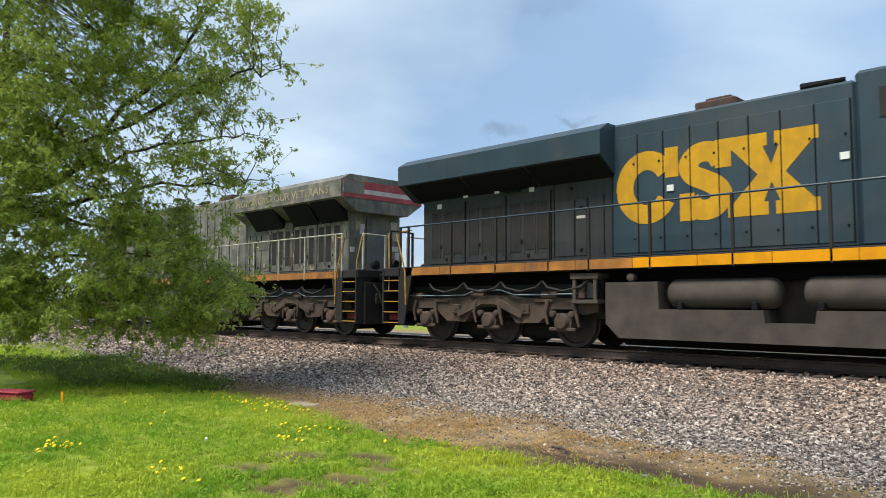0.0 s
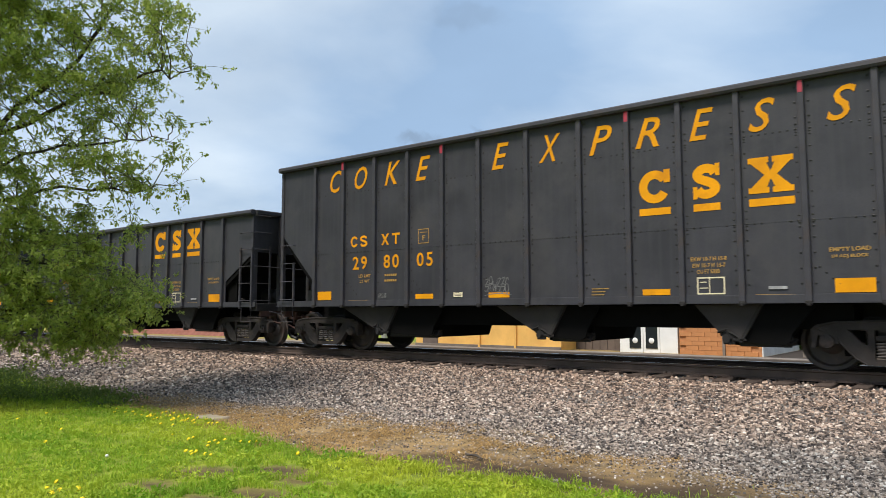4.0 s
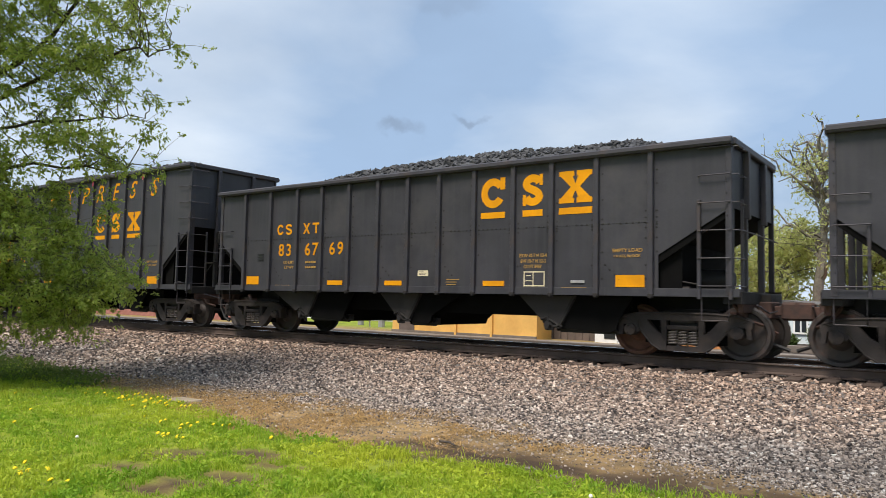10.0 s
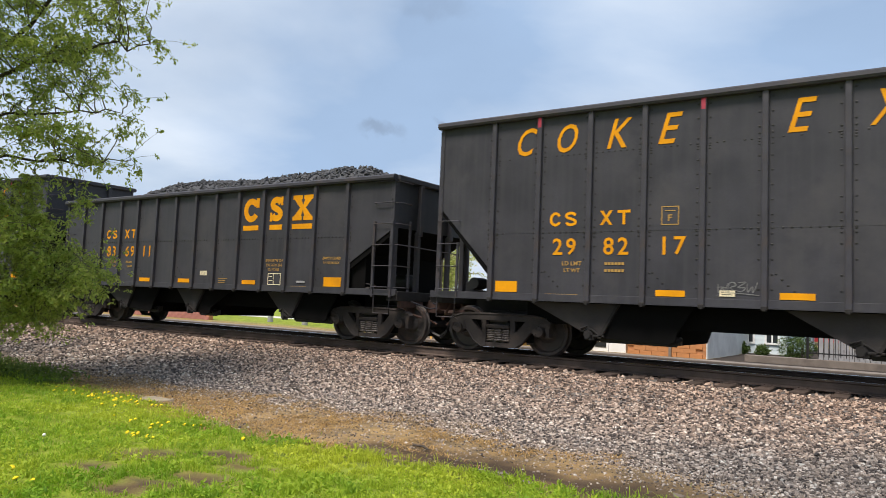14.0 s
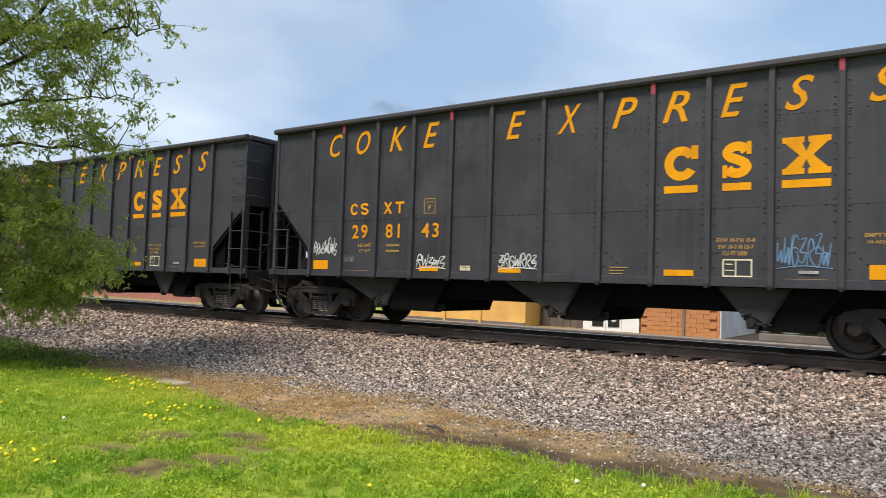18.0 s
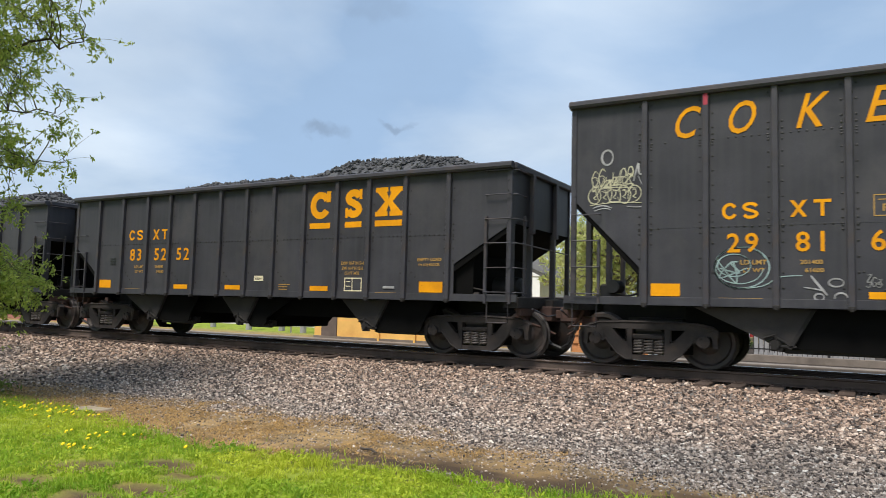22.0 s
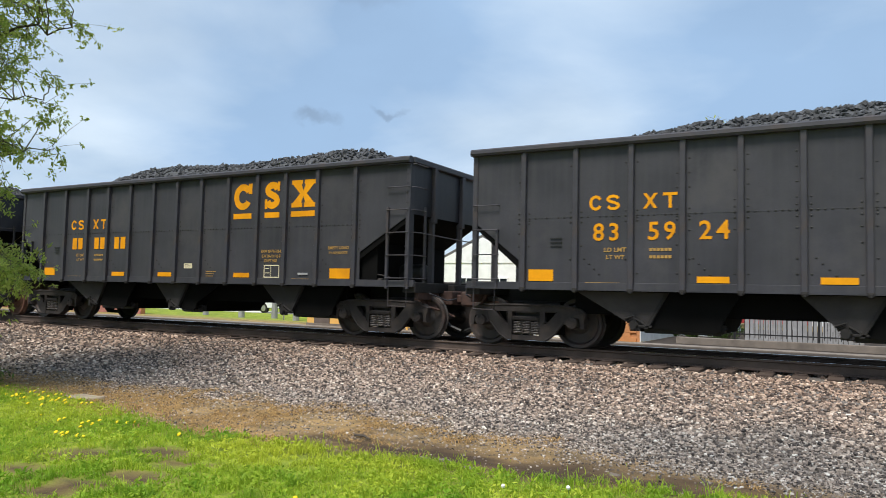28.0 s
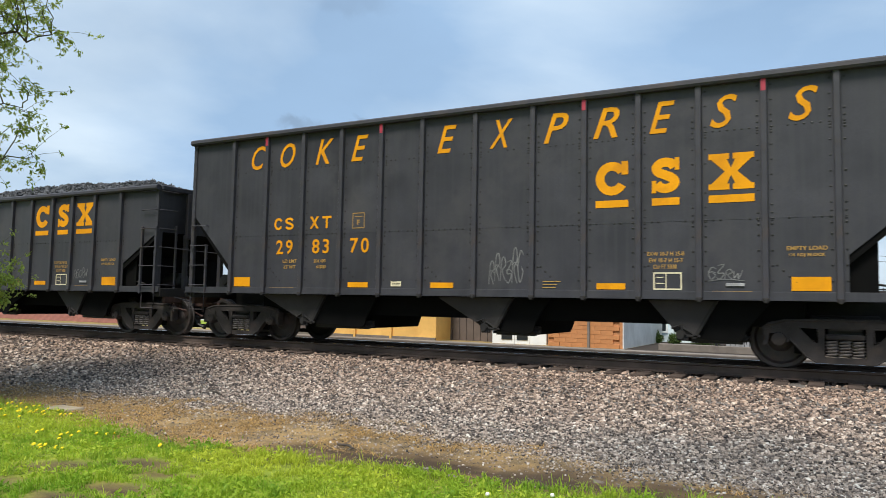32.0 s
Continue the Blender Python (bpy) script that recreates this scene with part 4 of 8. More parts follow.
        gf.tube([(c - 0.1, -1.1, 0.5), (c + 0.03, -1.12, 0.42), (c + 0.12, -1.08, 0.5)], 0.025, 5)
        part("gate_frame", gf, DARKPART, pk)
        g = Shape()
        bx = b - 0.02
        g.tube([(bx, -1.40, 0.5), (bx + 0.05, -1.28, 0.5)], 0.08, 8)
        g.tube([(bx - 0.14, -1.36, 0.6), (bx + 0.02, -1.4, 0.66), (bx + 0.06, -1.38, 0.4)], 0.024, 5)
        g.tube([(bx - 0.1, -1.33, 0.55), (bx + 0.02, -1.37, 0.62), (bx + 0.14, -1.35, 0.55), (bx + 0.25, -1.33, 0.46)], 0.028, 5)
        g.box(bx - 0.06, bx + 0.12, -1.36, -1.29, 0.40, 0.50, 0.012)
        g.box(bx + 0.05, b + 0.3, -1.37, -1.34, 0.46, 0.50, 0.008)
        part("gate", g, UNDER, pk)
    # rivets beside the posts and along the seams
    s = Shape()
    def rivet(x, z):
        s.add([(x + 0.021 * math.cos(k * 1.0472), SKIN - 0.0045, z + 0.021 * math.sin(k * 1.0472)) for k in range(6)] + [(x, SKIN - 0.011, z)], [(k, (k + 1) % 6, 6) for k in range(6)])
    rnd = random.Random(2)
    for i, x in enumerate(posts):
        for sd in (-0.1, 0.1):
            for z in seams:
                for dz in (-0.09, 0, 0.09):
                    rivet(x + sd, z + dz)
            z = SILL + 0.3
            while z < top - 0.2:
                if rnd.random() < (0.4 if kind == "low" else 0.85):
                    rivet(x + sd, z)
                z += 0.24
        if i < len(posts) - 1:
            n = 9
            for k in range(1, n):
                for z in seams:
                    if rnd.random() < (0.75 if i % 3 else 0.4):
                        rivet(x + (posts[i + 1] - x) * k / n, z)
                if rnd.random() < 0.7:
                    rivet(x + (posts[i + 1] - x) * k / n, SILL + 0.06)
            # the slope sheet's bolts climb away from the post
            if i % 2:
                for k in range(4):
                    rivet(x + 0.16 + 0.09 * k, SILL + 0.55 - 0.09 * k)
    tagged(part("rivets", s, DARKPART, car, smooth=0), kind="stuff")
    # couplers and hoses
    for xe, d in ((x0, -1), (x1, 1)):
        c = Shape().box(*sorted((xe + d * 0.05, xe + d * 0.34)), -0.34, 0.34, 0.72, 1.02, 0.02)
        c.box(*sorted((xe + d * 0.2, xe + d * 0.5)), -0.11, 0.11, 0.78, 0.95, 0.02)
        c.box(*sorted((xe + d * 0.45, xe + d * (0.78 if kind == "low" else 0.6))), -0.17, 0.17, 0.70, 1.02, 0.04)
        cp = part("coupler", c, RUSTY, car)
        h = Shape().tube([(xe + d * 0.16, -0.5, 0.86), (xe + d * 0.24, -0.56, 0.58), (xe + d * 0.4, -0.54, 0.3), (xe + d * (0.66 if kind == "low" else 0.57), -0.5, 0.2)], 0.036, 6)
        part("air_hose", h, DARKPART, cp)
        k = Shape().box(*sorted((xe + d * 0.02, xe + d * 0.12)), -1.35, -0.5, 0.82, 0.98, 0.015)
        k.tube([(xe - d * 0.1, -1.1, 0.96), (xe + d * 0.1, -1.0, 0.7), (xe + d * 0.3, -0.8, 0.62)], 0.03, 6)
        k.tube([(xe + d * 0.1, -0.62, 0.95), (xe + d * 0.22, -0.5, 0.6), (xe + d * 0.45, -0.4, 0.48)], 0.024, 6)
        k.box(*sorted((xe - d * 0.25, xe + d * 0.05)), -0.8, -0.35, 0.66, 0.86, 0.03)
        part("draft_gear", k, RUSTY, cp)
        u = Shape().tube([(xe + d * 0.3, -1.2, 0.96), (xe + d * 0.36, -0.6, 0.82), (xe + d * 0.42, -0.3, 0.86)], 0.016, 5)
        part("uncoupling_rod", u, RIB, cp)
    for x in TRUCKS[kind]:
        truck_parts(car, x)
    # the marks that all cars of the kind share
    p = posts
    y = SKIN - 0.008
    for a, b, c, d in ((p[0] + 0.1, p[0] + 0.58, 1.235, 1.445), (p[11] + 0.36, p[11] + 0.9, 1.235, 1.45)):
        part("reflector", Shape().box(a, b, y - 0.001, y, c, d), YELLOW, car, "large yellow reflective patch")
    for i in ((3, 5, 8) if kind == "low" else (3, 5, 8)):
        m = p[i] + 0.22
        part("reflector", Shape().box(m, m + 0.5, y - 0.001, y, 1.235, 1.34), YELLOW, car, "yellow reflective bar")
    s = Shape()
    for k in range(3):
        s.box(p[7] + 0.2, p[7] + 0.2 + (0.34, 0.27, 0.25)[k], y - 0.001, y, 1.36 - k * 0.055, 1.375 - k * 0.055)
    s.box(p[1] + 0.18, p[2] - 0.2, y - 0.001, y, 1.20, 1.222)
    s.box(p[10] + 0.2, p[11] - 0.2, y - 0.001, y, 1.20, 1.222)
    tagged(part("stencil", s, CREAM, car, "small lines of unreadable yellow stencil"), kind="stuff")
    i = 6 if kind == "low" else 4
    part("data_plate", Shape().box(p[i] + (0.3 if kind == "low" else 0.6), p[i] + (0.58 if kind == "low" else 0.86), y - 0.003, y, 1.44, 1.56) if kind == "low" else Shape().box(p[4] + 0.28, p[4] + 0.52, y - 0.003, y, 1.26, 1.36), PLATE, car, "small cream label plate")
    px, pz = (p[6] + 0.3, 1.44) if kind == "low" else (p[4] + 0.28, 1.26)
    lines = Shape()
    for k in range(3):
        lines.box(px + 0.03, px + (0.2, 0.23, 0.16)[k], y - 0.0045, y - 0.003, pz + 0.025 + 0.03 * k, pz + 0.035 + 0.03 * k)
    tagged(part("plate_print", lines, DARKPART, car), kind="stuff")
    part("latch_plate", Shape().box(p[10] + 0.4, p[10] + 0.68, y - 0.012, y, 1.30, 1.35, 0.004), SPRAY_SOFT, car)
    s = Shape()
    bx, bz, bw_, bh = p[9] + 0.24, 1.235, 0.46, 0.29
    for q in ((bx, bx + bw_, bz, bz + 0.022), (bx, bx + bw_, bz + bh - 0.022, bz + bh), (bx, bx + 0.022, bz + 0.022, bz + bh - 0.022), (bx + bw_ - 0.022, bx + bw_, bz + 0.022, bz + bh - 0.022), (bx + 0.2, bx + 0.215, bz + 0.022, bz + bh - 0.022), (bx + 0.04, bx + 0.18, bz + 0.1, bz + 0.115), (bx + 0.05, bx + 0.16, bz + 0.2, bz + 0.215)):
        s.box(q[0], q[1], y - 0.001, y, q[2], q[3])
    part("stencil_box", s, PLATE, car)
    if kind == "low":
        hk = Shape()
        for z in (1.86, 1.93, 2.0):
            hk.box(p[0] + 0.52, p[0] + 0.74, y - 0.012, y, z, z + 0.018)
        part("card_holder", hk, DARKPART, car)
        emblem(car, ((p[8] + 0.15, p[8] + 0.72), (p[9] + 0.2, p[9] + 0.64), (p[10] + 0.14, p[10] + 0.82)), 2.81, 3.42, y, YELLOW)
    else:
        emblem(car, ((p[8] + 0.2, p[8] + 0.77), (p[9] + 0.22, p[9] + 0.67), (p[10] + 0.15, p[10] + 0.84)), 2.86, 3.45, y, YELLOW)
    # the owner's initials, as plain shapes
    sx = p[1] + 0.24
    m_ = Shape()
    ring_mark(m_, sx + 0.12, 2.62, 0.24, 0.27, 0.052, y, 60, 14)
    part("mark", m_, YELLOW, car, smooth=0)
    m_ = Shape()
    band(m_, wave_knots(sx + 0.31, sx + 0.55, 2.487, 2.753, 0.024), 0.025, y)
    part("mark", m_, YELLOW, car, smooth=0)
    sx = p[2] + 0.2
    m_ = Shape().prism([(sx, 2.49), (sx + 0.06, 2.49), (sx + 0.24, 2.75), (sx + 0.18, 2.75)], 1, y - 0.001, y)
    m_.prism([(sx + 0.18, 2.49), (sx + 0.24, 2.49), (sx + 0.06, 2.75), (sx, 2.75)], 1, y - 0.002, y - 0.001)
    part("mark", m_, YELLOW, car, smooth=0)
    part("mark", Shape().box(sx + 0.33, sx + 0.57, y - 0.001, y, 2.70, 2.75).box(sx + 0.425, sx + 0.475, y - 0.001, y, 2.49, 2.70), YELLOW, car, smooth=0)
    w = word("LD LMT", car, p[1] + 0.5, p[1] + 0.92, 1.755, 1.83, CREAM, y)
    word("LT WT", car, p[1] + 0.55, p[1] + 0.88, 1.63, 1.70, CREAM, y)
    word("EMPTY LOAD", car, p[11] + 0.3, p[11] + 0.86, 1.86, 1.925, CREAM, y)
    word("1/4 ADJ BLOCK", car, p[11] + 0.3, p[11] + 0.86, 1.75, 1.815, CREAM, y)
    if kind == "low":
        rows3 = (("EXW 10-7 H 12-4", 1.80), ("EW 10-7 H 12-3", 1.69), ("CU FT 3433", 1.585))
    else:
        rows3 = (("EXW 10-7 H 15-8", 1.80), ("EW 10-7 H 15-7", 1.69), ("CU FT 5300", 1.585))
    for k, (txt, z) in enumerate(rows3):
        word(txt, car, p[9] + (0.14, 0.17, 0.24)[k], p[9] + (0.74, 0.72, 0.62)[k], z, z + 0.07, CREAM, y)
    if kind == "tall":
        spots = ((0, "C", 0.6), (1, "O", 0.45), (2, "K", 0.4), (3, "E", 0.32), (5, "E", 0.42), (6, "X", 0.38), (7, "P", 0.3), (8, "R", 0.25), (9, "E", 0.28), (10, "S", 0.28), (11, "S", 0.45))
        for i, ch, dx in spots:
            wd = 0.47 if ch in "KXRP" else 0.42
            word(ch, car, p[i] + dx - 0.1, p[i] + dx - 0.1 + wd, 3.88, 4.42, YELLOW, y, 0.34, 0.007, 1.25)
        s = Shape()
        bx, bz = p[3] + 0.3, 2.46
        for q in ((0, 0.3, 0, 0.015), (0, 0.3, 0.31, 0.325), (0, 0.015, 0.015, 0.31), (0.285, 0.3, 0.015, 0.31), (0.06, 0.24, 0.24, 0.255)):
            s.box(bx + q[0], bx + q[1], y - 0.001, y, bz + q[2], bz + q[3])
        part("stencil_box", s, CREAM, car)
        word("F", car, bx + 0.11, bx + 0.19, bz + 0.07, bz + 0.18, CREAM, y)
    return car

# ---------------------------------------------------------------- the train, car by car
# kind, number, then the load limit and light weight where they can be read
TRAIN = (
    ("low", "837204", "", ""), ("low", "836290", "", ""), ("tall", "298005", "", ""), ("low", "836616", "208500", "54500"), ("low", "835783", "208500", "54500"),
    ("low", "835860", "208200", "54000"), ("tall", "298147", "201400", "61600"), ("low", "836769", "", ""), ("low", "836440", "", ""), ("tall", "298301", "", ""),
    ("low", "836911", "206400", "56600"), ("tall", "298217", "", ""), ("low", "837074", "206500", "54500"), ("tall", "298318", "", ""), ("tall", "298143", "", ""),
    ("tall", "298413", "", ""), ("low", "836984", "", ""), ("low", "835252", "208500", "54500"), ("tall", "298160", "201400", "61600"), ("tall", "298023", "", ""),
    ("low", "835507", "", ""), ("low", "837506", "208100", "54900"), ("low", "", "", ""), ("low", "835924", "", ""), ("tall", "298420", "200700", "62300"),
    ("low", "835846", "", ""), ("tall", "298370", "201100", "61800"),
)
PITCH = {"low": 14.855, "tall": 16.15}


def travelled(t):
    """Metres that the train has gone to the left."""
    a = t / 16 - 1
    return ((0.1441 * a + 0.2965) * a + 210.069) * a + 200.8757


def bars(parent, x0, x1, z0, z1, n, mat, y):
    s = Shape()
    w = (x1 - x0) / n
    for i in range(n):
        s.box(x0 + i * w + w * 0.12, x0 + (i + 1) * w - w * 0.12, y - 0.001, y, z0, z1)
    part("marking", s, mat, parent, "unreadable number in plain bars")


def number_car(car, kind, number, limit, weight):
    p, y = POSTS[kind], SKIN - 0.008
    cells = ((p[1] + 0.3, p[1] + 0.8), (p[2] + 0.26, p[2] + 0.76), (p[3] + 0.24, p[3] + 0.74))
    for i, (a, b) in enumerate(cells):
        if number:
            w = (b - a - 0.04) / 2
            for k in (0, 1):
                word(number[2 * i + k], car, a + k * (w + 0.04), a + k * (w + 0.04) + w, 1.95, 2.26, YELLOW, y, 0, 0.014, 1.0)
        else:
            bars(car, a, b, 1.95, 2.26, 2, YELLOW, y)
    for txt, z in ((limit, 1.755), (weight, 1.63)):
        if txt:
            word(txt, car, p[2] + 0.3 + (0.08 if len(txt) < 6 else 0), p[2] + 0.68, z, z + 0.07, CREAM, y)
        else:
            bars(car, p[2] + 0.3, p[2] + 0.68, z + 0.01, z + 0.06, 6, CREAM, y)


def make_train():
    cars, u, proto = [], 0.0, {}
    heaps = {"low": [coal_heap("low", r, k) for r, k in ((0.67, 3), (0.63, 5), (0.34, 8))] + [coal_heap("low", 0.74, 4, True), coal_heap("low", 0.54, 9)], "tall": [coal_heap("tall", r, k) for r, k in ((0.38, 2), (0.58, 6))]}
    for i, (kind, number, limit, weight) in enumerate(TRAIN):
        start = pose(u - travelled(0), TRACK_Y, 0)
        if kind not in proto:
            proto[kind] = build_car(kind)
        car = copy_thing(proto[kind], start)
        tagged(car, ("low-sided" if kind == "low" else "tall") + " dark grey steel hopper car heaped with coke, yellow lettering", "hopper car", "hopper cars in the train")
        number_car(car, kind, number, limit, weight)
        heap = heaps[kind][2 if i in (0, 1, 3) else 3 if i == 17 else 4 if i == 20 else i % 2 if kind == "low" else int(i == 6)]
        part("coal_load", heap, COAL, car, "heaped grey-black coke lumps")
        cars.append((car, u, kind))
        u += PITCH[kind]
    for ob in proto.values():
        for o in (*ob.children_recursive, ob):
            bpy.data.objects.remove(o)
    return cars


# Sprayed tags: car, from x to x, from z to z, paint, strokes, seed
TAGS = (
    (2, 5.15, 5.75, 1.3, 1.7, "faint", 6, 40), (2, 2.15, 2.4, 1.25, 1.4, "faint", 3, 41), (1, 4.75, 5.45, 1.75, 2.25, "white", 5, 1), (3, 2.95, 3.72, 1.3, 1.95, "white", 6, 2), (3, 2.05, 2.5, 1.36, 1.5, "white", 4, 3), (3, 7.5, 8.1, 1.6, 1.95, "faint", 5, 4),
    (5, -0.95, -0.1, 2.95, 3.55, "cream", 9, 5), (5, 10.3, 10.55, 1.6, 1.85, "faint", 3, 6), (9, 4.25, 4.75, 1.5, 1.95, "faint", 3, 7),
    (14, 0.1, 0.85, 1.55, 2.0, "white", 8, 8), (14, 3.2, 3.95, 1.3, 1.65, "white", 5, 9), (14, 5.25, 6.1, 1.32, 1.62, "white", 7, 10), (14, 10.35, 11.1, 1.4, 1.95, "blue", 7, 11), (14, 1.1, 1.4, 1.4, 1.6, "faint", 5, 12),
    (15, 5.1, 5.95, 1.42, 1.75, "white", 5, 13), (15, 6.4, 7.3, 1.32, 1.72, "white", 6, 14), (16, 4.7, 5.3, 1.7, 2.35, "cream", 7, 15), (16, 0.35, 0.8, 1.65, 2.0, "faint", 5, 16),
    (18, -0.95, -0.2, 3.1, 3.5, "cream", 6, 17), (18, -0.95, -0.2, 3.02, 3.35, "cream", 4, 47), (18, -0.98, -0.1, 2.84, 3.15, "cream", 25, 18), (18, 4.95, 7.7, 1.16, 2.05, "soft", 24, 20), (18, 7.72, 8.0, 1.5, 1.75, "soft", 2, 21), (18, 3.25, 3.45, 1.4, 1.6, "faint", 3, 22),
    (18, 8.4, 8.95, 1.35, 1.65, "faint", 7, 23), (18, 10.4, 10.8, 1.25, 2.0, "white", 3, 24), (18, 11.4, 12.0, 1.45, 1.8, "white", 6, 25), (19, -1.15, -0.25, 2.85, 3.4, "white", 8, 26),
    (21, 10.2, 10.5, 1.5, 1.85, "white", 3, 27), (26, 6.5, 7.2, 1.3, 1.95, "faint", 6, 28), (26, 10.4, 10.9, 1.4, 1.65, "faint", 4, 29), (12, 0.3, 0.7, 1.75, 2.1, "faint", 3, 30),
    (11, 4.3, 4.9, 1.3, 1.6, "faint", 4, 31), (25, 9.2, 9.75, 1.4, 1.68, "faint", 5, 50), (3, 10.2, 10.75, 1.6, 2.05, "faint", 5, 51), (15, 0.2, 0.5, 1.5, 1.7, "faint", 3, 52),
)


class Spray:
    """Flat curved strokes of paint on a car's side, each laid over the last."""

    def __init__(self):
        self.shape, self.layer = Shape(), 0

    def stroke(self, knots, t):
        k = [knots[0]] + knots + [knots[-1]]
        pts = []
        for i in range(len(k) - 3):
            for j in range(7):
                u = j / 7
                pts.append(tuple(0.5 * (2 * k[i + 1][c] + (k[i + 2][c] - k[i][c]) * u + (2 * k[i][c] - 5 * k[i + 1][c] + 4 * k[i + 2][c] - k[i + 3][c]) * u * u + (3 * k[i + 1][c] - k[i][c] - 3 * k[i + 2][c] + k[i + 3][c]) * u ** 3) for c in (0, 1)))
        pts.append(knots[-1])
        y, v, m = SKIN - 0.009 - 0.0003 * self.layer, [], len(pts)
        self.layer += 1
        for i, (a, b) in enumerate(pts):
            q, p = pts[min(i + 1, m - 1)], pts[max(i - 1, 0)]
            d = math.hypot(q[0] - p[0], q[1] - p[1]) or 1
            e = t * (0.55 + 0.45 * math.sin(math.pi * (i + 1) / (m + 1)))
            nx, nz = -(q[1] - p[1]) / d * e, (q[0] - p[0]) / d * e
            v += [(a + nx, y, b + nz), (a - nx, y, b - nz)]
        self.shape.add(v, [(2 * i, 2 * i + 1, 2 * i + 3, 2 * i + 2) for i in range(m - 1)])

    def loop(self, x, z, rx, rz, t, start=0.0, turn=6.28, tail=()):
        n = max(5, int(abs(turn) * 1.6))
        self.stroke([(x + rx * math.cos(start + turn * i / n), z + rz * math.sin(start + turn * i / n)) for i in range(n + 1)] + list(tail), t)

    def put(self, car, mat):
        tagged(part("sprayed_tag", self.shape, mat, car, "sprayed scrawl of unreadable strokes", smooth=0), kind="stuff")


def spray_tag(car, x0, x1, z0, z1, mat, strokes, seed):
    """A scrawl of flat hooked strokes of paint, no letters."""
    rnd = random.Random(seed)
    s = Spray()
    stroke = s.stroke
    w, h = (x1 - x0) / strokes, z1 - z0
    t = (0.009 if h < 0.6 else 0.011) * (1.45 if mat is SPRAY else 1.0)
    if strokes >= 20:
        # fat rounded outlines that lean on one another, each with a hook inside
        n = strokes - 20
        w = (x1 - x0) / n
        for k in range(n):
            cx, cz = x0 + (k + 0.5) * w, z0 + h * 0.5
            turn = rnd.uniform(0, 6.28)
            ring = []
            for q in range(9):
                r = rnd.uniform(0.82, 1.12)
                ring.append((cx + 0.7 * w * r * math.cos(turn + 0.72 * q), cz + 0.5 * h * r * math.sin(turn + 0.72 * q)))
            stroke(ring, t)
            stroke([(cx - 0.2 * w, cz + 0.2 * h), (cx + 0.1 * w, cz + 0.25 * h), (cx + 0.15 * w, cz), (cx - 0.1 * w, cz - 0.15 * h), (cx + 0.2 * w, cz - 0.25 * h)], t * 0.9)
        strokes = 0
    for k in range(strokes):
        cx, tall = x0 + (k + 0.5) * w, rnd.uniform(0.6, 1.0)
        lo, hi = z0 + h * rnd.uniform(0, 0.15), z0 + h * tall
        def at(u, q):
            return (cx + w * (u + 0.22 * (q - 0.5)), lo + (hi - lo) * q)
        form = rnd.randrange(4)
        if form == 0:
            stroke([at(-0.4, 0.95), at(0.35, 1.0), at(-0.3, 0.45), at(0.45, 0.4), at(0.1, 0.0), at(-0.45, 0.12)], t)
        elif form == 1:
            stroke([at(-0.35, 0.0), at(-0.3, 0.9), at(0.1, 1.05), at(0.4, 0.7), at(-0.1, 0.45), at(0.5, 0.0)], t)
        elif form == 2:
            stroke([at(0.4, 0.85), at(-0.1, 1.0), at(-0.45, 0.5), at(0.0, 0.0), at(0.45, 0.3), at(0.15, 0.5)], t)
        else:
            stroke([at(-0.45, 0.9), at(-0.25, 0.1), at(0.1, 0.6), at(0.3, 0.05), at(0.55, 1.0)], t)
        if rnd.random() < 0.4:
            stroke([at(-0.5, 0.55), at(0.0, 0.62), at(0.5, 0.5)], t * 0.8)
    if rnd.random() < 0.6:
        stroke([(x0, z0 - 0.02), ((x0 + x1) / 2, z0 + 0.05 * h), (x1 + 0.05, z0 - 0.01)], t * 0.8)
    s.put(car, mat)


def coil_and_rings(car):
    """A pale coil with a long tail, then a slash between small rings, and a ringed flourish at the car's end."""
    s = Spray()
    s.loop(1.53, 1.71, 0.41, 0.33, 0.011, 0.3, 10.6, ((1.85, 1.42), (2.08, 1.555), (2.4, 1.58)))
    s.loop(1.5, 1.7, 0.36, 0.25, 0.008, 2.6, 3.6)
    s.loop(1.42, 1.745, 0.25, 0.18, 0.009, 0.0, 7.5)
    s.stroke([(1.16, 1.84), (1.45, 1.46), (1.4, 1.8), (1.2, 1.54), (1.62, 1.7)], 0.012)
    s.stroke([(1.2, 1.7), (1.5, 1.62), (1.38, 1.78), (1.48, 1.8)], 0.014)
    s.put(car, SPRAY_MINT)
    s = Spray()
    s.stroke([(2.52, 1.58), (2.62, 1.44), (2.74, 1.28)], 0.018)
    s.stroke([(2.42, 1.4), (2.56, 1.38), (2.7, 1.35)], 0.011)
    s.loop(2.86, 1.475, 0.1, 0.06, 0.014)
    s.loop(2.63, 1.255, 0.065, 0.05, 0.014)
    s.loop(2.92, 1.25, 0.085, 0.07, 0.014, 0.0, 3.4)
    s.loop(-0.665, 3.66, 0.1, 0.13, 0.02)
    s.stroke([(-0.2, 3.22), (-0.12, 3.52), (-0.1, 3.34), (0.04, 3.33)], 0.016)
    s.stroke([(-0.12, 3.3), (0.0, 3.0), (0.02, 2.8), (-0.12, 2.76), (-0.32, 2.78)], 0.011)
    s.stroke([(-0.92, 2.77), (-0.75, 2.81), (-0.58, 2.76)], 0.011)
    s.stroke([(-0.9, 2.72), (-0.72, 2.76), (-0.6, 2.73)], 0.009)
    s.put(car, SPRAY_SOFT)


CARS = make_train()
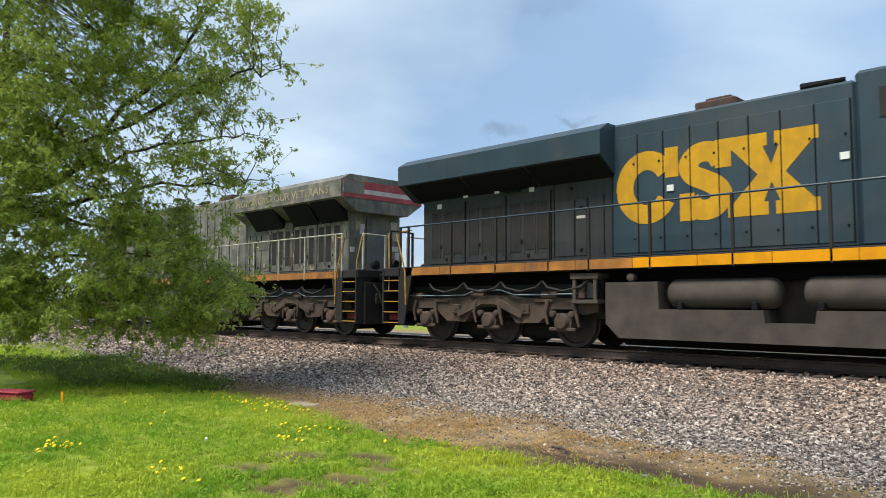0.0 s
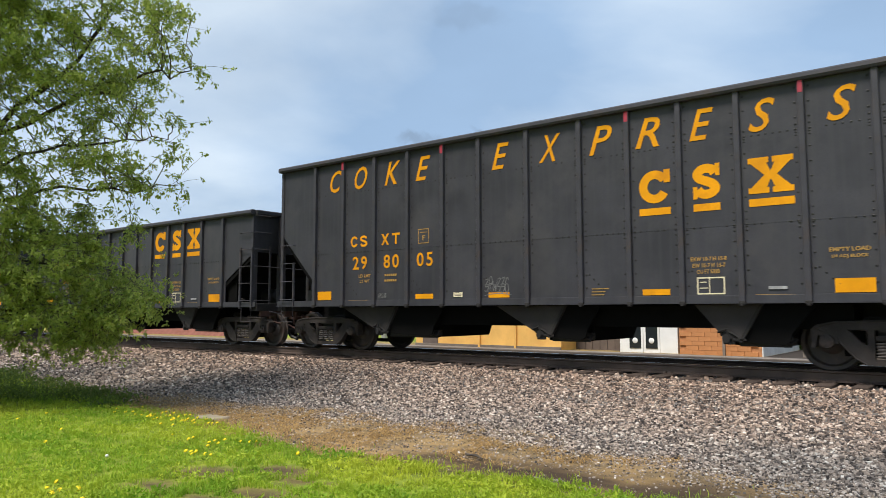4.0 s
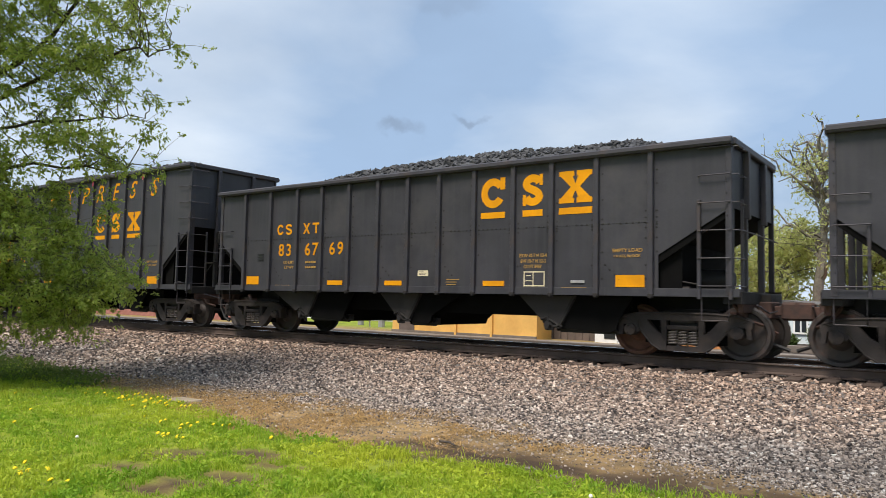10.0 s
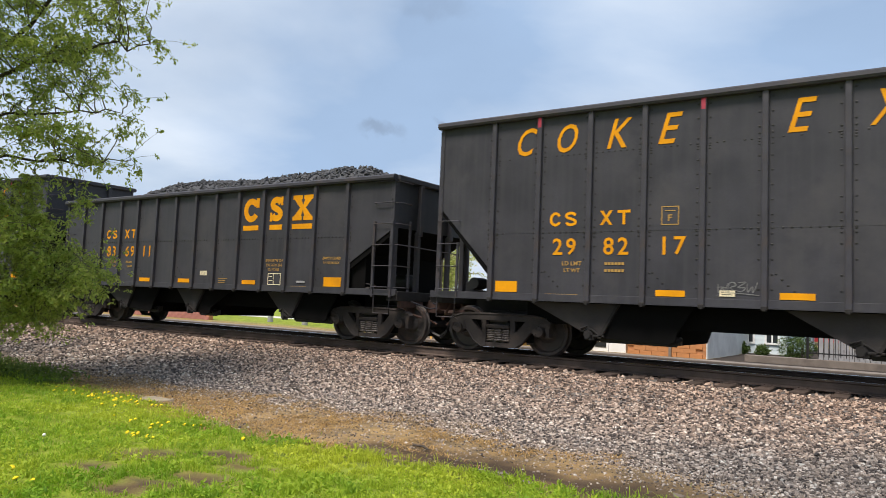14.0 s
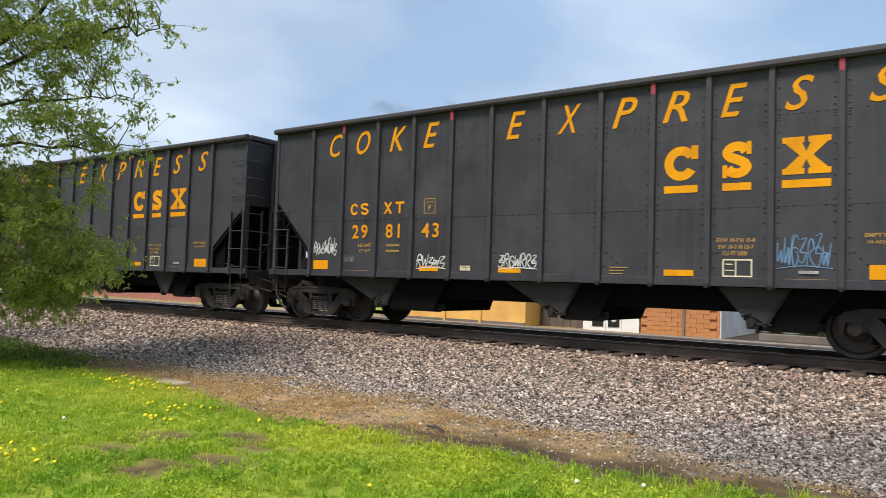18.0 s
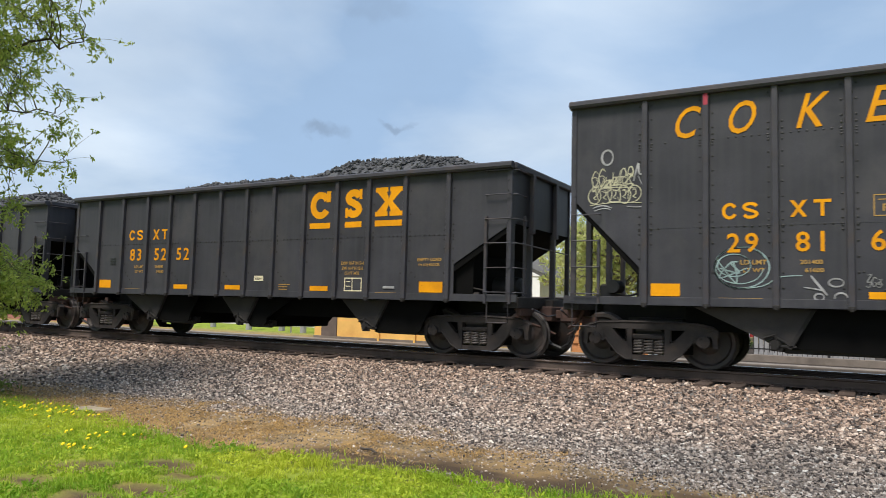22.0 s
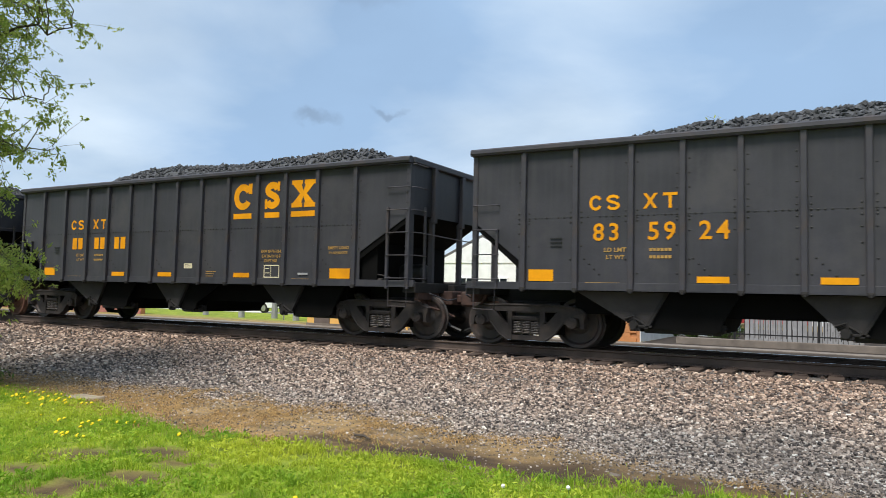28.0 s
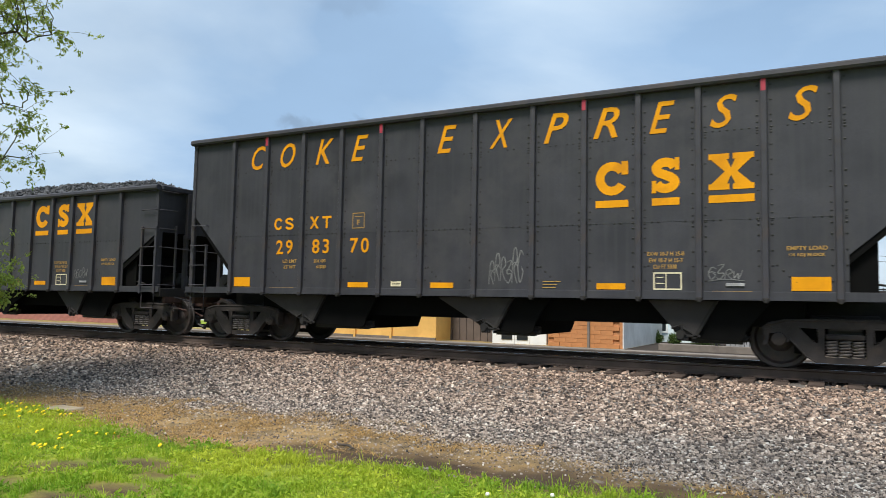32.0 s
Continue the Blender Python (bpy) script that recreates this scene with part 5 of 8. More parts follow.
# some wheelsets are bright with rust
for i, pick in ((12, (0,)), (18, (2,)), (19, (0,)), (15, (1, 3)), (7, (2,)), (24, (0, 2)), (21, (3,))):
    sets = [o for o in CARS[i][0].children_recursive if o.name.startswith("wheelset")]
    for k in pick:
        sets[k].material_slots[0].link = "OBJECT"
        sets[k].material_slots[0].material = RUSTWHEEL
for i, a, b, c, d, colour, strokes, seed in TAGS:
    spray_tag(CARS[i][0], a, b, c, d, {"white": SPRAY, "cream": SPRAY_CREAM, "faint": SPRAY_FAINT, "blue": SPRAY_BLUE, "soft": SPRAY_SOFT, "mint": SPRAY_MINT}[colour], strokes, seed)
coil_and_rings(CARS[18][0])

# ---------------------------------------------------------------- locomotives
BLUE = material("dark_blue_paint", (0.02, 0.043, 0.062), 0.5, scale=1.0, fine=30, vary=0.2, spots=(0.05, 0.055, 0.056), streak=0.4)
BLUEDIRT = material("dusty_blue_paint", (0.026, 0.029, 0.031), 0.75, scale=1.5, vary=0.4, spots=(0.05, 0.041, 0.034), streak=0.6)
NOSE = material("yellow_nose", (0.68, 0.29, 0.012), 0.6, scale=1.5, vary=0.2, spots=(0.5, 0.21, 0.02), streak=0.3, spec=0.2)
PALE = material("weathered_pale_paint", (0.15, 0.15, 0.132), 0.85, scale=2.6, fine=14, vary=0.55, spots=(0.34, 0.29, 0.21), streak=1.0)
BEIGE = material("flaked_beige_paint", (0.36, 0.3, 0.2), 0.85, scale=5, fine=20, vary=0.4, spots=(0.14, 0.11, 0.08), streak=0.7)
OLIVE = material("faded_olive_paint", (0.1, 0.105, 0.075), 0.85, scale=5, fine=20, vary=0.4, spots=(0.17, 0.15, 0.1), streak=0.7)
RUSTRUN = material("rust_run", (0.13, 0.065, 0.035), 0.9, scale=4, fine=20, vary=0.5, spots=(0.06, 0.036, 0.026), streak=0.6)
WORNYELLOW = material("worn_yellow_emblem", (0.58, 0.31, 0.02), 0.75, scale=3, fine=30, vary=0.15, spots=(0.42, 0.23, 0.03), streak=0.3, spec=0.15)
PALEGREY = material("weathered_grey_paint", (0.13, 0.13, 0.125), 0.75, scale=1.6, fine=25, vary=0.35, spots=(0.26, 0.23, 0.15), streak=0.5)
REDPAINT = material("faded_red_paint", (0.36, 0.05, 0.06), 0.7, scale=3, vary=0.3, spots=(0.3, 0.12, 0.12))
DIRTY = material("road_dirt_steel", (0.07, 0.056, 0.046), 0.9, scale=2.5, vary=0.4, spots=(0.05, 0.04, 0.034), bump=0.3)
TRUCKDIRT = material("brown_brake_dust", (0.08, 0.054, 0.039), 0.92, scale=3.5, vary=0.45, spots=(0.06, 0.046, 0.038), bump=0.3)
GRILLE = material("black_grille", (0.008, 0.008, 0.009), 0.85, scale=6, vary=0.2, spec=0.2)
DUSTGRILLE = material("dusty_grille", (0.023, 0.02, 0.019), 0.85, scale=4, vary=0.4, spots=(0.012, 0.011, 0.01))
DUSTBLUE = material("dusty_louvre", (0.05, 0.06, 0.065), 0.8, scale=4, vary=0.3)
RUSTSTRIPE = material("rusted_yellow_stripe", (0.4, 0.16, 0.025), 0.8, scale=2.0, vary=0.4, spots=(0.13, 0.055, 0.028), streak=0.6)
AWNING = material("pale_awning", (0.2, 0.25, 0.28), 0.6, scale=3, vary=0.2, spots=(0.2, 0.22, 0.23))
SURROUND = material("grey_screen_surround", (0.16, 0.18, 0.19), 0.6, scale=3, vary=0.25, spots=(0.1, 0.11, 0.115))
PLOUGH = material("scraped_plough", (0.018, 0.016, 0.016), 0.7, scale=3, vary=0.5, spots=(0.035, 0.03, 0.028), bump=0.2)
FADEDLETTER = material("faded_lettering", (0.42, 0.41, 0.33), 0.8, scale=3, vary=0.4, spots=(0.25, 0.25, 0.21))
FADEDWHITE = material("faded_white", (0.55, 0.5, 0.48), 0.8, scale=3, vary=0.2)
PANE = glass("dark_window", (0.02, 0.025, 0.028), 0.08)
PANEL = glass("windscreen", (0.16, 0.18, 0.19), 0.15)
HANDRAIL = material("yellow_handrail", (0.46, 0.25, 0.03), 0.65, scale=5, vary=0.35, spots=(0.16, 0.08, 0.035))
ENGINE_WHEELS = (0.55, 2.6, 4.65, 14.8, 16.78, 18.76)


def engine_truck(eng, xs):
    xm = xs[1]
    tr = part("truck", Shape().box(-2.7, 2.7, -0.6, 0.6, 0.5, 0.95, 0.03).box(-2.0, -0.35, -0.55, 0.55, 0.16, 0.5, 0.05).box(0.35, 2.0, -0.55, 0.55, 0.16, 0.5, 0.05), UNDER, eng, at=pose(xm, 0, 0))
    f = Shape()
    a, b = -1.22, -1.02
    w0, w2 = xs[0] - xm, xs[2] - xm
    top = [(w0 - 0.85, 0.78), (w0 - 0.86, 0.98), (w0 - 0.7, 1.06), (-0.95, 1.06), (-0.55, 1.12), (0.55, 1.12), (0.95, 1.06), (w2 + 0.7, 1.06), (w2 + 0.86, 0.98), (w2 + 0.85, 0.78)]
    low = [(w2 + 0.45, 0.7), (w2 + 0.3, 0.82), (w2 - 0.3, 0.82), (w2 - 0.45, 0.68), (w2 - 0.66, 0.52), (0.78, 0.5), (0.56, 0.74), (0.34, 0.86), (-0.34, 0.86), (-0.56, 0.74), (-0.78, 0.5), (w0 + 0.66, 0.52), (w0 + 0.45, 0.68), (w0 + 0.3, 0.82), (w0 - 0.3, 0.82), (w0 - 0.45, 0.7)]
    f.prism(top + low, 1, a, b)
    # raised arch over the middle axle, square bosses and a rim along the top
    f.prism([(-1.0, 0.74), (-0.62, 0.9), (-0.24, 1.1), (0.24, 1.1), (0.62, 0.9), (1.0, 0.74), (0.94, 0.62), (0.58, 0.76), (0.2, 0.92), (-0.2, 0.92), (-0.58, 0.76), (-0.94, 0.62)], 1, a - 0.07, a)
    for d in (-1, 1):
        f.box(*sorted((d * 0.92, d * 1.16)), a - 0.06, a, 0.7, 0.92, 0.02)
        f.box(*sorted((d * 1.0, d * 1.08)), a - 0.075, a - 0.06, 0.77, 0.85, 0.01)
        f.box(*sorted((d * 1.3, d * 1.8)), a - 0.045, a, 0.96, 1.03, 0.015)
    part("sand_pipe", Shape().tube([(w0 - 0.6, a - 0.06, 1.13), (-1.25, a - 0.06, 1.12), (-0.75, a - 0.06, 1.13), (-0.4, a - 0.06, 1.24), (0.4, a - 0.06, 1.24), (0.75, a - 0.06, 1.13), (w2 - 0.4, a - 0.06, 1.13), (w2 + 0.6, a - 0.06, 1.15)], 0.016, 5), AWNING, tr)
    part("side_frame", f, TRUCKDIRT, tr)
    for x in xs:
        d = x - xm
        j = Shape().prism([(d - 0.26, 0.74), (d - 0.2, 0.42), (d - 0.1, 0.34), (d + 0.1, 0.34), (d + 0.2, 0.42), (d + 0.26, 0.74)], 1, a - 0.04, b)
        j.lathe([(a - 0.15, 0.05), (a - 0.14, 0.14), (a - 0.1, 0.17), (a - 0.03, 0.18)], 1, (d, 0, 0.56), 14)
        j.box(d - 0.33, d + 0.33, a - 0.09, a - 0.02, 0.36, 0.44, 0.02)
        for q in (-0.24, 0.24):
            j.lathe([(a - 0.1, 0.05), (a - 0.09, 0.07), (a, 0.07)], 1, (d + q, 0, 0.72), 8)
        part("journal_box", j, TRUCKDIRT, tr)
        part("brake_hanger", Shape().tube([(d - 0.36, a - 0.05, 1.02), (d - 0.42, a - 0.08, 0.76), (d - 0.36, a - 0.07, 0.5)], [0.05, 0.04, 0.03], 6), TRUCKDIRT, tr)
        part("brake_hanger", Shape().tube([(d + 0.3, a - 0.05, 0.98), (d + 0.37, a - 0.08, 0.7), (d + 0.42, a - 0.06, 0.46)], [0.045, 0.04, 0.03], 6), TRUCKDIRT, tr)
        part("brake_cylinder", Shape().tube([(d - 0.55, a + 0.02, 1.12), (d - 0.15, a + 0.02, 1.12)], 0.085, 10), TRUCKDIRT, tr)
        w = Shape()
        for q in (-1, 1):
            w.lathe([(q * y, r) for y, r in ((0.79, 0.0), (0.80, 0.14), (0.74, 0.2), (0.74, 0.42), (0.79, 0.45), (0.79, 0.527), (0.70, 0.53), (0.685, 0.555), (0.655, 0.555), (0.655, 0.0))], 1, n=32)
        w.lathe([(-0.9, 0.09), (0.9, 0.09)], 1, n=10)
        part("wheelset", w, WHEEL, tr, at=pose(d, 0, 0.53))


def engine_stairs(eng, edge, d):
    """Step well at a corner: a panel at the edge towards the body, then five treads; d: which way the end lies."""
    st = part("stairwell", Shape().prism([(edge, 1.83), (edge + d * 0.31, 0.40), (edge + d * 0.52, 0.40), (edge + d * 0.52, 1.83)], 1, -1.5, -1.44), UNDER, eng)
    part("well_back", Shape().box(*sorted((edge + d * 0.5, edge + d * 1.15)), -1.0, -0.94, 0.35, 1.85), UNDER, st)
    part("well_side", Shape().box(*sorted((edge + d * 1.1, edge + d * 1.15)), -1.5, -1.0, 0.40, 1.83), UNDER, st)
    a, b = sorted((edge + d * 0.52, edge + d * 1.1))
    for k in range(5):
        z = 0.45 + 0.27 * k
        part("tread", Shape().box(a, b, -1.48, -1.0, z - 0.03, z), UNDER, st)
        part("tread_edge", Shape().box(a, b, -1.492, -1.48, z - 0.022, z + 0.002), HANDRAIL, st)
    part("riser", Shape().box(a, b, -1.3, -1.28, 0.5, 0.66), REDPAINT, st)


def build_engine(old):
    body, lower, nose = (PALE, PALEGREY, REDPAINT) if old else (BLUE, BLUEDIRT, NOSE)
    eng = thing("locomotive", "weathered pale diesel locomotive with red and white end" if old else "dark blue diesel locomotive with yellow nose", "locomotive", group="locomotives of the train")
    part("platform", Shape().box(-0.9, 20.3, -1.48, 1.48, 1.62, 1.85, 0.02), UNDER, eng)
    # near-black colour holds the platform's shade above the trucks
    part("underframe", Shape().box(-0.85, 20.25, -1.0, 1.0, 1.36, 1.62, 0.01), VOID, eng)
    x = -0.05
    while x < 19.2:
        rust = (old and int(x) % 3 == 1) or (not old and 12.5 < x < 15)
        part("stripe", Shape().box(x, min(x + 1.29, 19.25), -1.5, -1.48, 1.63, 1.82), RUSTSTRIPE if old or x < 5.2 else RUSTY if rust else YELLOW, eng)
        x += 1.3
    part("long_hood", Shape().box(0.14, 5.7, -1.0, 1.0, 1.85, 4.4, 0.03), lower if not old else PALE, eng)
    wing = [(-0.98, 3.55), (-1.56, 3.93), (-1.56, 4.42), (-1.25, 4.6), (1.25, 4.6), (1.56, 4.42), (1.56, 3.93), (0.98, 3.55)]
    part("radiator_wing", Shape().prism(wing, 0, -0.22, 5.8), body, eng)
    if old:
        for a, b in ((0.16, 1.4), (1.52, 2.81), (3.4, 5.08)):
            s = Shape().prism([(-0.99, 3.3), (-1.04, 3.3), (-1.5, 3.88), (-1.49, 3.92), (-1.03, 3.59)], 0, a, b)
            part("radiator_intake", s, GRILLE, eng)
    else:
        for a in (0.05, 1.98, 3.9):
            part("radiator_intake", Shape().prism([(-1.0, 3.54), (-1.54, 3.905), (-1.545, 3.895), (-1.0, 3.525)], 0, a, a + 1.86), GRILLE, eng)
    part("middle_hood", Shape().box(5.7, 10.25, -1.0, 1.0, 1.85, 4.6, 0.05), body, eng)
    part("equipment_hood", Shape().box(10.25, 16.1, -1.05, 1.05, 1.85, 4.72, 0.06), body, eng)
    part("lower_panel", Shape().box(11.7, 15.9, -1.066, -1.05, 1.86, 2.5), lower, eng)
    part("panel_line", Shape().box(11.68, 11.71, -1.062, -1.05, 1.9, 3.5), GRILLE, eng)
    for a in (12.35, 14.1):
        part("panel_line", Shape().box(a, a + 0.02, -1.07, -1.05, 2.5, 3.45), GRILLE, eng)
    for k in range(3):
        a = 0.42 + 1.28 * k
        part("hood_door", Shape().box(a, a + 1.2, -1.02, -1.0, 1.92, 3.42, 0.004), lower if not old else PALE, eng)
        for q in (0.09, 0.5, 0.86):
            part("door_grille", Shape().box(a + q, a + q + 0.26, -1.028, -1.02, 2.1 + 0.05 * (q > 0.4), 3.2), DUSTGRILLE, eng)
            for e in (q - 0.035, q + 0.265):
                part("grille_frame", Shape().box(a + e, a + e + 0.03, -1.036, -1.02, 2.06, 3.24, 0.004), lower if not old else PALE, eng)
        part("door_gap", Shape().box(a + 1.2, a + 1.225, -1.026, -1.0, 1.92, 3.42), GRILLE, eng)
        part("latch", Shape().box(a + 0.38, a + 0.44, -1.04, -1.02, 2.3, 2.38), GRILLE, eng)
        part("latch", Shape().box(a + 0.56, a + 0.63, -1.04, -1.02, 1.98, 2.05), GRILLE, eng)
    # access panels between the grilles and the engine doors
    for a, b in ((4.32, 4.78), (4.83, 5.1)):
        part("access_panel", Shape().box(a, b, -1.012, -1.0, 1.95, 3.15, 0.004), lower if not old else PALE, eng)
    for a, top in ((4.27, 3.55), (4.8, 3.15), (5.13, 3.15), (5.52, 3.2)):
        part("door_gap", Shape().box(a, a + 0.018, -1.016, -1.0, 1.95, top), GRILLE, eng)
    for x, z in ((4.98, 2.97), (4.98, 2.07), (4.74, 3.4)):
        part("latch", Shape().box(x - 0.035, x + 0.035, -1.025, -1.0, z - 0.035, z + 0.035), GRILLE, eng)
    part("label_plate", Shape().box(4.86, 5.08, -1.016, -1.012, 2.74, 2.8), FADEDWHITE, eng)
    part("label_plate", Shape().box(3.6, 3.74, -1.024, -1.0, 3.44, 3.58), FADEDWHITE, eng)
    part("grab_iron", Shape().tube([(2.95, -1.0, 3.5), (2.95, -1.07, 3.5), (3.32, -1.07, 3.5), (3.32, -1.0, 3.5)], 0.02, 6), GRILLE, eng)
    for k in range(8):
        a = 5.78 + 0.55 * k
        part("hood_door", Shape().box(a, a + 0.53, -1.02, -1.0, 1.95, 4.3, 0.006), body, eng)
        part("door_gap", Shape().box(a + 0.53, a + 0.55, -1.0295, -1.0, 1.95, 4.3), GRILLE, eng)
        part("latch", Shape().box(a + 0.44, a + 0.475, -1.035, -1.02, 2.2, 2.24), GRILLE, eng)
        part("latch", Shape().box(a + 0.44, a + 0.475, -1.035, -1.02, 3.7, 3.74), GRILLE, eng)
    for a, b, c, d in ((10.6, 11.62, 3.9, 4.38), (12.55, 13.1, 3.75, 4.5), (13.4, 13.97, 3.75, 4.5), (14.3, 14.7, 4.2, 4.45), (15.0, 15.52, 3.75, 4.5)):
        part("grille", Shape().box(a, b, -1.066, -1.05, c, d), DUSTGRILLE if a < 12 else GRILLE, eng)
        if d - c > 0.7:
            for k in range(4):
                q = a + 0.06 + 0.125 * k
                part("louvre", Shape().box(q, q + 0.035, -1.085, -1.066, c, d), DUSTGRILLE, eng)
    for a in (12.98, 14.29):
        part("vent", Shape().box(a - 0.02, a + 0.5, -1.072, -1.066, 2.14, 2.43), GRILLE, eng)
        for k in range(5):
            part("louvre", Shape().box(a, a + 0.48, -1.085, -1.072, 2.165 + 0.055 * k, 2.185 + 0.055 * k), lower, eng)
    # roof fittings
    part("exhaust_stack", Shape().box(7.4, 8.2, -0.75, 0.4, 4.6, 4.80, 0.03).box(7.55, 8.05, -0.6, 0.25, 4.80, 4.88, 0.02), RUSTY, eng)
    part("horn", Shape().tube([(9.3, -0.6, 4.72), (10.0, -0.6, 4.74)], [0.09, 0.04], 8).box(9.5, 9.6, -0.65, -0.55, 4.58, 4.72).box(9.75, 9.85, -0.65, -0.55, 4.58, 4.72), GRILLE, eng)
    part("roof_fan", Shape().lathe([(4.58, 0.8), (4.68, 0.8), (4.7, 0.7)], 2, (3.0, 0, 0), 20), DIRTY, eng)
    # cab and nose, flush along the side
    cab = Shape().prism([(15.83, 1.85), (19.13, 1.85), (19.13, 3.42), (18.95, 3.48), (18.14, 3.72), (17.93, 4.36), (17.72, 4.66), (15.83, 4.70)], 1, -1.45, 1.45)
    cab_p = part("cab", cab, body, eng)
    part("cab_roof", Shape().prism([(-1.3, 4.67), (-1.0, 4.82), (1.0, 4.82), (1.3, 4.67)], 0, 15.95, 17.72), NOSE if not old else PALE, eng)
    for a, b in ((15.99, 16.42), (16.54, 17.16), (17.26, 17.72)):
        part("window", Shape().box(a, b, -1.47, -1.45, 3.66, 4.28), PANE, cab_p)
        for q in ((a - 0.022, a, 3.64, 4.3), (b, b + 0.022, 3.64, 4.3), (a, b, 3.64, 3.66), (a, b, 4.28, 4.3)):
            part("window_frame", Shape().box(q[0], q[1], -1.485, -1.45, q[2], q[3]), FADEDWHITE, cab_p)
    part("window_frame", Shape().box(16.84, 16.87, -1.48, -1.46, 3.66, 4.28), FADEDWHITE, cab_p)
    part("armrest", Shape().box(16.5, 17.16, -1.55, -1.45, 3.6, 3.65, 0.01), GRILLE, cab_p)
    part("sunshade", Shape().prism([(-1.45, 4.45), (-1.86, 4.30), (-1.85, 4.325), (-1.45, 4.48)], 0, 16.0, 17.3), AWNING, cab_p)
    part("mirror", Shape().box(17.1, 17.24, -1.70, -1.66, 3.75, 4.22, 0.01).box(17.1, 17.12, -1.68, -1.46, 4.18, 4.2), AWNING, cab_p)
    # windscreen frame and panes lie on the sloping front
    def slope(u, y, out):
        return (18.14 - 0.21 * u + out, y, 3.72 + 0.64 * u)
    v = [slope(0.02, -1.42, 0.012), slope(0.02, 1.42, 0.012), slope(1.0, 1.42, 0.012), slope(1.0, -1.42, 0.012)]
    part("screen_surround", Shape().add(v + [(p - 0.03, q, r) for p, q, r in v], [(0, 1, 2, 3), (7, 6, 5, 4), (0, 4, 5, 1), (1, 5, 6, 2), (2, 6, 7, 3), (3, 7, 4, 0)]), SURROUND, cab_p)
    for s0 in (-1, 1):
        a, b = sorted((s0 * 0.1, s0 * 1.25))
        v = [slope(0.14, a, 0.024), slope(0.14, b, 0.024), slope(0.88, b, 0.024), slope(0.88, a, 0.024)]
        part("windscreen", Shape().add(v + [(p - 0.02, q, r) for p, q, r in v], [(0, 1, 2, 3), (7, 6, 5, 4), (0, 4, 5, 1), (1, 5, 6, 2), (2, 6, 7, 3), (3, 7, 4, 0)]), PANEL, cab_p)
        part("wiper", Shape().tube([slope(0.1, s0 * 0.5, 0.05), slope(0.75, s0 * 0.75, 0.05)], 0.012, 5), GRILLE, cab_p)
        nb = part("number_board", Shape().box(17.6, 17.93, *sorted((s0 * 0.5, s0 * 1.3)), 4.36, 4.66, 0.03), GRILLE, cab_p)
        part("board_face", Shape().box(17.93, 17.945, *sorted((s0 * 0.58, s0 * 1.22)), 4.41, 4.61), WHITE, nb)
        if not old:
            me = word("899", nb, 0, 0.46, 0, 0.15, GRILLE, 0)
            me.matrix_basis = pose(17.95, s0 * 0.9 - 0.23, 4.435, 0, 0, 90)
    part("nose_front", Shape().prism([(-1.45, 1.86), (1.45, 1.86), (1.45, 3.36), (1.2, 3.44), (-1.2, 3.44), (-1.45, 3.36)], 0, 19.13, 19.2), nose, eng, "weathered yellow nose face" if not old else "")
    part("nose_cap", Shape().prism([(18.6, 3.54), (18.95, 3.475), (19.16, 3.40), (19.2, 3.42), (18.95, 3.495), (18.6, 3.56)], 1, -1.3, 1.3), nose, eng)
    part("nose_door", Shape().box(19.2, 19.24, 0.25, 0.9, 1.9, 3.1, 0.01), nose, eng)
    part("headlight", Shape().box(19.2, 19.27, -0.1, 0.12, 2.86, 3.36, 0.02), GRILLE, eng)
    for k in (2.98, 3.22):
        part("lamp_glass", Shape().lathe([(19.27, 0.085), (19.29, 0.07)], 0, (0, 0.01, k), 12), WHITE, eng)
    part("emblem_plate", Shape().box(19.2, 19.212, -0.85, -0.25, 2.4, 2.82, 0.004), BLUE, eng, "dark blue plate on the nose")
    ring = Shape().lathe([(19.212, 0.19), (19.22, 0.19), (19.22, 0.11), (19.212, 0.11)], 0, (0, -0.55, 2.61), 20)
    part("emblem_ring", ring, nose, eng)
    part("grab_rail", Shape().tube([(19.2, -0.9, 3.15), (19.27, -0.9, 3.15), (19.27, -0.4, 3.12), (19.2, -0.4, 3.12)], 0.014, 6), GRILLE, eng)
    if not old:
        word("899", eng, 16.3, 17.28, 2.9, 3.4, HANDRAIL, -1.456, 0, 0.02)
        s = Shape().prism([(16.10, 2.74), (16.23, 2.83), (16.84, 2.835), (16.77, 2.75), (17.23, 2.79), (17.18, 2.72), (17.48, 2.725), (17.06, 2.64), (17.08, 2.70), (16.59, 2.66), (16.64, 2.74)], 1, -1.459, -1.455)
        part("streak_mark", s, NOSE, eng)
        for a in (15.93, 17.0):
            part("vent", Shape().box(a - 0.03, a + 0.83, -1.458, -1.45, 1.94, 2.56), GRILLE, eng)
            for k in range(11):
                part("louvre", Shape().box(a, a + 0.8, -1.475, -1.458, 1.965 + 0.054 * k, 1.99 + 0.054 * k), DUSTBLUE, eng)
        part("notice", Shape().box(18.06, 18.38, -1.456, -1.45, 1.99, 2.18), CREAM, eng, "small yellow notice")
        part("notice", Shape().box(18.06, 18.24, -1.456, -1.45, 2.2, 2.42), CREAM, eng, "small yellow notice")
        s = Shape()
        ring_mark(s, 18.82, 2.08, 0.34, 0.34, 0.02, -1.454)
        part("round_mark", s, CREAM, eng, "thin round stencil ring")
        part("door_sill", Shape().box(15.9, 18.0, -1.475, -1.45, 2.6, 2.625), GRILLE, eng)
        part("flag_mark", Shape().box(15.93, 16.06, -1.456, -1.45, 2.68, 2.76), RED, eng)
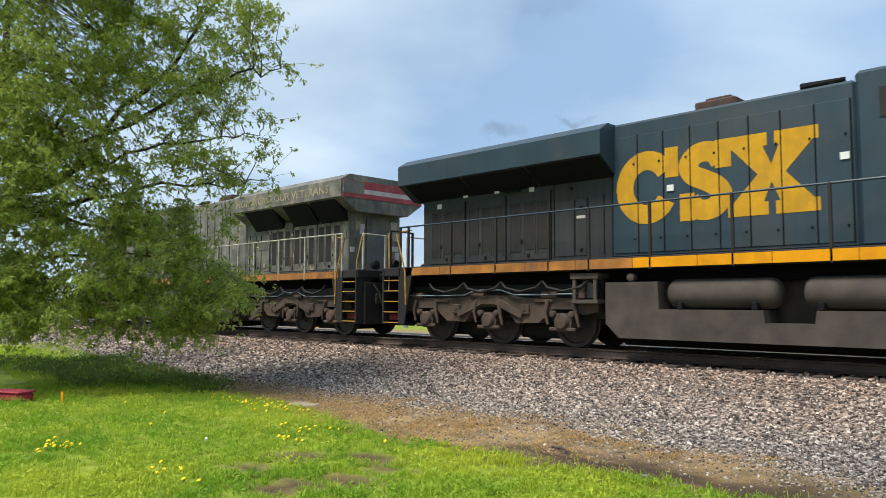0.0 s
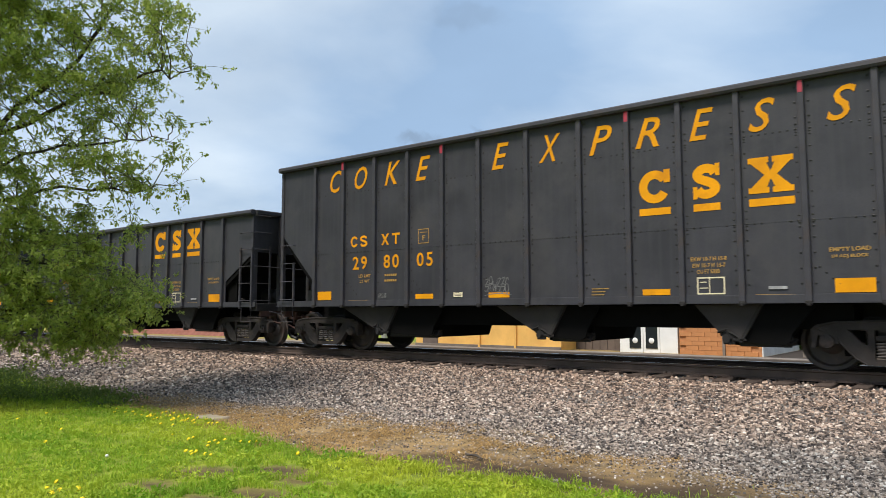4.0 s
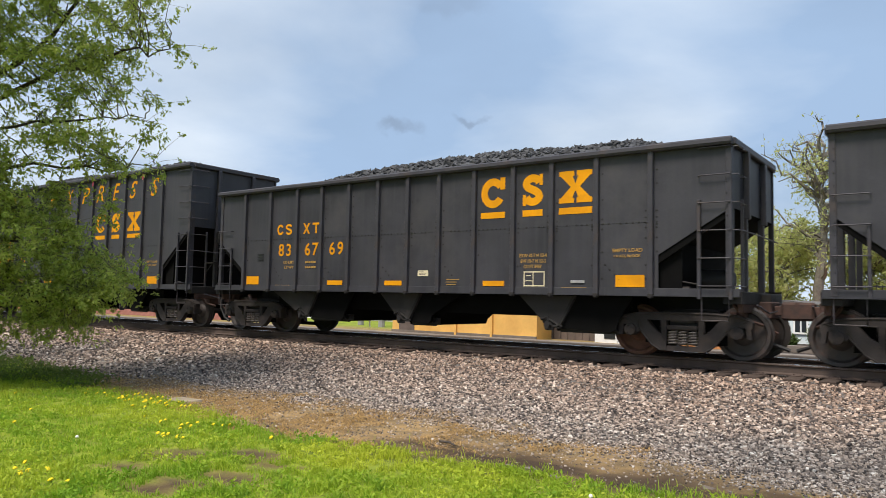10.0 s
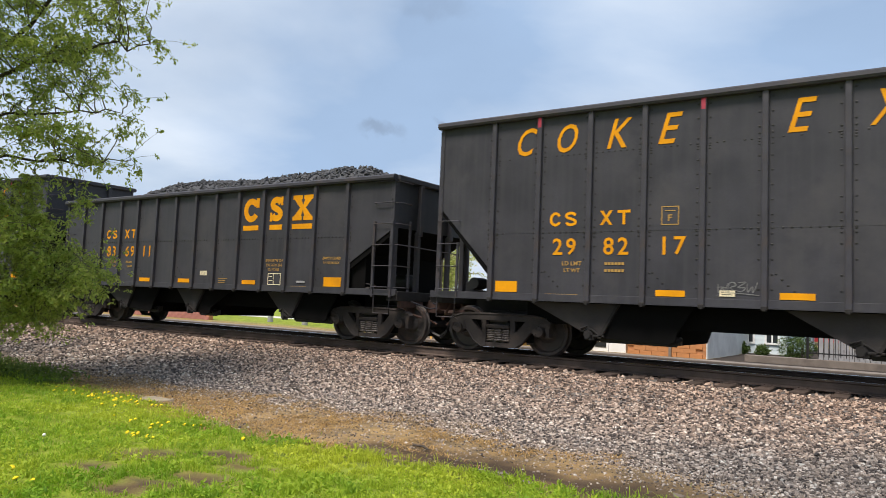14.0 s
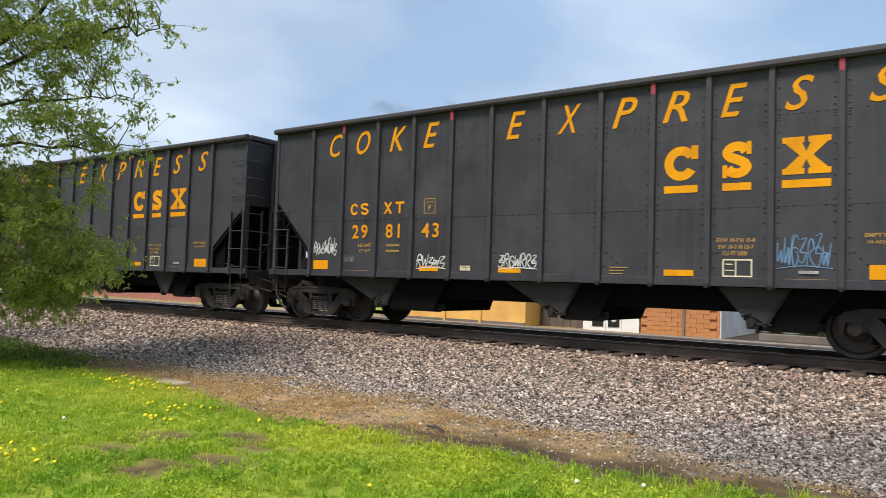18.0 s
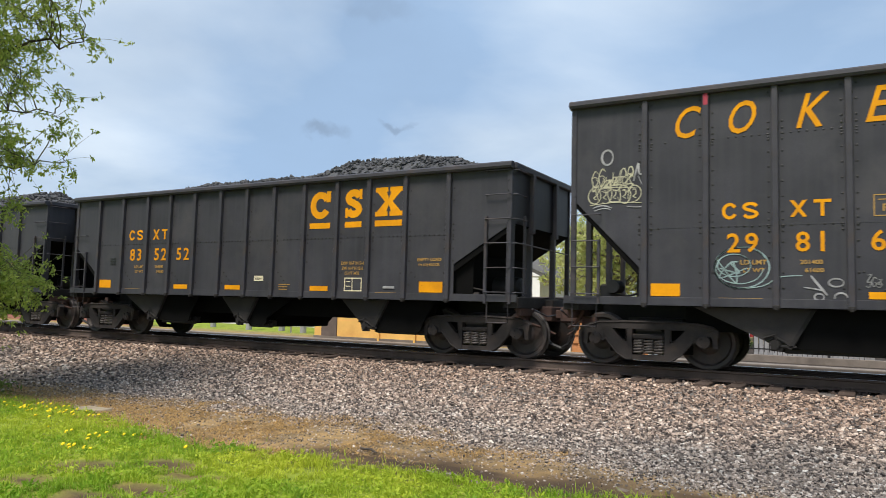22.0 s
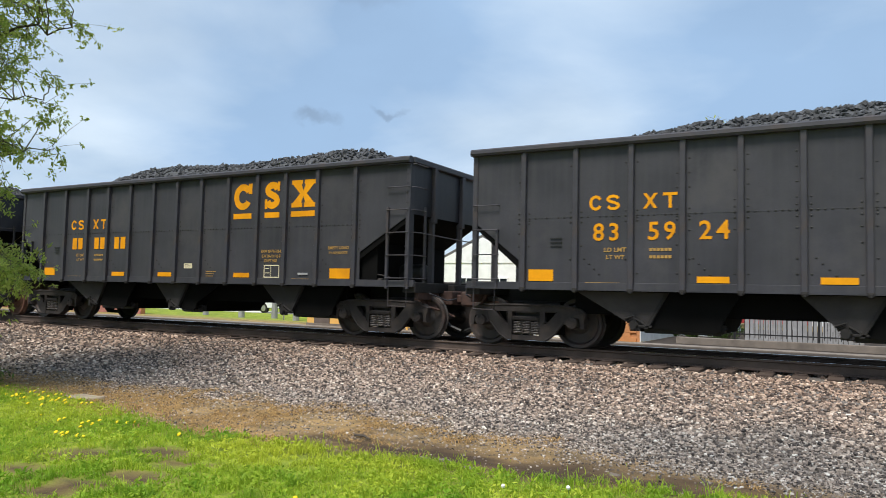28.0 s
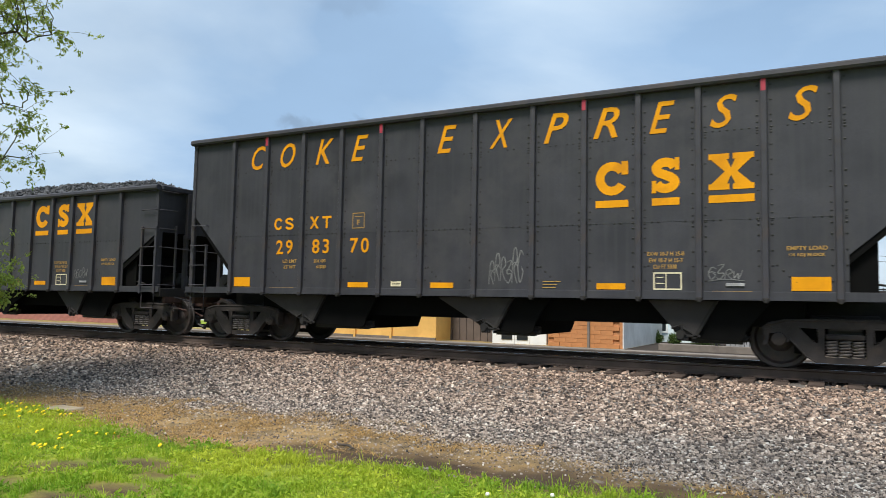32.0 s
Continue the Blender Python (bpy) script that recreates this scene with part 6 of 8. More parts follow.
        for a in (17.62, 18.42, 18.62):
            part("lift_lug", Shape().box(a, a + 0.09, -1.48, -1.45, 3.3, 3.37, 0.012), GRILLE, eng)
        part("notice", Shape().box(18.9, 19.03, -1.456, -1.45, 3.2, 3.28), WHITE, eng)
        emblem(eng, ((5.84, 7.18), (7.2, 8.2), (8.12, 9.68)), 2.5, 3.95, -1.024, WORNYELLOW, 0.38, False, "large worn yellow ring, bow and cross")
        for a, z in ((6.95, 3.1), (10.8, 3.4), (11.25, 3.1), (1.6, 3.5), (2.6, 3.5), (0.7, 3.3), (13.4, 3.6), (14.45, 3.95), (10.0, 3.3), (12.0, 3.45)):
            part("notice", Shape().box(a, a + 0.14, -1.045 if a < 10.2 else -1.075, -1.03, z, z + 0.12), WHITE, eng)
    else:
        me = word("HONORING OUR VETERANS", eng, 0.35, 5.5, 4.06, 4.3, BEIGE, 1.568, 0, 0.02, 3.0)
        me.data.transform(Matrix(((-1, 0, 0, me.dimensions.x), (0, 1, 0, 0), (0, 0, 1, 0), (0, 0, 0, 1))))
        # red and white banding on the rear end of the wings
        for a, b, m in ((3.93, 4.07, REDPAINT), (4.07, 4.2, FADEDWHITE), (4.2, 4.42, REDPAINT)):
            part("end_band", Shape().prism([(-1.5, a), (1.5, a), (1.5, b), (-1.5, b)], 0, -0.24, -0.22), m, eng)
        part("end_star_field", Shape().box(-0.25, -0.24, -1.5, -0.75, 4.05, 4.4), PALEGREY, eng)
        part("end_lamp", Shape().lathe([(-0.12, 0.09), (0.25, 0.1)], 0, (0, -0.12, 3.75), 12).lathe([(-0.12, 0.09), (0.25, 0.1)], 0, (0, 0.12, 3.75), 12), WHITE, eng)
        rnd = random.Random(8)
        for _ in range(60):
            a, z = rnd.uniform(0.2, 5.4), rnd.uniform(1.9, 3.4)
            w, h = rnd.choice((0.12, 0.2, 0.32)), rnd.choice((0.1, 0.16, 0.24))
            part("paint_block", Shape().box(a, min(a + w, 5.6), -1.0225 - 0.0004 * _ / 34, -1.0, z, z + h), rnd.choice((BEIGE, BEIGE, PALEGREY, OLIVE, OLIVE, RUSTRUN)), eng)
        # blocky patches on the wing, and rust that has run down from the seams
        for k in range(26):
            a, z = rnd.uniform(-0.1, 5.3), rnd.uniform(3.94, 4.28)
            part("paint_block", Shape().box(a, a + rnd.choice((0.14, 0.22, 0.36)), 1.56, 1.5615 + 0.0003 * k / 26, z, min(z + rnd.choice((0.07, 0.12)), 4.41)), rnd.choice((BEIGE, OLIVE, PALEGREY)), eng)
        for k in range(20):
            a = 0.3 + 0.27 * k + rnd.uniform(-0.05, 0.05)
            part("rust_run", Shape().prism([(a, 1.86), (a + rnd.uniform(0.05, 0.12), 1.86), (a + 0.06, rnd.uniform(2.1, 3.0)), (a + 0.03, rnd.uniform(2.1, 2.9))], 1, 1.0, 1.0235), RUSTRUN, eng)
        for k in range(16):
            y, z = rnd.uniform(-0.95, 0.8), rnd.uniform(1.9, 3.4)
            part("paint_block", Shape().box(0.128 - 0.0004 * k, 0.14, y, y + rnd.choice((0.15, 0.25)), z, z + rnd.choice((0.15, 0.25))), rnd.choice((FADEDWHITE, BEIGE, FADEDLETTER)), eng)
        part("end_door", Shape().box(0.1, 0.14, -0.35, 0.35, 1.9, 3.5, 0.01), PALEGREY, eng)
    # hand rails along the walkway
    tint = DUSTGRILLE if not old else FADEDLETTER
    rail = Shape().tube([(-0.2, -1.46, 2.87), (6.2, -1.46, 2.87), (11.2, -1.46, 2.87), (11.65, -1.2, 3.5), (11.9, -1.14, 3.55), (15.8, -1.12, 3.56)], 0.022, 6)
    part("handrail", rail, BLUE if not old else FADEDLETTER, eng)
    for x in (-0.2, 0.1, 1.6, 3.0, 4.46, 5.46, 6.81, 8.38, 9.95, 11.1):
        part("stanchion", Shape().box(x - 0.025, x + 0.025, -1.5, -1.44, 1.6, 2.88, 0.006), tint, eng)
    for x in (-0.85, 20.25):
        for y in (-1.25, -0.45, 0.4, 1.25):
            part("end_post", Shape().box(x - 0.03, x + 0.03, y - 0.03, y + 0.03, 1.85, 2.85, 0.008), NOSE if x > 0 else tint, eng)
        part("end_rail", Shape().tube([(x, -1.25, 2.85), (x, -0.45, 2.83)], 0.022, 6), tint, eng)
        part("end_rail", Shape().tube([(x, 0.4, 2.85), (x, 1.25, 2.85)], 0.022, 6), tint, eng)
    engine_stairs(eng, 19.15, 1)
    engine_stairs(eng, 0.28, -1)
    for e, d in ((19.15, 1), (0.28, -1)):
        part("grab_rail", Shape().tube([(e + d * 0.22, -1.52, 0.9), (e + d * 0.26, -1.52, 1.75), (e + d * 0.6, -1.5, 2.7), (e + d * 0.5, -1.45, 2.76), (e + d * 0.12, -1.43, 2.78)], 0.02, 6), HANDRAIL, eng)
        part("grab_rail", Shape().tube([(e + d * 1.0, -1.4, 1.25), (e + d * 1.02, -1.38, 2.1), (e + d * 1.13, -1.3, 2.76), (e + d * 1.13, -1.25, 2.8)], 0.02, 6), HANDRAIL, eng)
    # fuel tank, air tanks, plough, couplers
    s = Shape().prism([(5.81, 1.36), (6.93, 1.36), (6.95, 0.84), (8.85, 0.84), (8.88, 0.62), (9.66, 0.62), (9.69, 0.84), (11.5, 0.84), (11.52, 1.34), (13.4, 1.34), (13.5, 0.36), (13.1, 0.28), (6.1, 0.28), (5.81, 0.55)], 1, -1.45, -0.75)
    s.box(5.85, 13.35, -0.75, 1.45, 0.3, 1.38)
    part("fuel_tank", s, DIRTY, eng)
    # tank underside, blackened for the shade beneath it
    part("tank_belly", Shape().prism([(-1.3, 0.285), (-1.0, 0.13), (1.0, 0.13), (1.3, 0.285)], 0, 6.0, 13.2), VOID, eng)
    for a in (7.05, 9.45):
        part("air_tank", Shape().lathe([(a, 0.1), (a + 0.04, 0.21), (a + 0.1, 0.26), (a + 0.2, 0.275), (a + 1.85, 0.275), (a + 1.95, 0.25), (a + 2.0, 0.2), (a + 2.03, 0.08)], 0, (0, -1.16, 1.13), 22), DIRTY, eng)
        for q in (a + 0.25, a + 1.6):
            part("bracket", Shape().box(q, q + 0.1, -1.44, -1.2, 0.84, 0.98, 0.015), GRILLE, eng)
    box = part("filter_box", Shape().box(4.95, 5.62, -1.42, -1.0, 1.44, 1.56, 0.01).box(5.0, 5.07, -1.4, -1.34, 0.98, 1.44).box(5.5, 5.57, -1.4, -1.34, 0.98, 1.44).box(4.97, 5.6, -1.41, -1.05, 0.94, 1.02, 0.01).box(5.05, 5.52, -1.1, -1.05, 1.02, 1.44), DIRTY, eng)
    part("filter_can", Shape().lathe([(1.04, 0.1), (1.06, 0.13), (1.36, 0.13), (1.4, 0.06)], 2, (5.4, -1.25, 0), 12), DARKPART, box)
    part("filter_can", Shape().lathe([(1.04, 0.06), (1.06, 0.09), (1.3, 0.09), (1.34, 0.05)], 2, (5.16, -1.27, 0), 12), RUSTY, box)
    part("filler_cap", Shape().lathe([(-1.44, 0.04), (-1.42, 0.08), (-1.3, 0.08)], 1, (6.35, 0, 1.45), 12), DIRTY, eng)
    part("pipe", Shape().tube([(13.55, -1.4, 1.4), (13.55, -1.42, 0.6), (13.4, -1.42, 0.36)], 0.03, 6).tube([(13.6, -1.35, 1.3), (14.0, -1.35, 1.3), (14.3, -1.3, 1.2), (15.2, -1.3, 1.25), (18.5, -1.3, 1.22)], 0.025, 6), DIRTY, eng)
    for k in range(4):
        a = 0.75 + 1.15 * k
        part("cable", Shape().tube([(a, -1.35, 1.42), (a + 0.15, -1.38, 1.28), (a + 0.55, -1.38, 1.2), (a + 1.0, -1.38, 1.28), (a + 1.15, -1.35, 1.42)], 0.03, 6), DUSTGRILLE, eng)
    # dark boxes added over the trucks to close the see-through gaps
    part("underframe_gear", Shape().box(13.6, 19.2, -0.95, 0.95, 0.62, 1.42, 0.02), DARKPART, eng)
    part("underframe_gear", Shape().box(-0.3, 5.8, -0.95, 0.95, 0.62, 1.42, 0.02), DARKPART, eng)
    for x, d in ((20.28, 1), (-0.87, -1)):
        # curved plough blade in three bent strips
        prof = [(0.04, 1.18), (0.1, 0.95), (0.2, 0.65), (0.36, 0.36), (0.55, 0.14), (0.42, 0.12), (0.2, 0.34), (0.04, 0.65), (-0.04, 0.95), (-0.06, 1.18)]
        if d > 0:
            part("plough", Shape().prism([(x + d * p, q) for p, q in prof], 1, -1.25, 1.25), PLOUGH, eng)
            part("pilot", Shape().box(x - 0.1, x + 0.02, -1.25, 1.25, 0.6, 1.5, 0.02).box(x + 0.02, x + 0.2, -1.1, -0.7, 1.1, 1.35, 0.03), UNDER, eng)
        else:
            part("pilot", Shape().box(*sorted((x, x + d * 0.06)), -1.25, 1.25, 0.35, 1.5, 0.02).box(*sorted((x + d * 0.06, x + d * 0.14)), -0.9, -0.5, 0.9, 1.2, 0.03), UNDER, eng)
        part("anticlimber", Shape().box(*sorted((x, x + d * 0.22)), -0.7, 0.7, 1.55, 1.75, 0.03), UNDER, eng)
        for y in (-0.95, 0.95):
            part("ditch_lamp", Shape().lathe([(x + d * 0.05, 0.1), (x + d * 0.2, 0.13), (x + d * 0.22, 0.1)], 0, (0, y, 1.98), 12), GRILLE, eng)
        c = Shape().box(*sorted((x, x + d * 1.05)), -0.12, 0.12, 0.72, 0.98, 0.02).box(*sorted((x + d * 0.92, x + d * (1.24 if d > 0 else 0.94))), -0.17, 0.17, 0.68, 1.02, 0.04)
        cp = part("coupler", c, RUSTY, eng)
        for y in (-0.95, -0.7, -0.5, 0.5):
            part("air_hose", Shape().tube([(x + d * 0.1, y, 1.45), (x + d * 0.32, y, 1.2), (x + d * 0.42, y + 0.1, 0.75), (x + d * 0.5, y + 0.18, 0.45), (x + d * 0.6, y + 0.25, 0.5)], 0.028, 6), DUSTGRILLE, cp)
    engine_truck(eng, ENGINE_WHEELS[:3])
    engine_truck(eng, ENGINE_WHEELS[3:])
    return eng


def make_engines():
    blue = build_engine(False)
    pale = build_engine(True)
    for me in {o.data for o in pale.children_recursive}:
        me.transform(Matrix.Diagonal((1, -1, 1, 1)))
        me.flip_normals()
    CARS.append((blue, -13.62 + travelled(0), "engine"))
    CARS.append((pale, -16.45 + travelled(0), "turned engine"))


make_engines()

# ---------------------------------------------------------------- leaves, trees and grass
def leaf_material(name, base, warm, glow=0.4, patchy=0.0):
    m = bpy.data.materials.new(name)
    m.use_nodes = True
    nt = m.node_tree
    n, link = nt.nodes.new, nt.links.new
    bs = nt.nodes["Principled BSDF"]
    bs.inputs["Roughness"].default_value = 0.6
    bs.inputs["Specular IOR Level"].default_value = 0.25
    geo = n("ShaderNodeNewGeometry")
    mix = n("ShaderNodeMix"); mix.data_type = "RGBA"
    mix.inputs[6].default_value, mix.inputs[7].default_value = (*base, 1), (*warm, 1)
    link(geo.outputs["Random Per Island"], mix.inputs[0])
    colour = mix.outputs[2]
    if patchy:
        co = n("ShaderNodeTexCoord")
        ns = n("ShaderNodeTexNoise"); ns.inputs["Scale"].default_value = patchy; ns.inputs["Detail"].default_value = 4
        link(co.outputs["Object"], ns.inputs["Vector"])
        mr = n("ShaderNodeMapRange"); mr.inputs[1].default_value, mr.inputs[2].default_value = 0.38, 0.66
        link(ns.outputs["Fac"], mr.inputs[0])
        m2 = n("ShaderNodeMix"); m2.data_type = "RGBA"
        link(mr.outputs[0], m2.inputs[0]); link(colour, m2.inputs[6])
        m2.inputs[7].default_value = (base[0] * 0.75, base[1] * 0.86, base[2] * 0.8, 1)
        colour = m2.outputs[2]
        nf = n("ShaderNodeTexNoise"); nf.inputs["Scale"].default_value = patchy * 5; nf.inputs["Detail"].default_value = 3
        link(co.outputs["Object"], nf.inputs["Vector"])
        mf = n("ShaderNodeMapRange"); mf.inputs[1].default_value, mf.inputs[2].default_value, mf.inputs[4].default_value = 0.5, 0.68, 0.6
        link(nf.outputs["Fac"], mf.inputs[0])
        m4 = n("ShaderNodeMix"); m4.data_type = "RGBA"
        link(mf.outputs[0], m4.inputs[0]); link(colour, m4.inputs[6])
        m4.inputs[7].default_value = (base[0] * 0.5, base[1] * 0.66, base[2] * 1.2, 1)
        colour = m4.outputs[2]
        ny = n("ShaderNodeTexNoise"); ny.inputs["Scale"].default_value = patchy * 0.42; ny.inputs["Detail"].default_value = 3
        off = n("ShaderNodeVectorMath"); off.operation = "ADD"; off.inputs[1].default_value = (4.2, 9.1, 0.0)
        link(co.outputs["Object"], off.inputs[0]); link(off.outputs[0], ny.inputs["Vector"])
        my = n("ShaderNodeMapRange"); my.inputs[1].default_value, my.inputs[2].default_value, my.inputs[4].default_value = 0.46, 0.66, 0.5
        link(ny.outputs["Fac"], my.inputs[0])
        m3 = n("ShaderNodeMix"); m3.data_type = "RGBA"
        link(my.outputs[0], m3.inputs[0]); link(colour, m3.inputs[6])
        m3.inputs[7].default_value = (warm[0] * 1.25, warm[1] * 1.1, warm[2], 1)
        colour = m3.outputs[2]
    link(colour, bs.inputs["Base Color"])
    tr = n("ShaderNodeBsdfTranslucent")
    link(colour, tr.inputs["Color"])
    ms = n("ShaderNodeMixShader"); ms.inputs[0].default_value = glow
    link(bs.outputs[0], ms.inputs[1]); link(tr.outputs[0], ms.inputs[2])
    link(ms.outputs[0], nt.nodes["Material Output"].inputs[0])
    return m


TWIG = material("green_twig", (0.13, 0.12, 0.06), 0.85, scale=8, vary=0.3)
BARK = material("bark", (0.075, 0.06, 0.048), 0.9, scale=8, fine=50, vary=0.35, bump=0.6)
PALEBARK = material("pale_bark", (0.2, 0.18, 0.145), 0.9, scale=6, fine=40, vary=0.3, bump=0.5)
MAPLE = leaf_material("maple_leaf", (0.27, 0.37, 0.07), (0.53, 0.58, 0.15), 0.6)
SPRING = leaf_material("young_leaf", (0.44, 0.5, 0.15), (0.64, 0.64, 0.3), 0.6)
# leaf green with the shade under the boughs mixed in
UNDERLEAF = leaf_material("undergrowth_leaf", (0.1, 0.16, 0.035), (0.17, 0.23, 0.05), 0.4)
BUSHLEAF = leaf_material("bush_leaf", (0.05, 0.09, 0.02), (0.09, 0.14, 0.03), 0.3)
GRASS = leaf_material("grass_blade", (0.27, 0.43, 0.03), (0.55, 0.61, 0.07), 0.45, 1.1)
DRY = leaf_material("dry_blade", (0.58, 0.37, 0.14), (0.16, 0.1, 0.045), 0.2)


def leaves_mesh(name, at, size, rng, droop=0.5, fold=0.25, lobes=True):
    """Leaves at the given places: a kite each, or three kites for a lobed leaf."""
    at = np.asarray(at, float)
    n = len(at)
    s = size * rng.uniform(0.6, 1.25, n)[:, None]
    d = rng.normal(size=(n, 3)); d[:, 2] -= droop
    d /= np.linalg.norm(d, axis=1)[:, None]
    u = rng.normal(size=(n, 3)); u[:, 2] += 0.6
    side = np.cross(d, u); side /= np.linalg.norm(side, axis=1)[:, None] + 1e-9
    up = np.cross(side, d)
    vs, fs, k = [], [], 0
    fan = ((0, 1.0), (0.85, 0.72), (-0.85, 0.72)) if lobes else ((0, 1.0),)
    for a, l in fan:
        e = d * math.cos(a) + side * math.sin(a)
        w = -d * math.sin(a) + side * math.cos(a)
        p0, p2 = at, at + e * s * l
        p1 = at + e * s * l * 0.5 + w * s * 0.2 + up * s * 0.2 * fold
        p3 = at + e * s * l * 0.5 - w * s * 0.2 + up * s * 0.2 * fold
        vs.append(np.stack([p0, p1, p2, p3], 1).reshape(-1, 3))
        fs.append(np.arange(4 * n).reshape(n, 4) + k)
        k += 4 * n
    return fast_mesh(name, np.concatenate(vs), np.concatenate(fs))


def limb(start, end, rise, rng, n=8, wobble=0.12):
    """A bent path from start to end that first climbs and then leans out."""
    start, end = np.array(start, float), np.array(end, float)
    mid = start * 0.5 + end * 0.5 + np.array([0, 0, rise])
    out = []
    for i in range(n + 1):
        t = i / n
        p = (1 - t) ** 2 * start + 2 * t * (1 - t) * mid + t * t * end
        if 0 < i < n:
            p = p + rng.normal(0, wobble, 3) * (0.3 + t)
        out.append(p)
    return out


def seen_edge(up):
    """Rim of the maple's crown on the side of the track: the turn from +y, in degrees, for an elevation."""
    ups = (-7, -5, -4.2, -3.2, -2, -0.1, 0.9, 2.2, 3.6, 5.2, 6.2, 7.2, 8.0, 8.8, 10, 12.2, 13.2, 14.8, 16.5, 17.6, 19, 21.5, 25, 30, 38)
    trn = (-80, -72, -66.2, -63, -61.0, -59.3, -58.9, -61.0, -60.4, -60.2, -60.8, -62.0, -60.0, -57.2, -59, -57.2, -57.6, -58.0, -57.4, -56.2, -57.2, -57.0, -57.2, -58, -64)
    return float(np.interp(up, ups, trn)) - float(np.interp(up, (-1.5, 1.2, 2.5, 5), (0.9, 0.1, 1.2, 2.9)))


def place(turn, up, far):
    a, b = radians(turn), radians(up)
    return EYE + far * Vector((math.sin(a) * math.cos(b), math.cos(a) * math.cos(b), math.sin(b)))


def make_maple():
    rng = np.random.default_rng(11)
    foot = Vector((-18.6, 3.7, -0.65))
    tree = thing("maple_tree", "young-leaved maple tree with low drooping branches by the lawn", "tree")
    trunk = Shape()
    fork = foot + Vector((0.25, 0.1, 2.2))
    trunk.tube([foot + Vector((0, 0, -0.3)), foot + Vector((0.02, 0, 0.15)), foot + Vector((0.1, 0.05, 1.0)), fork], [0.36, 0.27, 0.22, 0.2], 12)
    crown_top = foot + Vector((0.9, 0.6, 8.6))
    trunk.tube([fork, fork + Vector((0.35, 0.25, 2.2)), fork + Vector((0.4, 0.6, 4.3)), crown_top], [0.2, 0.15, 0.1, 0.03], 9)
    part("trunk", trunk, BARK, tree)
    # the main boughs: turn, elevation and distance of their bends
    wood = [foot.lerp(crown_top, k / 12) for k in range(2, 13)]
    for bends, r in ((((-72.5, 8.5, 16.2), (-69.2, 13, 15.8), (-65.5, 17.5, 15.5), (-62, 22, 15.3), (-59.5, 26, 15.2)), 0.075), (((-72, 9, 16.0), (-67, 11, 15.2), (-62.5, 12.2, 14.8), (-59, 12.6, 14.5)), 0.045),
                     (((-73, 12, 16.3), (-70, 18, 16.0), (-67, 24, 15.8), (-64, 31, 15.6)), 0.05), (((-74, 3, 16.4), (-67, 3.6, 15.6), (-62.2, 3.0, 15.0)), 0.045), (((-75, -0.5, 16.2), (-68, 0.2, 15.4), (-62, -0.3, 14.8)), 0.06),
                     (((-72, 7, 15.6), (-66, 8.5, 14.8), (-60, 9.0, 14.4)), 0.06), (((-70.5, 11.5, 15.9), (-66, 14.5, 15.2), (-60.5, 17, 14.9), (-57.5, 17.7, 14.8)), 0.06), (((-75, 6, 16.4), (-70, 5.2, 15.6), (-65.5, 5.5, 15.0)), 0.06)):
        start = min(wood[:8], key=lambda w: (w - place(*bends[0])).length + 0.4 * abs(w.z - place(*bends[0]).z + 0.6))
        pts = [start] + [place(*q) for q in bends]
        path = []
        for p, q in zip(pts, pts[1:]):
            for k in range(4):
                path.append(p.lerp(q, k / 4) + Vector(rng.normal(0, 0.06, 3)))
        path.append(pts[-1])
        n = len(path) - 1
        part("bough", Shape().tube(path, [r * (1 - 0.85 * k / n) for k in range(n + 1)], 7), BARK, tree)
        wood += path[2:]
    tips = []
    def fill(n, lo, hi, inner, near, far):
        k = 0
        while k < n:
            up = rng.uniform(lo, hi)
            turn = seen_edge(up) + 0.1 - (abs(rng.normal(0, 1)) * 2.5 if rng.random() < 0.12 else rng.uniform(0, 1) * inner)
            if turn < -92:
                continue
            tips.append(place(turn, up, rng.uniform(near, far)))
            k += 1
    fill(130, -2.9, 6.2, 19, 13.4, 16.8)
    fill(84, 7.4, 18, 19, 12.8, 16.6)
    fill(92, 15, 31, 19, 12.8, 16.8)
    # the fuller part of the crown round the trunk
    for _ in range(150):
        up = rng.uniform(8, 31)
        tips.append(place(rng.uniform(-86, -65.5), up, rng.uniform(14.0, 17.5)))
    for _ in range(46):
        tips.append(place(rng.uniform(-82, -63.5), rng.uniform(-2.4, 7), rng.uniform(12.8, 16.5)))
    # unseen tips about the trunk and beside it, added to shade the ground below
    k = 0
    while k < 110:
        p = Vector((rng.uniform(-24, -16), rng.uniform(-0.5, 5.5), rng.uniform(2.6, 8.0)))
        if math.degrees(math.atan2(p.x, p.y)) < -78.5:
            tips.append(p)
            k += 1
    # long shoots that stand out beyond the rim
    for turn, up, far in ((-56.5, 17.6, 14.8), (-58.2, 12.3, 14.5), (-57.4, 8.85, 14.2), (-58.6, 14.1, 14.6), (-58.4, 21.5, 15.2), (-58.8, 0.8, 14.4), (-59.3, 0.1, 14.4), (-59.8, 1.3, 14.3), (-61.5, 5.4, 14.8), (-64.1, -3.0, 14.4), (-67, -3.6, 14.6), (-58.2, 18.4, 15.0)):
        tips.append(place(turn, up, far))
    # unseen high boughs out over the lawn, added only to shade it
    for _ in range(40):
        tips.append(place(rng.uniform(-86, -63), rng.uniform(26.5, 34), rng.uniform(12.5, 16.5)))
    # the side that is turned away
    for _ in range(46):
        a, r = rng.uniform(0.6, 5.0), rng.uniform(2, 5)
        tips.append(Vector((foot.x - 1.5 - r * abs(math.cos(a)), foot.y - 0.5 + 0.6 * r * math.sin(a), rng.uniform(0.8, 8.0))))
    leaf_at = []
    twig = Shape()
    rest = Shape()
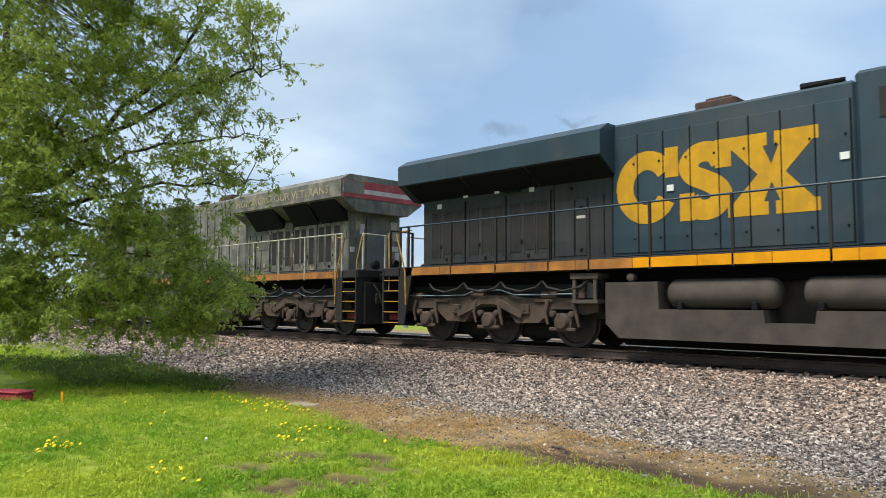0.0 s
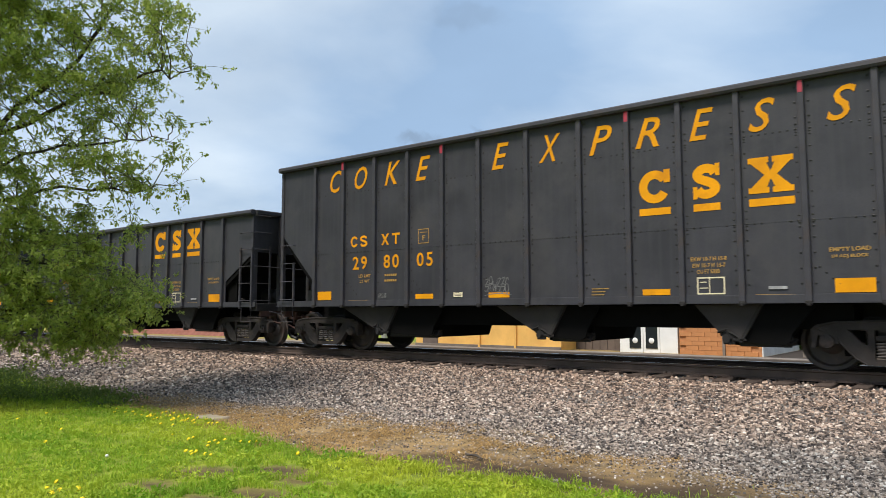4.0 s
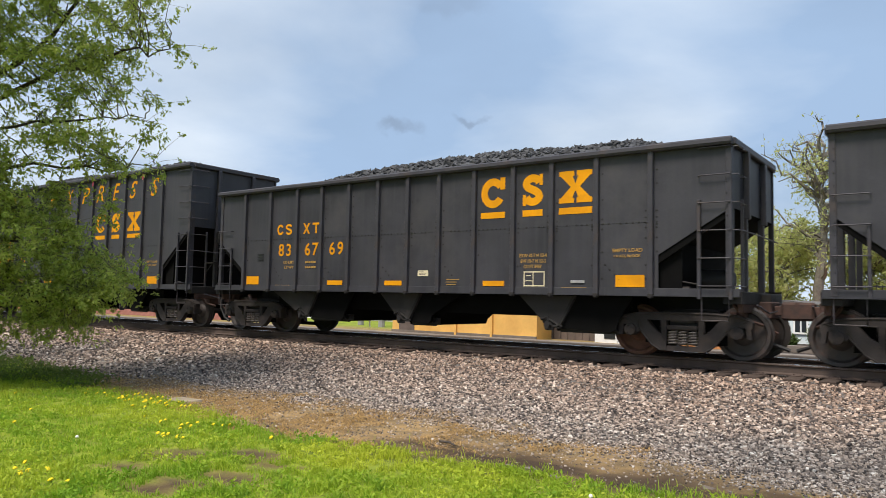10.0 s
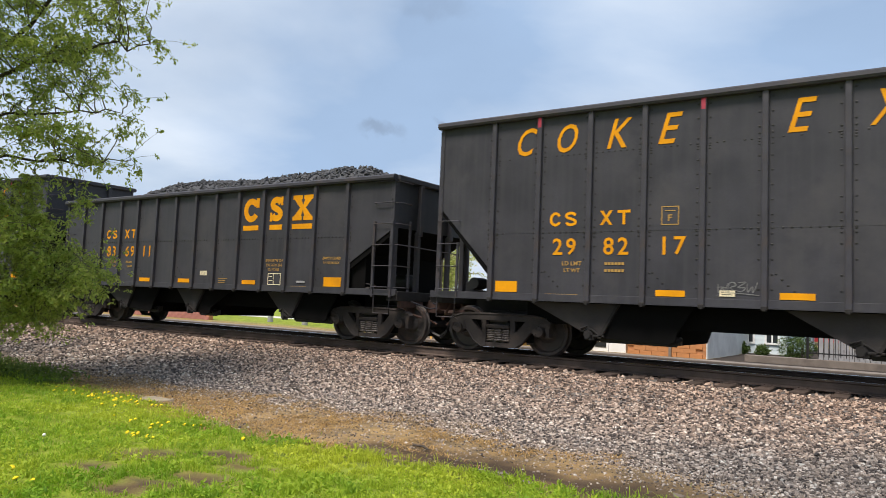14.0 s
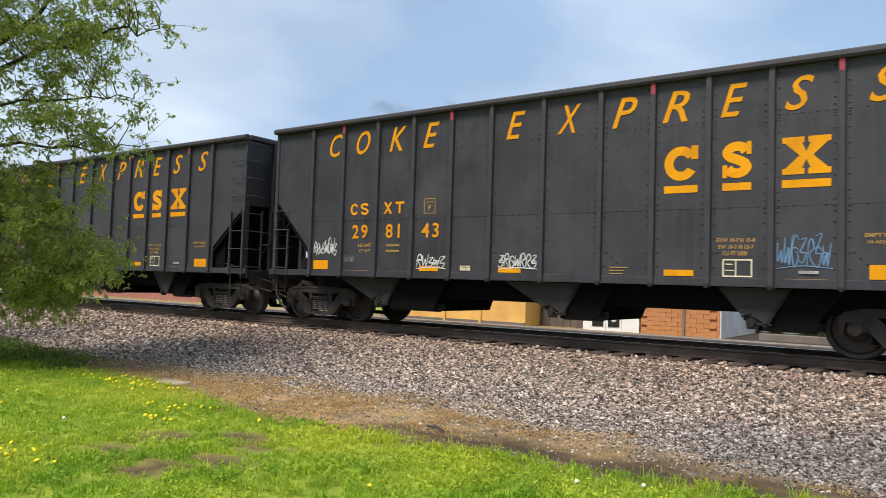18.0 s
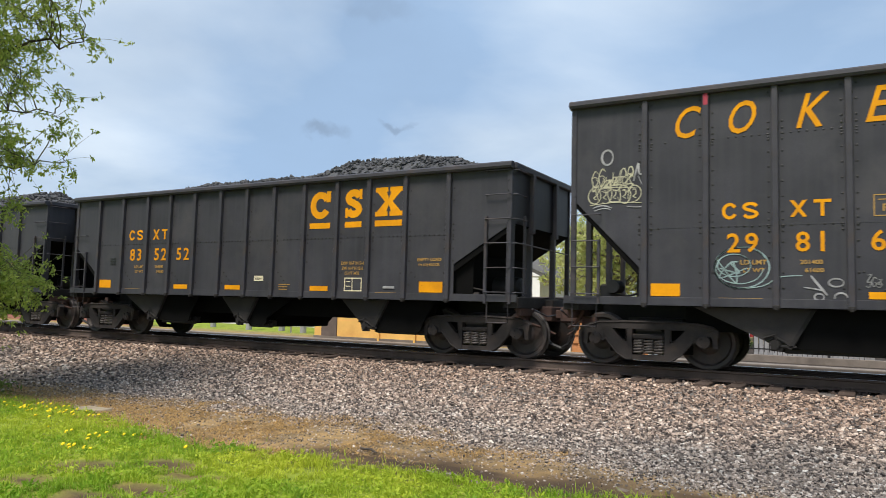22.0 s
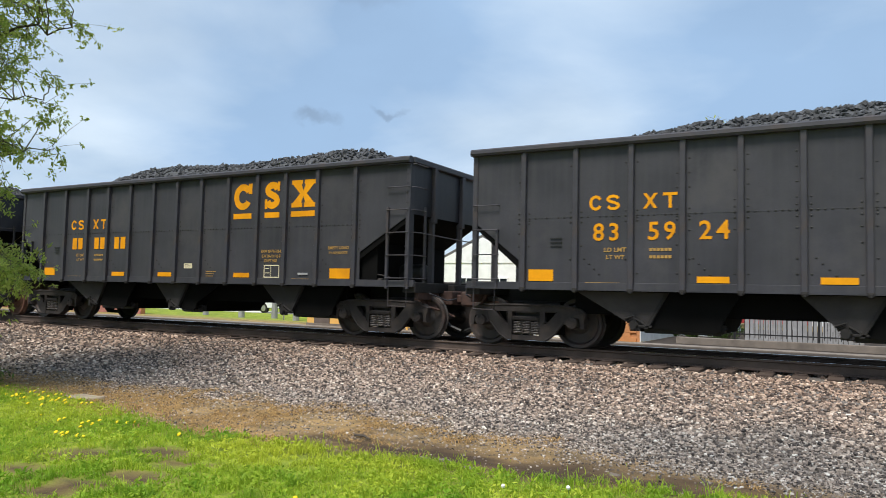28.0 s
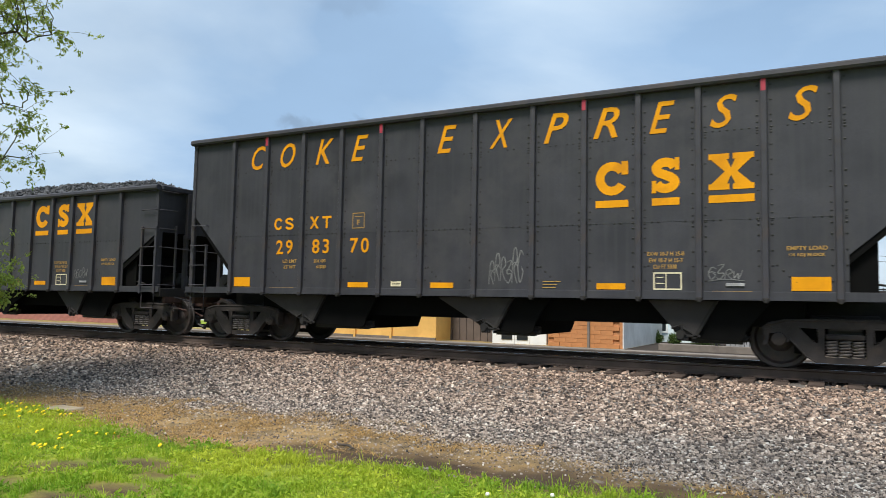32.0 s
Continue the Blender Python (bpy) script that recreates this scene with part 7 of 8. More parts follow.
    for number, tip in enumerate(tips):
        low = tip.z < 2.5
        base = min(wood, key=lambda w: (w - tip).length + (1.5 if w.z > tip.z + (0.8 if low else 0.1) else 0) + rng.uniform(0, 0.8))
        path = [Vector(p) for p in limb(base, tip, 0.25, rng, 7, 0.07)]
        span = (tip - base).length
        radii = [0.010 * (1 - k / 7.4) ** 1.1 + 0.002 for k in range(8)]
        if number % 3 == 0:
            part("branch", Shape().tube(path, radii, 5), TWIG, tree)
        else:
            rest.tube(path, radii, 5)
        for k in range(int(min(24, (7 if low else 5.5) * span + 5))):
            f = rng.uniform(0.15, 1.0) ** 0.75 * 7
            j = min(int(f), 6)
            p = path[j].lerp(path[j + 1], f - j)
            along = (path[j + 1] - path[j]).normalized()
            d = Vector(rng.normal(0, 1, 3)); d.z = d.z * 0.45 - 0.15
            d = (d.normalized() + along * 0.8).normalized() * rng.uniform(0.25, 0.95) * (1.0 if f < 5.5 else 0.45)
            q = p + d
            twig.tube([p, p.lerp(q, 0.5) + Vector((0, 0, 0.03)), q], [0.0045, 0.0035, 0.002], 3, False)
            # tufts of hanging leaves at the joints of the twig
            for g in (0.25, 0.5, 0.75, 1.0):
                if g < 1 and rng.random() < (0.15 if low else 0.3):
                    continue
                o = p.lerp(q, g) + Vector(rng.normal(0, 0.02, 3))
                for _ in range(int(rng.integers(6, 11))):
                    leaf_at.append(o + Vector(rng.normal(0, 0.022, 3)))
    tagged(part("twig_wood", twig, TWIG, tree), kind="stuff")
    tagged(part("branch_wood", rest, TWIG, tree), kind="stuff")
    tagged(part("crown", leaves_mesh("crown", leaf_at, 0.088, rng, 0.55, 0.25, False), MAPLE, tree, "fresh green lobed leaves"), kind="stuff")


make_maple()


def far_tree(name, label, foot, height, spread, n, leaf, size, seed, bark=PALEBARK, bare=0.5, thin=0.0):
    rng = np.random.default_rng(seed)
    foot = Vector(foot)
    tree = thing(name, label, "tree")
    t = Shape()
    top = foot + Vector((rng.uniform(-0.4, 0.4), 0.3, height * 0.8))
    path = limb(foot - Vector((0, 0, 0.2)), top, 0, rng, 8, 0.15)
    r0 = height * 0.026
    t.tube(path, [r0 * (1 - 0.85 * k / 8) for k in range(9)], 8)
    part("trunk", t, bark, tree)
    wood, at = Shape(), []
    for i in range(n):
        f = rng.uniform(0.28, 1.0)
        j = min(int(f * 8), 7)
        base = Vector(path[j]).lerp(Vector(path[j + 1]), f * 8 - j)
        a = rng.uniform(0, 6.283)
        reach = spread * (0.45 + 0.55 * math.sin(min(1.0, f) * 2.6)) * rng.uniform(0.5, 1.0)
        tip = base + Vector((reach * math.cos(a), reach * math.sin(a), rng.uniform(0.03, 0.2) * height))
        p = [Vector(q) for q in limb(base, tip, rng.uniform(0, 0.8), rng, 6, 0.18)]
        wood.tube(p, [r0 * 0.3 * (1 - k / 6.6) + 0.012 for k in range(7)], 5)
        for k in range(10):
            g = rng.uniform(0.3, 1) * 6
            m = min(int(g), 5)
            s = p[m].lerp(p[m + 1], g - m)
            e = s + Vector(rng.normal(0, 1, 3)).normalized() * rng.uniform(0.4, 1.2)
            wood.tube([s, s.lerp(e, 0.5) + Vector((0, 0, 0.08)), e], [0.013, 0.009, 0.005], 3, False)
            for _ in range(int(rng.integers(4, 16) * bare * (1 - thin * f))):
                at.append(s.lerp(e, rng.uniform(0.3, 1.1)) + Vector(rng.normal(0, 0.12, 3)))
    tagged(part("branch_wood", wood, bark, tree), kind="stuff")
    tagged(part("crown", leaves_mesh("crown", at, size, rng, 0.3, 0.3, False), leaf, tree), kind="stuff")
    return tree


far_tree("street_tree", "tall grey-barked tree with sparse young leaves and bare top twigs", (-6.4, 41.0, -0.5), 12.2, 3.3, 46, SPRING, 0.22, 4, bare=2.4, thin=0.95)
for x, y, tall, spread, label in ((-11.2, 38, 7.6, 3.8, "broad tree in pale green spring leaf"), (-14.2, 43, 7.2, 3.8, "broad tree in pale green spring leaf"), (-8.8, 44, 6.2, 3.2, "small tree in pale green spring leaf"),
                                  (-4.6, 46, 5.6, 2.8, "small tree in pale green spring leaf"), (-28.5, 40, 6.0, 3.2, "small tree in pale green spring leaf"), (-38.0, 43, 7.0, 3.8, "broad tree on the far lawn")):
    far_tree("street_tree", label, (x, y, -0.5), tall, spread, 44, SPRING, 0.28, int(50 + x), bare=2.2)


# ---------------------------------------------------------------- lawn, dirt litter and ballast
def blades(name, xy, tall, wide, rng, lean=0.35):
    """Grass blades: two-part strips, bent over."""
    n = len(xy)
    base = np.array([(x, y, ground_z(x, y) - 0.01) for x, y in xy])
    h = (tall * rng.uniform(0.45, 1.3, n) * np.array([0.8 + 1.1 * noise.noise(Vector((x * 5.5, y * 5.5, 2))) for x, y in xy]))[:, None]
    a = rng.uniform(0, 6.283, n)
    out = np.stack([np.cos(a), np.sin(a), np.zeros(n)], 1)
    b = a + rng.uniform(1.2, 1.9, n)
    side = np.stack([np.cos(b), np.sin(b), np.zeros(n)], 1) * wide * rng.uniform(0.6, 1.3, n)[:, None]
    l = lean * rng.uniform(0.2, 1.6, n)[:, None]
    mid = base + np.array([0, 0, 1]) * h * 0.6 + out * h * l * 0.4
    tip = base + np.array([0, 0, 1]) * h * (1 - 0.3 * l) + out * h * l * 1.2
    v = np.stack([base - side, base + side, mid + side * 0.7, mid - side * 0.7, tip + side * 0.08, tip - side * 0.08], 1).reshape(-1, 3)
    k = np.arange(n)[:, None] * 6
    f = np.concatenate([k + np.array([[0, 1, 2, 3]]), k + np.array([[3, 2, 4, 5]])])
    return fast_mesh(name, v, f)


def in_view(x, y):
    d = math.hypot(x, y)
    turn = math.degrees(math.atan2(x, y))
    return d > 4.0 and -79 < turn < 8


def make_lawn():
    rng = np.random.default_rng(21)
    near = []
    while len(near) < 150000:
        x, y = rng.uniform(-15.5, 0.5, 4000), rng.uniform(1.6, 7.6, 4000)
        for a, b in zip(x, y):
            e = lawn_edge(a) - b
            if e < 0 and rng.random() > math.exp(e * 9):
                continue
            d = math.hypot(a, b)
            if not in_view(a, b) or rng.random() > min(1.0, (7.0 / d) ** 1.5):
                continue
            clump = noise.noise(Vector((a * 5.0, b * 5.0, 1))) + 0.5 * noise.noise(Vector((a * 13, b * 13, 5)))
            if rng.random() < worn(a, b) * 2.4 or rng.random() < max(0, 0.12 - clump) * 2.2:
                continue
            near.append((a, b))
    tagged(part("lawn_grass", blades("lawn_grass", near, 0.07, 0.0038, rng, 0.55), GRASS), "short bright green mown lawn grass", "grass", kind="stuff")
    # broad weed leaves in loose rosettes
    weeds = []
    while len(weeds) < 30000:
        a, b = rng.uniform(-14, 0.3), rng.uniform(1.8, 7.2)
        if not in_view(a, b) or b > lawn_edge(a) - 0.02 or worn(a, b) > 0.02 or noise.noise(Vector((a * 1.4, b * 1.4, 21))) < -0.12 or rng.random() > min(1, (7 / math.hypot(a, b)) ** 1.5):
            continue
        z = ground_z(a, b)
        for _ in range(int(rng.integers(4, 9))):
            weeds.append((a + rng.normal(0, 0.035), b + rng.normal(0, 0.035), z + rng.uniform(0.015, 0.075)))
    tagged(part("lawn_weeds", leaves_mesh("lawn_weeds", weeds, 0.05, rng, -0.3, 0.3, False), GRASS), "low broad-leaved weeds among the lawn grass", "weeds", kind="stuff")
    tall = []
    while len(tall) < 22000:
        a, b = rng.uniform(-30, 0), rng.uniform(2.5, 9)
        e = lawn_edge(a) - b
        tuft = noise.noise(Vector((a * 1.3, b * 1.3, 8)))
        if in_view(a, b) and worn(a, b) < 0.02 and (0 < e < 0.5 and tuft > 0.12 or a < -13 and 0 < e < 3 and rng.random() < 0.8 or e > 0 and tuft > 0.42):
            tall.append((a, b))
    tagged(part("tall_grass", blades("tall_grass", tall, 0.15, 0.004, rng, 0.5), GRASS), "longer green grass tufts at the lawn's edge", "grass", kind="stuff")
    # undergrowth beneath the low boughs, its green darkened to deepen their shade
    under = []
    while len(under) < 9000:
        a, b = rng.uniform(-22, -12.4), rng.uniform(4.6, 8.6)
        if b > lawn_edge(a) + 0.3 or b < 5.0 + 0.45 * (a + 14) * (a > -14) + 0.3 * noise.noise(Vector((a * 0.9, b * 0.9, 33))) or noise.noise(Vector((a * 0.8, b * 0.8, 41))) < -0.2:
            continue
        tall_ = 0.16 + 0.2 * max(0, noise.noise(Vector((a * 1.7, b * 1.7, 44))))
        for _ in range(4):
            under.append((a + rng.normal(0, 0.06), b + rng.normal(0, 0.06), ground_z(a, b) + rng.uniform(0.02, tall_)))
    tagged(part("undergrowth", leaves_mesh("undergrowth", under, 0.09, rng, 0.1, 0.3, False), UNDERLEAF), "leafy undergrowth below the maple, dark green to carry its shade", "undergrowth", kind="stuff")
    dry = []
    while len(dry) < 30000:
        a, b = rng.uniform(-14, 1.0), rng.uniform(5.6, 8.6)
        if in_view(a, b) and lawn_edge(a) - 0.35 < b < ballast_toe(a) + 0.4 and (a < -5.4 or b > lawn_edge(a) + 0.65 or rng.random() < 0.1) and noise.noise(Vector((a * 1.1, b * 1.6, 3))) > -0.1 + 0.09 * (a + 7):
            dry.append((a, b))
    tagged(part("dry_litter", blades("dry_litter", dry, 0.05, 0.0045, rng, 3.0), DRY), "dead grass and litter on the bare dirt", "litter", kind="stuff")


make_lawn()
def stone_material():
    """Crushed stone: each piece of its own shade, browned by rust dust towards the rails."""
    m = bpy.data.materials.new("ballast_stone")
    m.use_nodes = True
    nt = m.node_tree
    n, link = nt.nodes.new, nt.links.new
    bs = nt.nodes["Principled BSDF"]
    bs.inputs["Roughness"].default_value = 0.85
    geo, co, sep = n("ShaderNodeNewGeometry"), n("ShaderNodeTexCoord"), n("ShaderNodeSeparateXYZ")
    ramp = n("ShaderNodeValToRGB")
    stops = ((0.0, (0.032, 0.027, 0.026)), (0.25, (0.108, 0.088, 0.078)), (0.5, (0.268, 0.215, 0.18)), (0.74, (0.425, 0.34, 0.277)), (0.92, (0.53, 0.46, 0.4)), (1.0, (0.74, 0.69, 0.62)))
    while len(ramp.color_ramp.elements) < len(stops):
        ramp.color_ramp.elements.new(0.5)
    for e, (p, c) in zip(ramp.color_ramp.elements, stops):
        e.position, e.color = p, (*c, 1)
    link(geo.outputs["Random Per Island"], ramp.inputs[0])
    link(co.outputs["Object"], sep.inputs[0])
    near = n("ShaderNodeMapRange"); near.inputs[1].default_value, near.inputs[2].default_value = 8.6, 11.6
    ns = n("ShaderNodeTexNoise"); ns.inputs["Scale"].default_value = 1.1; ns.inputs["Detail"].default_value = 5
    link(co.outputs["Object"], ns.inputs["Vector"])
    ad = n("ShaderNodeMath"); ad.operation = "MULTIPLY_ADD"; ad.inputs[1].default_value = 2.6; ad.inputs[2].default_value = -1.3
    link(ns.outputs["Fac"], ad.inputs[0])
    ad2 = n("ShaderNodeMath"); ad2.operation = "ADD"
    link(sep.outputs[1], ad2.inputs[0]); link(ad.outputs[0], ad2.inputs[1]); link(ad2.outputs[0], near.inputs[0])
    rust = n("ShaderNodeMix"); rust.data_type = "RGBA"; rust.blend_type = "MULTIPLY"
    half = n("ShaderNodeMath"); half.operation = "MULTIPLY"; half.inputs[1].default_value = 0.75
    link(near.outputs[0], half.inputs[0]); link(half.outputs[0], rust.inputs[0])
    link(ramp.outputs[0], rust.inputs[6]); rust.inputs[7].default_value = (0.96, 0.79, 0.68, 1)
    cool = n("ShaderNodeTexNoise"); cool.inputs["Scale"].default_value = 0.45; cool.inputs["Detail"].default_value = 4
    link(co.outputs["Object"], cool.inputs["Vector"])
    cr = n("ShaderNodeMapRange"); cr.inputs[1].default_value, cr.inputs[2].default_value, cr.inputs[4].default_value = 0.54, 0.68, 0.8
    link(cool.outputs["Fac"], cr.inputs[0])
    slate = n("ShaderNodeMix"); slate.data_type = "RGBA"; slate.blend_type = "MULTIPLY"
    px = n("ShaderNodeMapRange"); px.inputs[1].default_value, px.inputs[2].default_value = -3.4, -2.0
    py = n("ShaderNodeMapRange"); py.inputs[1].default_value, py.inputs[2].default_value, py.inputs[3].default_value, py.inputs[4].default_value = 8.8, 9.8, 1.0, 0.0
    link(sep.outputs[0], px.inputs[0]); link(ad2.outputs[0], py.inputs[0])
    patch = n("ShaderNodeMath"); patch.operation = "MULTIPLY"
    link(px.outputs[0], patch.inputs[0]); link(py.outputs[0], patch.inputs[1])
    most = n("ShaderNodeMath"); most.operation = "MAXIMUM"
    link(patch.outputs[0], most.inputs[0]); link(cr.outputs[0], most.inputs[1])
    link(most.outputs[0], slate.inputs[0]); link(rust.outputs[2], slate.inputs[6]); slate.inputs[7].default_value = (0.66, 0.7, 0.74, 1)
    fine = n("ShaderNodeTexNoise"); fine.inputs["Scale"].default_value = 70
    link(co.outputs["Object"], fine.inputs["Vector"])
    sp = n("ShaderNodeMix"); sp.data_type = "RGBA"; sp.blend_type = "OVERLAY"; sp.inputs[0].default_value = 0.5
    link(slate.outputs[2], sp.inputs[6]); link(fine.outputs["Fac"], sp.inputs[7])
    link(sp.outputs[2], bs.inputs["Base Color"])
    return m


STONE = stone_material()


def stones_mesh(name, xy, size, rng, lift=0.3):
    n = len(xy)
    cube = np.array([(x, y, z) for z in (-1, 1) for y in (-1, 1) for x in (-1, 1)], float)
    faces = np.array([(0, 2, 3, 1), (4, 5, 7, 6), (0, 1, 5, 4), (2, 6, 7, 3), (0, 4, 6, 2), (1, 3, 7, 5)])
    r = np.asarray(size)[:, None, None] * 0.5
    v = cube[None] * rng.uniform(0.45, 1.0, (n, 8, 3)) * rng.uniform(0.55, 1.25, (n, 1, 3)) * r
    v[:, :, 2] *= 0.75
    a, b = rng.uniform(0, 6.283, n), rng.normal(0, 0.5, n)
    x, y, z = v[:, :, 0].copy(), v[:, :, 1].copy(), v[:, :, 2].copy()
    y, z = y * np.cos(b)[:, None] - z * np.sin(b)[:, None], y * np.sin(b)[:, None] + z * np.cos(b)[:, None]
    x, y = x * np.cos(a)[:, None] - y * np.sin(a)[:, None], x * np.sin(a)[:, None] + y * np.cos(a)[:, None]
    base = np.array([(p, q, ground_z(p, q)) for p, q in xy])
    v = np.stack([x, y, z], 2) + base[:, None, :]
    v[:, :, 2] += (r[:, :, 0] * lift)
    f = faces[None] + np.arange(n)[:, None, None] * 8
    return fast_mesh(name, v.reshape(-1, 3), f.reshape(-1, 4))


def make_ballast():
    rng = np.random.default_rng(31)
    xy, size = [], []
    def scatter(n, x0, x1, y0, y1, s0, s1):
        k = 0
        while k < n:
            a, b = rng.uniform(x0, x1), rng.uniform(y0, y1)
            e = b - ballast_toe(a)
            if e < 0 and rng.random() > math.exp(e * 5):
                continue
            s = rng.uniform(s0, s1) * (1.0 if e > 1.2 else 0.65 + 0.3 * max(0, e))
            xy.append((a, b)); size.append(s)
            k += 1
    scatter(22000, -9, 4.5, 7.0, 10.2, 0.018, 0.046)
    scatter(54000, -13, 4.5, 7.0, 12.5, 0.022, 0.06)
    scatter(18000, -30, -13, 7.0, 12.5, 0.045, 0.09)
    scatter(6000, -60, -30, 8.0, 12.55, 0.09, 0.15)
    scatter(5000, -30, 4.5, 12.55, 15.4, 0.05, 0.09)
    tagged(part("ballast", stones_mesh("ballast", xy, np.array(size), rng), STONE), "loose grey, brown and whitish crushed stone ballast", "ballast", kind="stuff")
    xy, size = [], []
    while len(xy) < 7600:
        a, b = rng.uniform(-16, 2), rng.uniform(5.9, 8.4)
        if lawn_edge(a) < b and in_view(a, b) and (a < -5.6 or b > lawn_edge(a) + 0.75 or rng.random() < 0.2):
            xy.append((a, b)); size.append(rng.uniform(0.01, 0.024) if rng.random() < 0.93 else rng.uniform(0.025, 0.04))
    tagged(part("gravel", stones_mesh("gravel", xy, np.array(size), rng), STONE), "fine gravel strewn on the dirt", "gravel", kind="stuff")


make_ballast()

# ---------------------------------------------------------------- the street beyond the track
TAN = material("tan_render", (0.8, 0.47, 0.13), 0.85, scale=1.5, vary=0.12, spots=(0.66, 0.34, 0.09), bump=0.1)
BROWNWALL = material("brown_siding", (0.13, 0.1, 0.085), 0.8, scale=3, vary=0.2)
BRICK = material("orange_brick", (0.52, 0.23, 0.09), 0.85, scale=4, fine=40, vary=0.12, random=0.1, bump=0.2)
MORTAR = material("mortar", (0.5, 0.23, 0.1), 0.95, scale=8, vary=0.2)
OLDBRICK = material("pinkish_brick", (0.40, 0.17, 0.14), 0.85, scale=4, vary=0.2, random=0.3)
CLADDING = material("white_cladding", (0.82, 0.83, 0.82), 0.7, scale=2, vary=0.08)
PALEBLUE = material("pale_blue_siding", (0.7, 0.8, 0.84), 0.7, scale=2, vary=0.08)
GREYSIDING = material("grey_siding", (0.6, 0.6, 0.58), 0.8, scale=2, vary=0.15)
ROOFING = material("grey_shingles", (0.12, 0.115, 0.11), 0.9, scale=5, vary=0.3, bump=0.3)
CONCRETE = material("weathered_concrete", (0.2, 0.17, 0.145), 0.9, scale=3, fine=40, vary=0.2, spots=(0.13, 0.11, 0.095), bump=0.2)
PALECONCRETE = material("pale_concrete", (0.55, 0.53, 0.5), 0.9, scale=2, fine=30, vary=0.1)
IRON = material("black_iron", (0.015, 0.015, 0.017), 0.5, scale=6, vary=0.2)
BOARDS = material("grey_boards", (0.32, 0.32, 0.33), 0.85, scale=4, vary=0.2, random=0.3)
ASPHALT = material("dusty_asphalt", (0.055, 0.046, 0.04), 0.95, scale=3, fine=80, vary=0.3, spec=0.1)
CARWHITE = material("white_car_paint", (0.75, 0.76, 0.78), 0.3, scale=2, vary=0.03)
CARRED = material("red_car_paint", (0.45, 0.05, 0.05), 0.3, scale=2, vary=0.05)
MACHINE = material("yellow_machine_paint", (0.75, 0.38, 0.02), 0.45, scale=2, vary=0.1)
RUBBER = material("rubber", (0.015, 0.015, 0.015), 0.85, scale=5, vary=0.2)
BRIGHT = material("bright_metal", (0.6, 0.6, 0.62), 0.35, metal=0.9, scale=4, vary=0.1)
G = -0.5


def box_part(name, mat, parent, x0, x1, y0, y1, z0, z1, label="", c=0.0):
    return part(name, Shape().box(x0, x1, y0, y1, z0, z1, c), mat, parent, label)


def window_at(house, x0, x1, z0, z1, y, frame_mat=CLADDING):
    w = part("window", Shape().box(x0, x1, y - 0.01, y + 0.05, z0, z1), PANE, house)
    for q in ((x0 - 0.07, x0, z0 - 0.07, z1 + 0.07), (x1, x1 + 0.07, z0 - 0.07, z1 + 0.07), (x0, x1, z0 - 0.07, z0), (x0, x1, z1, z1 + 0.07), ((x0 + x1) / 2 - 0.025, (x0 + x1) / 2 + 0.025, z0, z1)):
        part("window_frame", Shape().box(q[0], q[1], y - 0.05, y + 0.05, q[2], q[3]), frame_mat, w)


def shell(house, x0, x1, y0, y1, z1, mat, name="wall"):
    """Four walls with thickness."""
    t = 0.2
    for q in ((x0, x1, y0, y0 + t), (x0, x1, y1 - t, y1), (x0, x0 + t, y0 + t, y1 - t), (x1 - t, x1, y0 + t, y1 - t)):
        part(name, Shape().box(*q, G - 0.1, z1), mat, house)


def brick_wall(house, x0, x1, y, z1, mat, w=0.42, h=0.15):
    """Courses of separate blocks on the street face."""
    me = Shape().box(0, w - 0.008, 0, 0.05, 0, h - 0.008, 0.004).mesh("brick")
    z, row = G, 0
    while z < z1 - h:
        x = x0 + (w / 2 if row % 2 else 0)
        while x < x1 - w + 0.01:
            part("brick", me, mat, house, at=pose(x, y - 0.045, z))
            x += w
        z += h
        row += 1


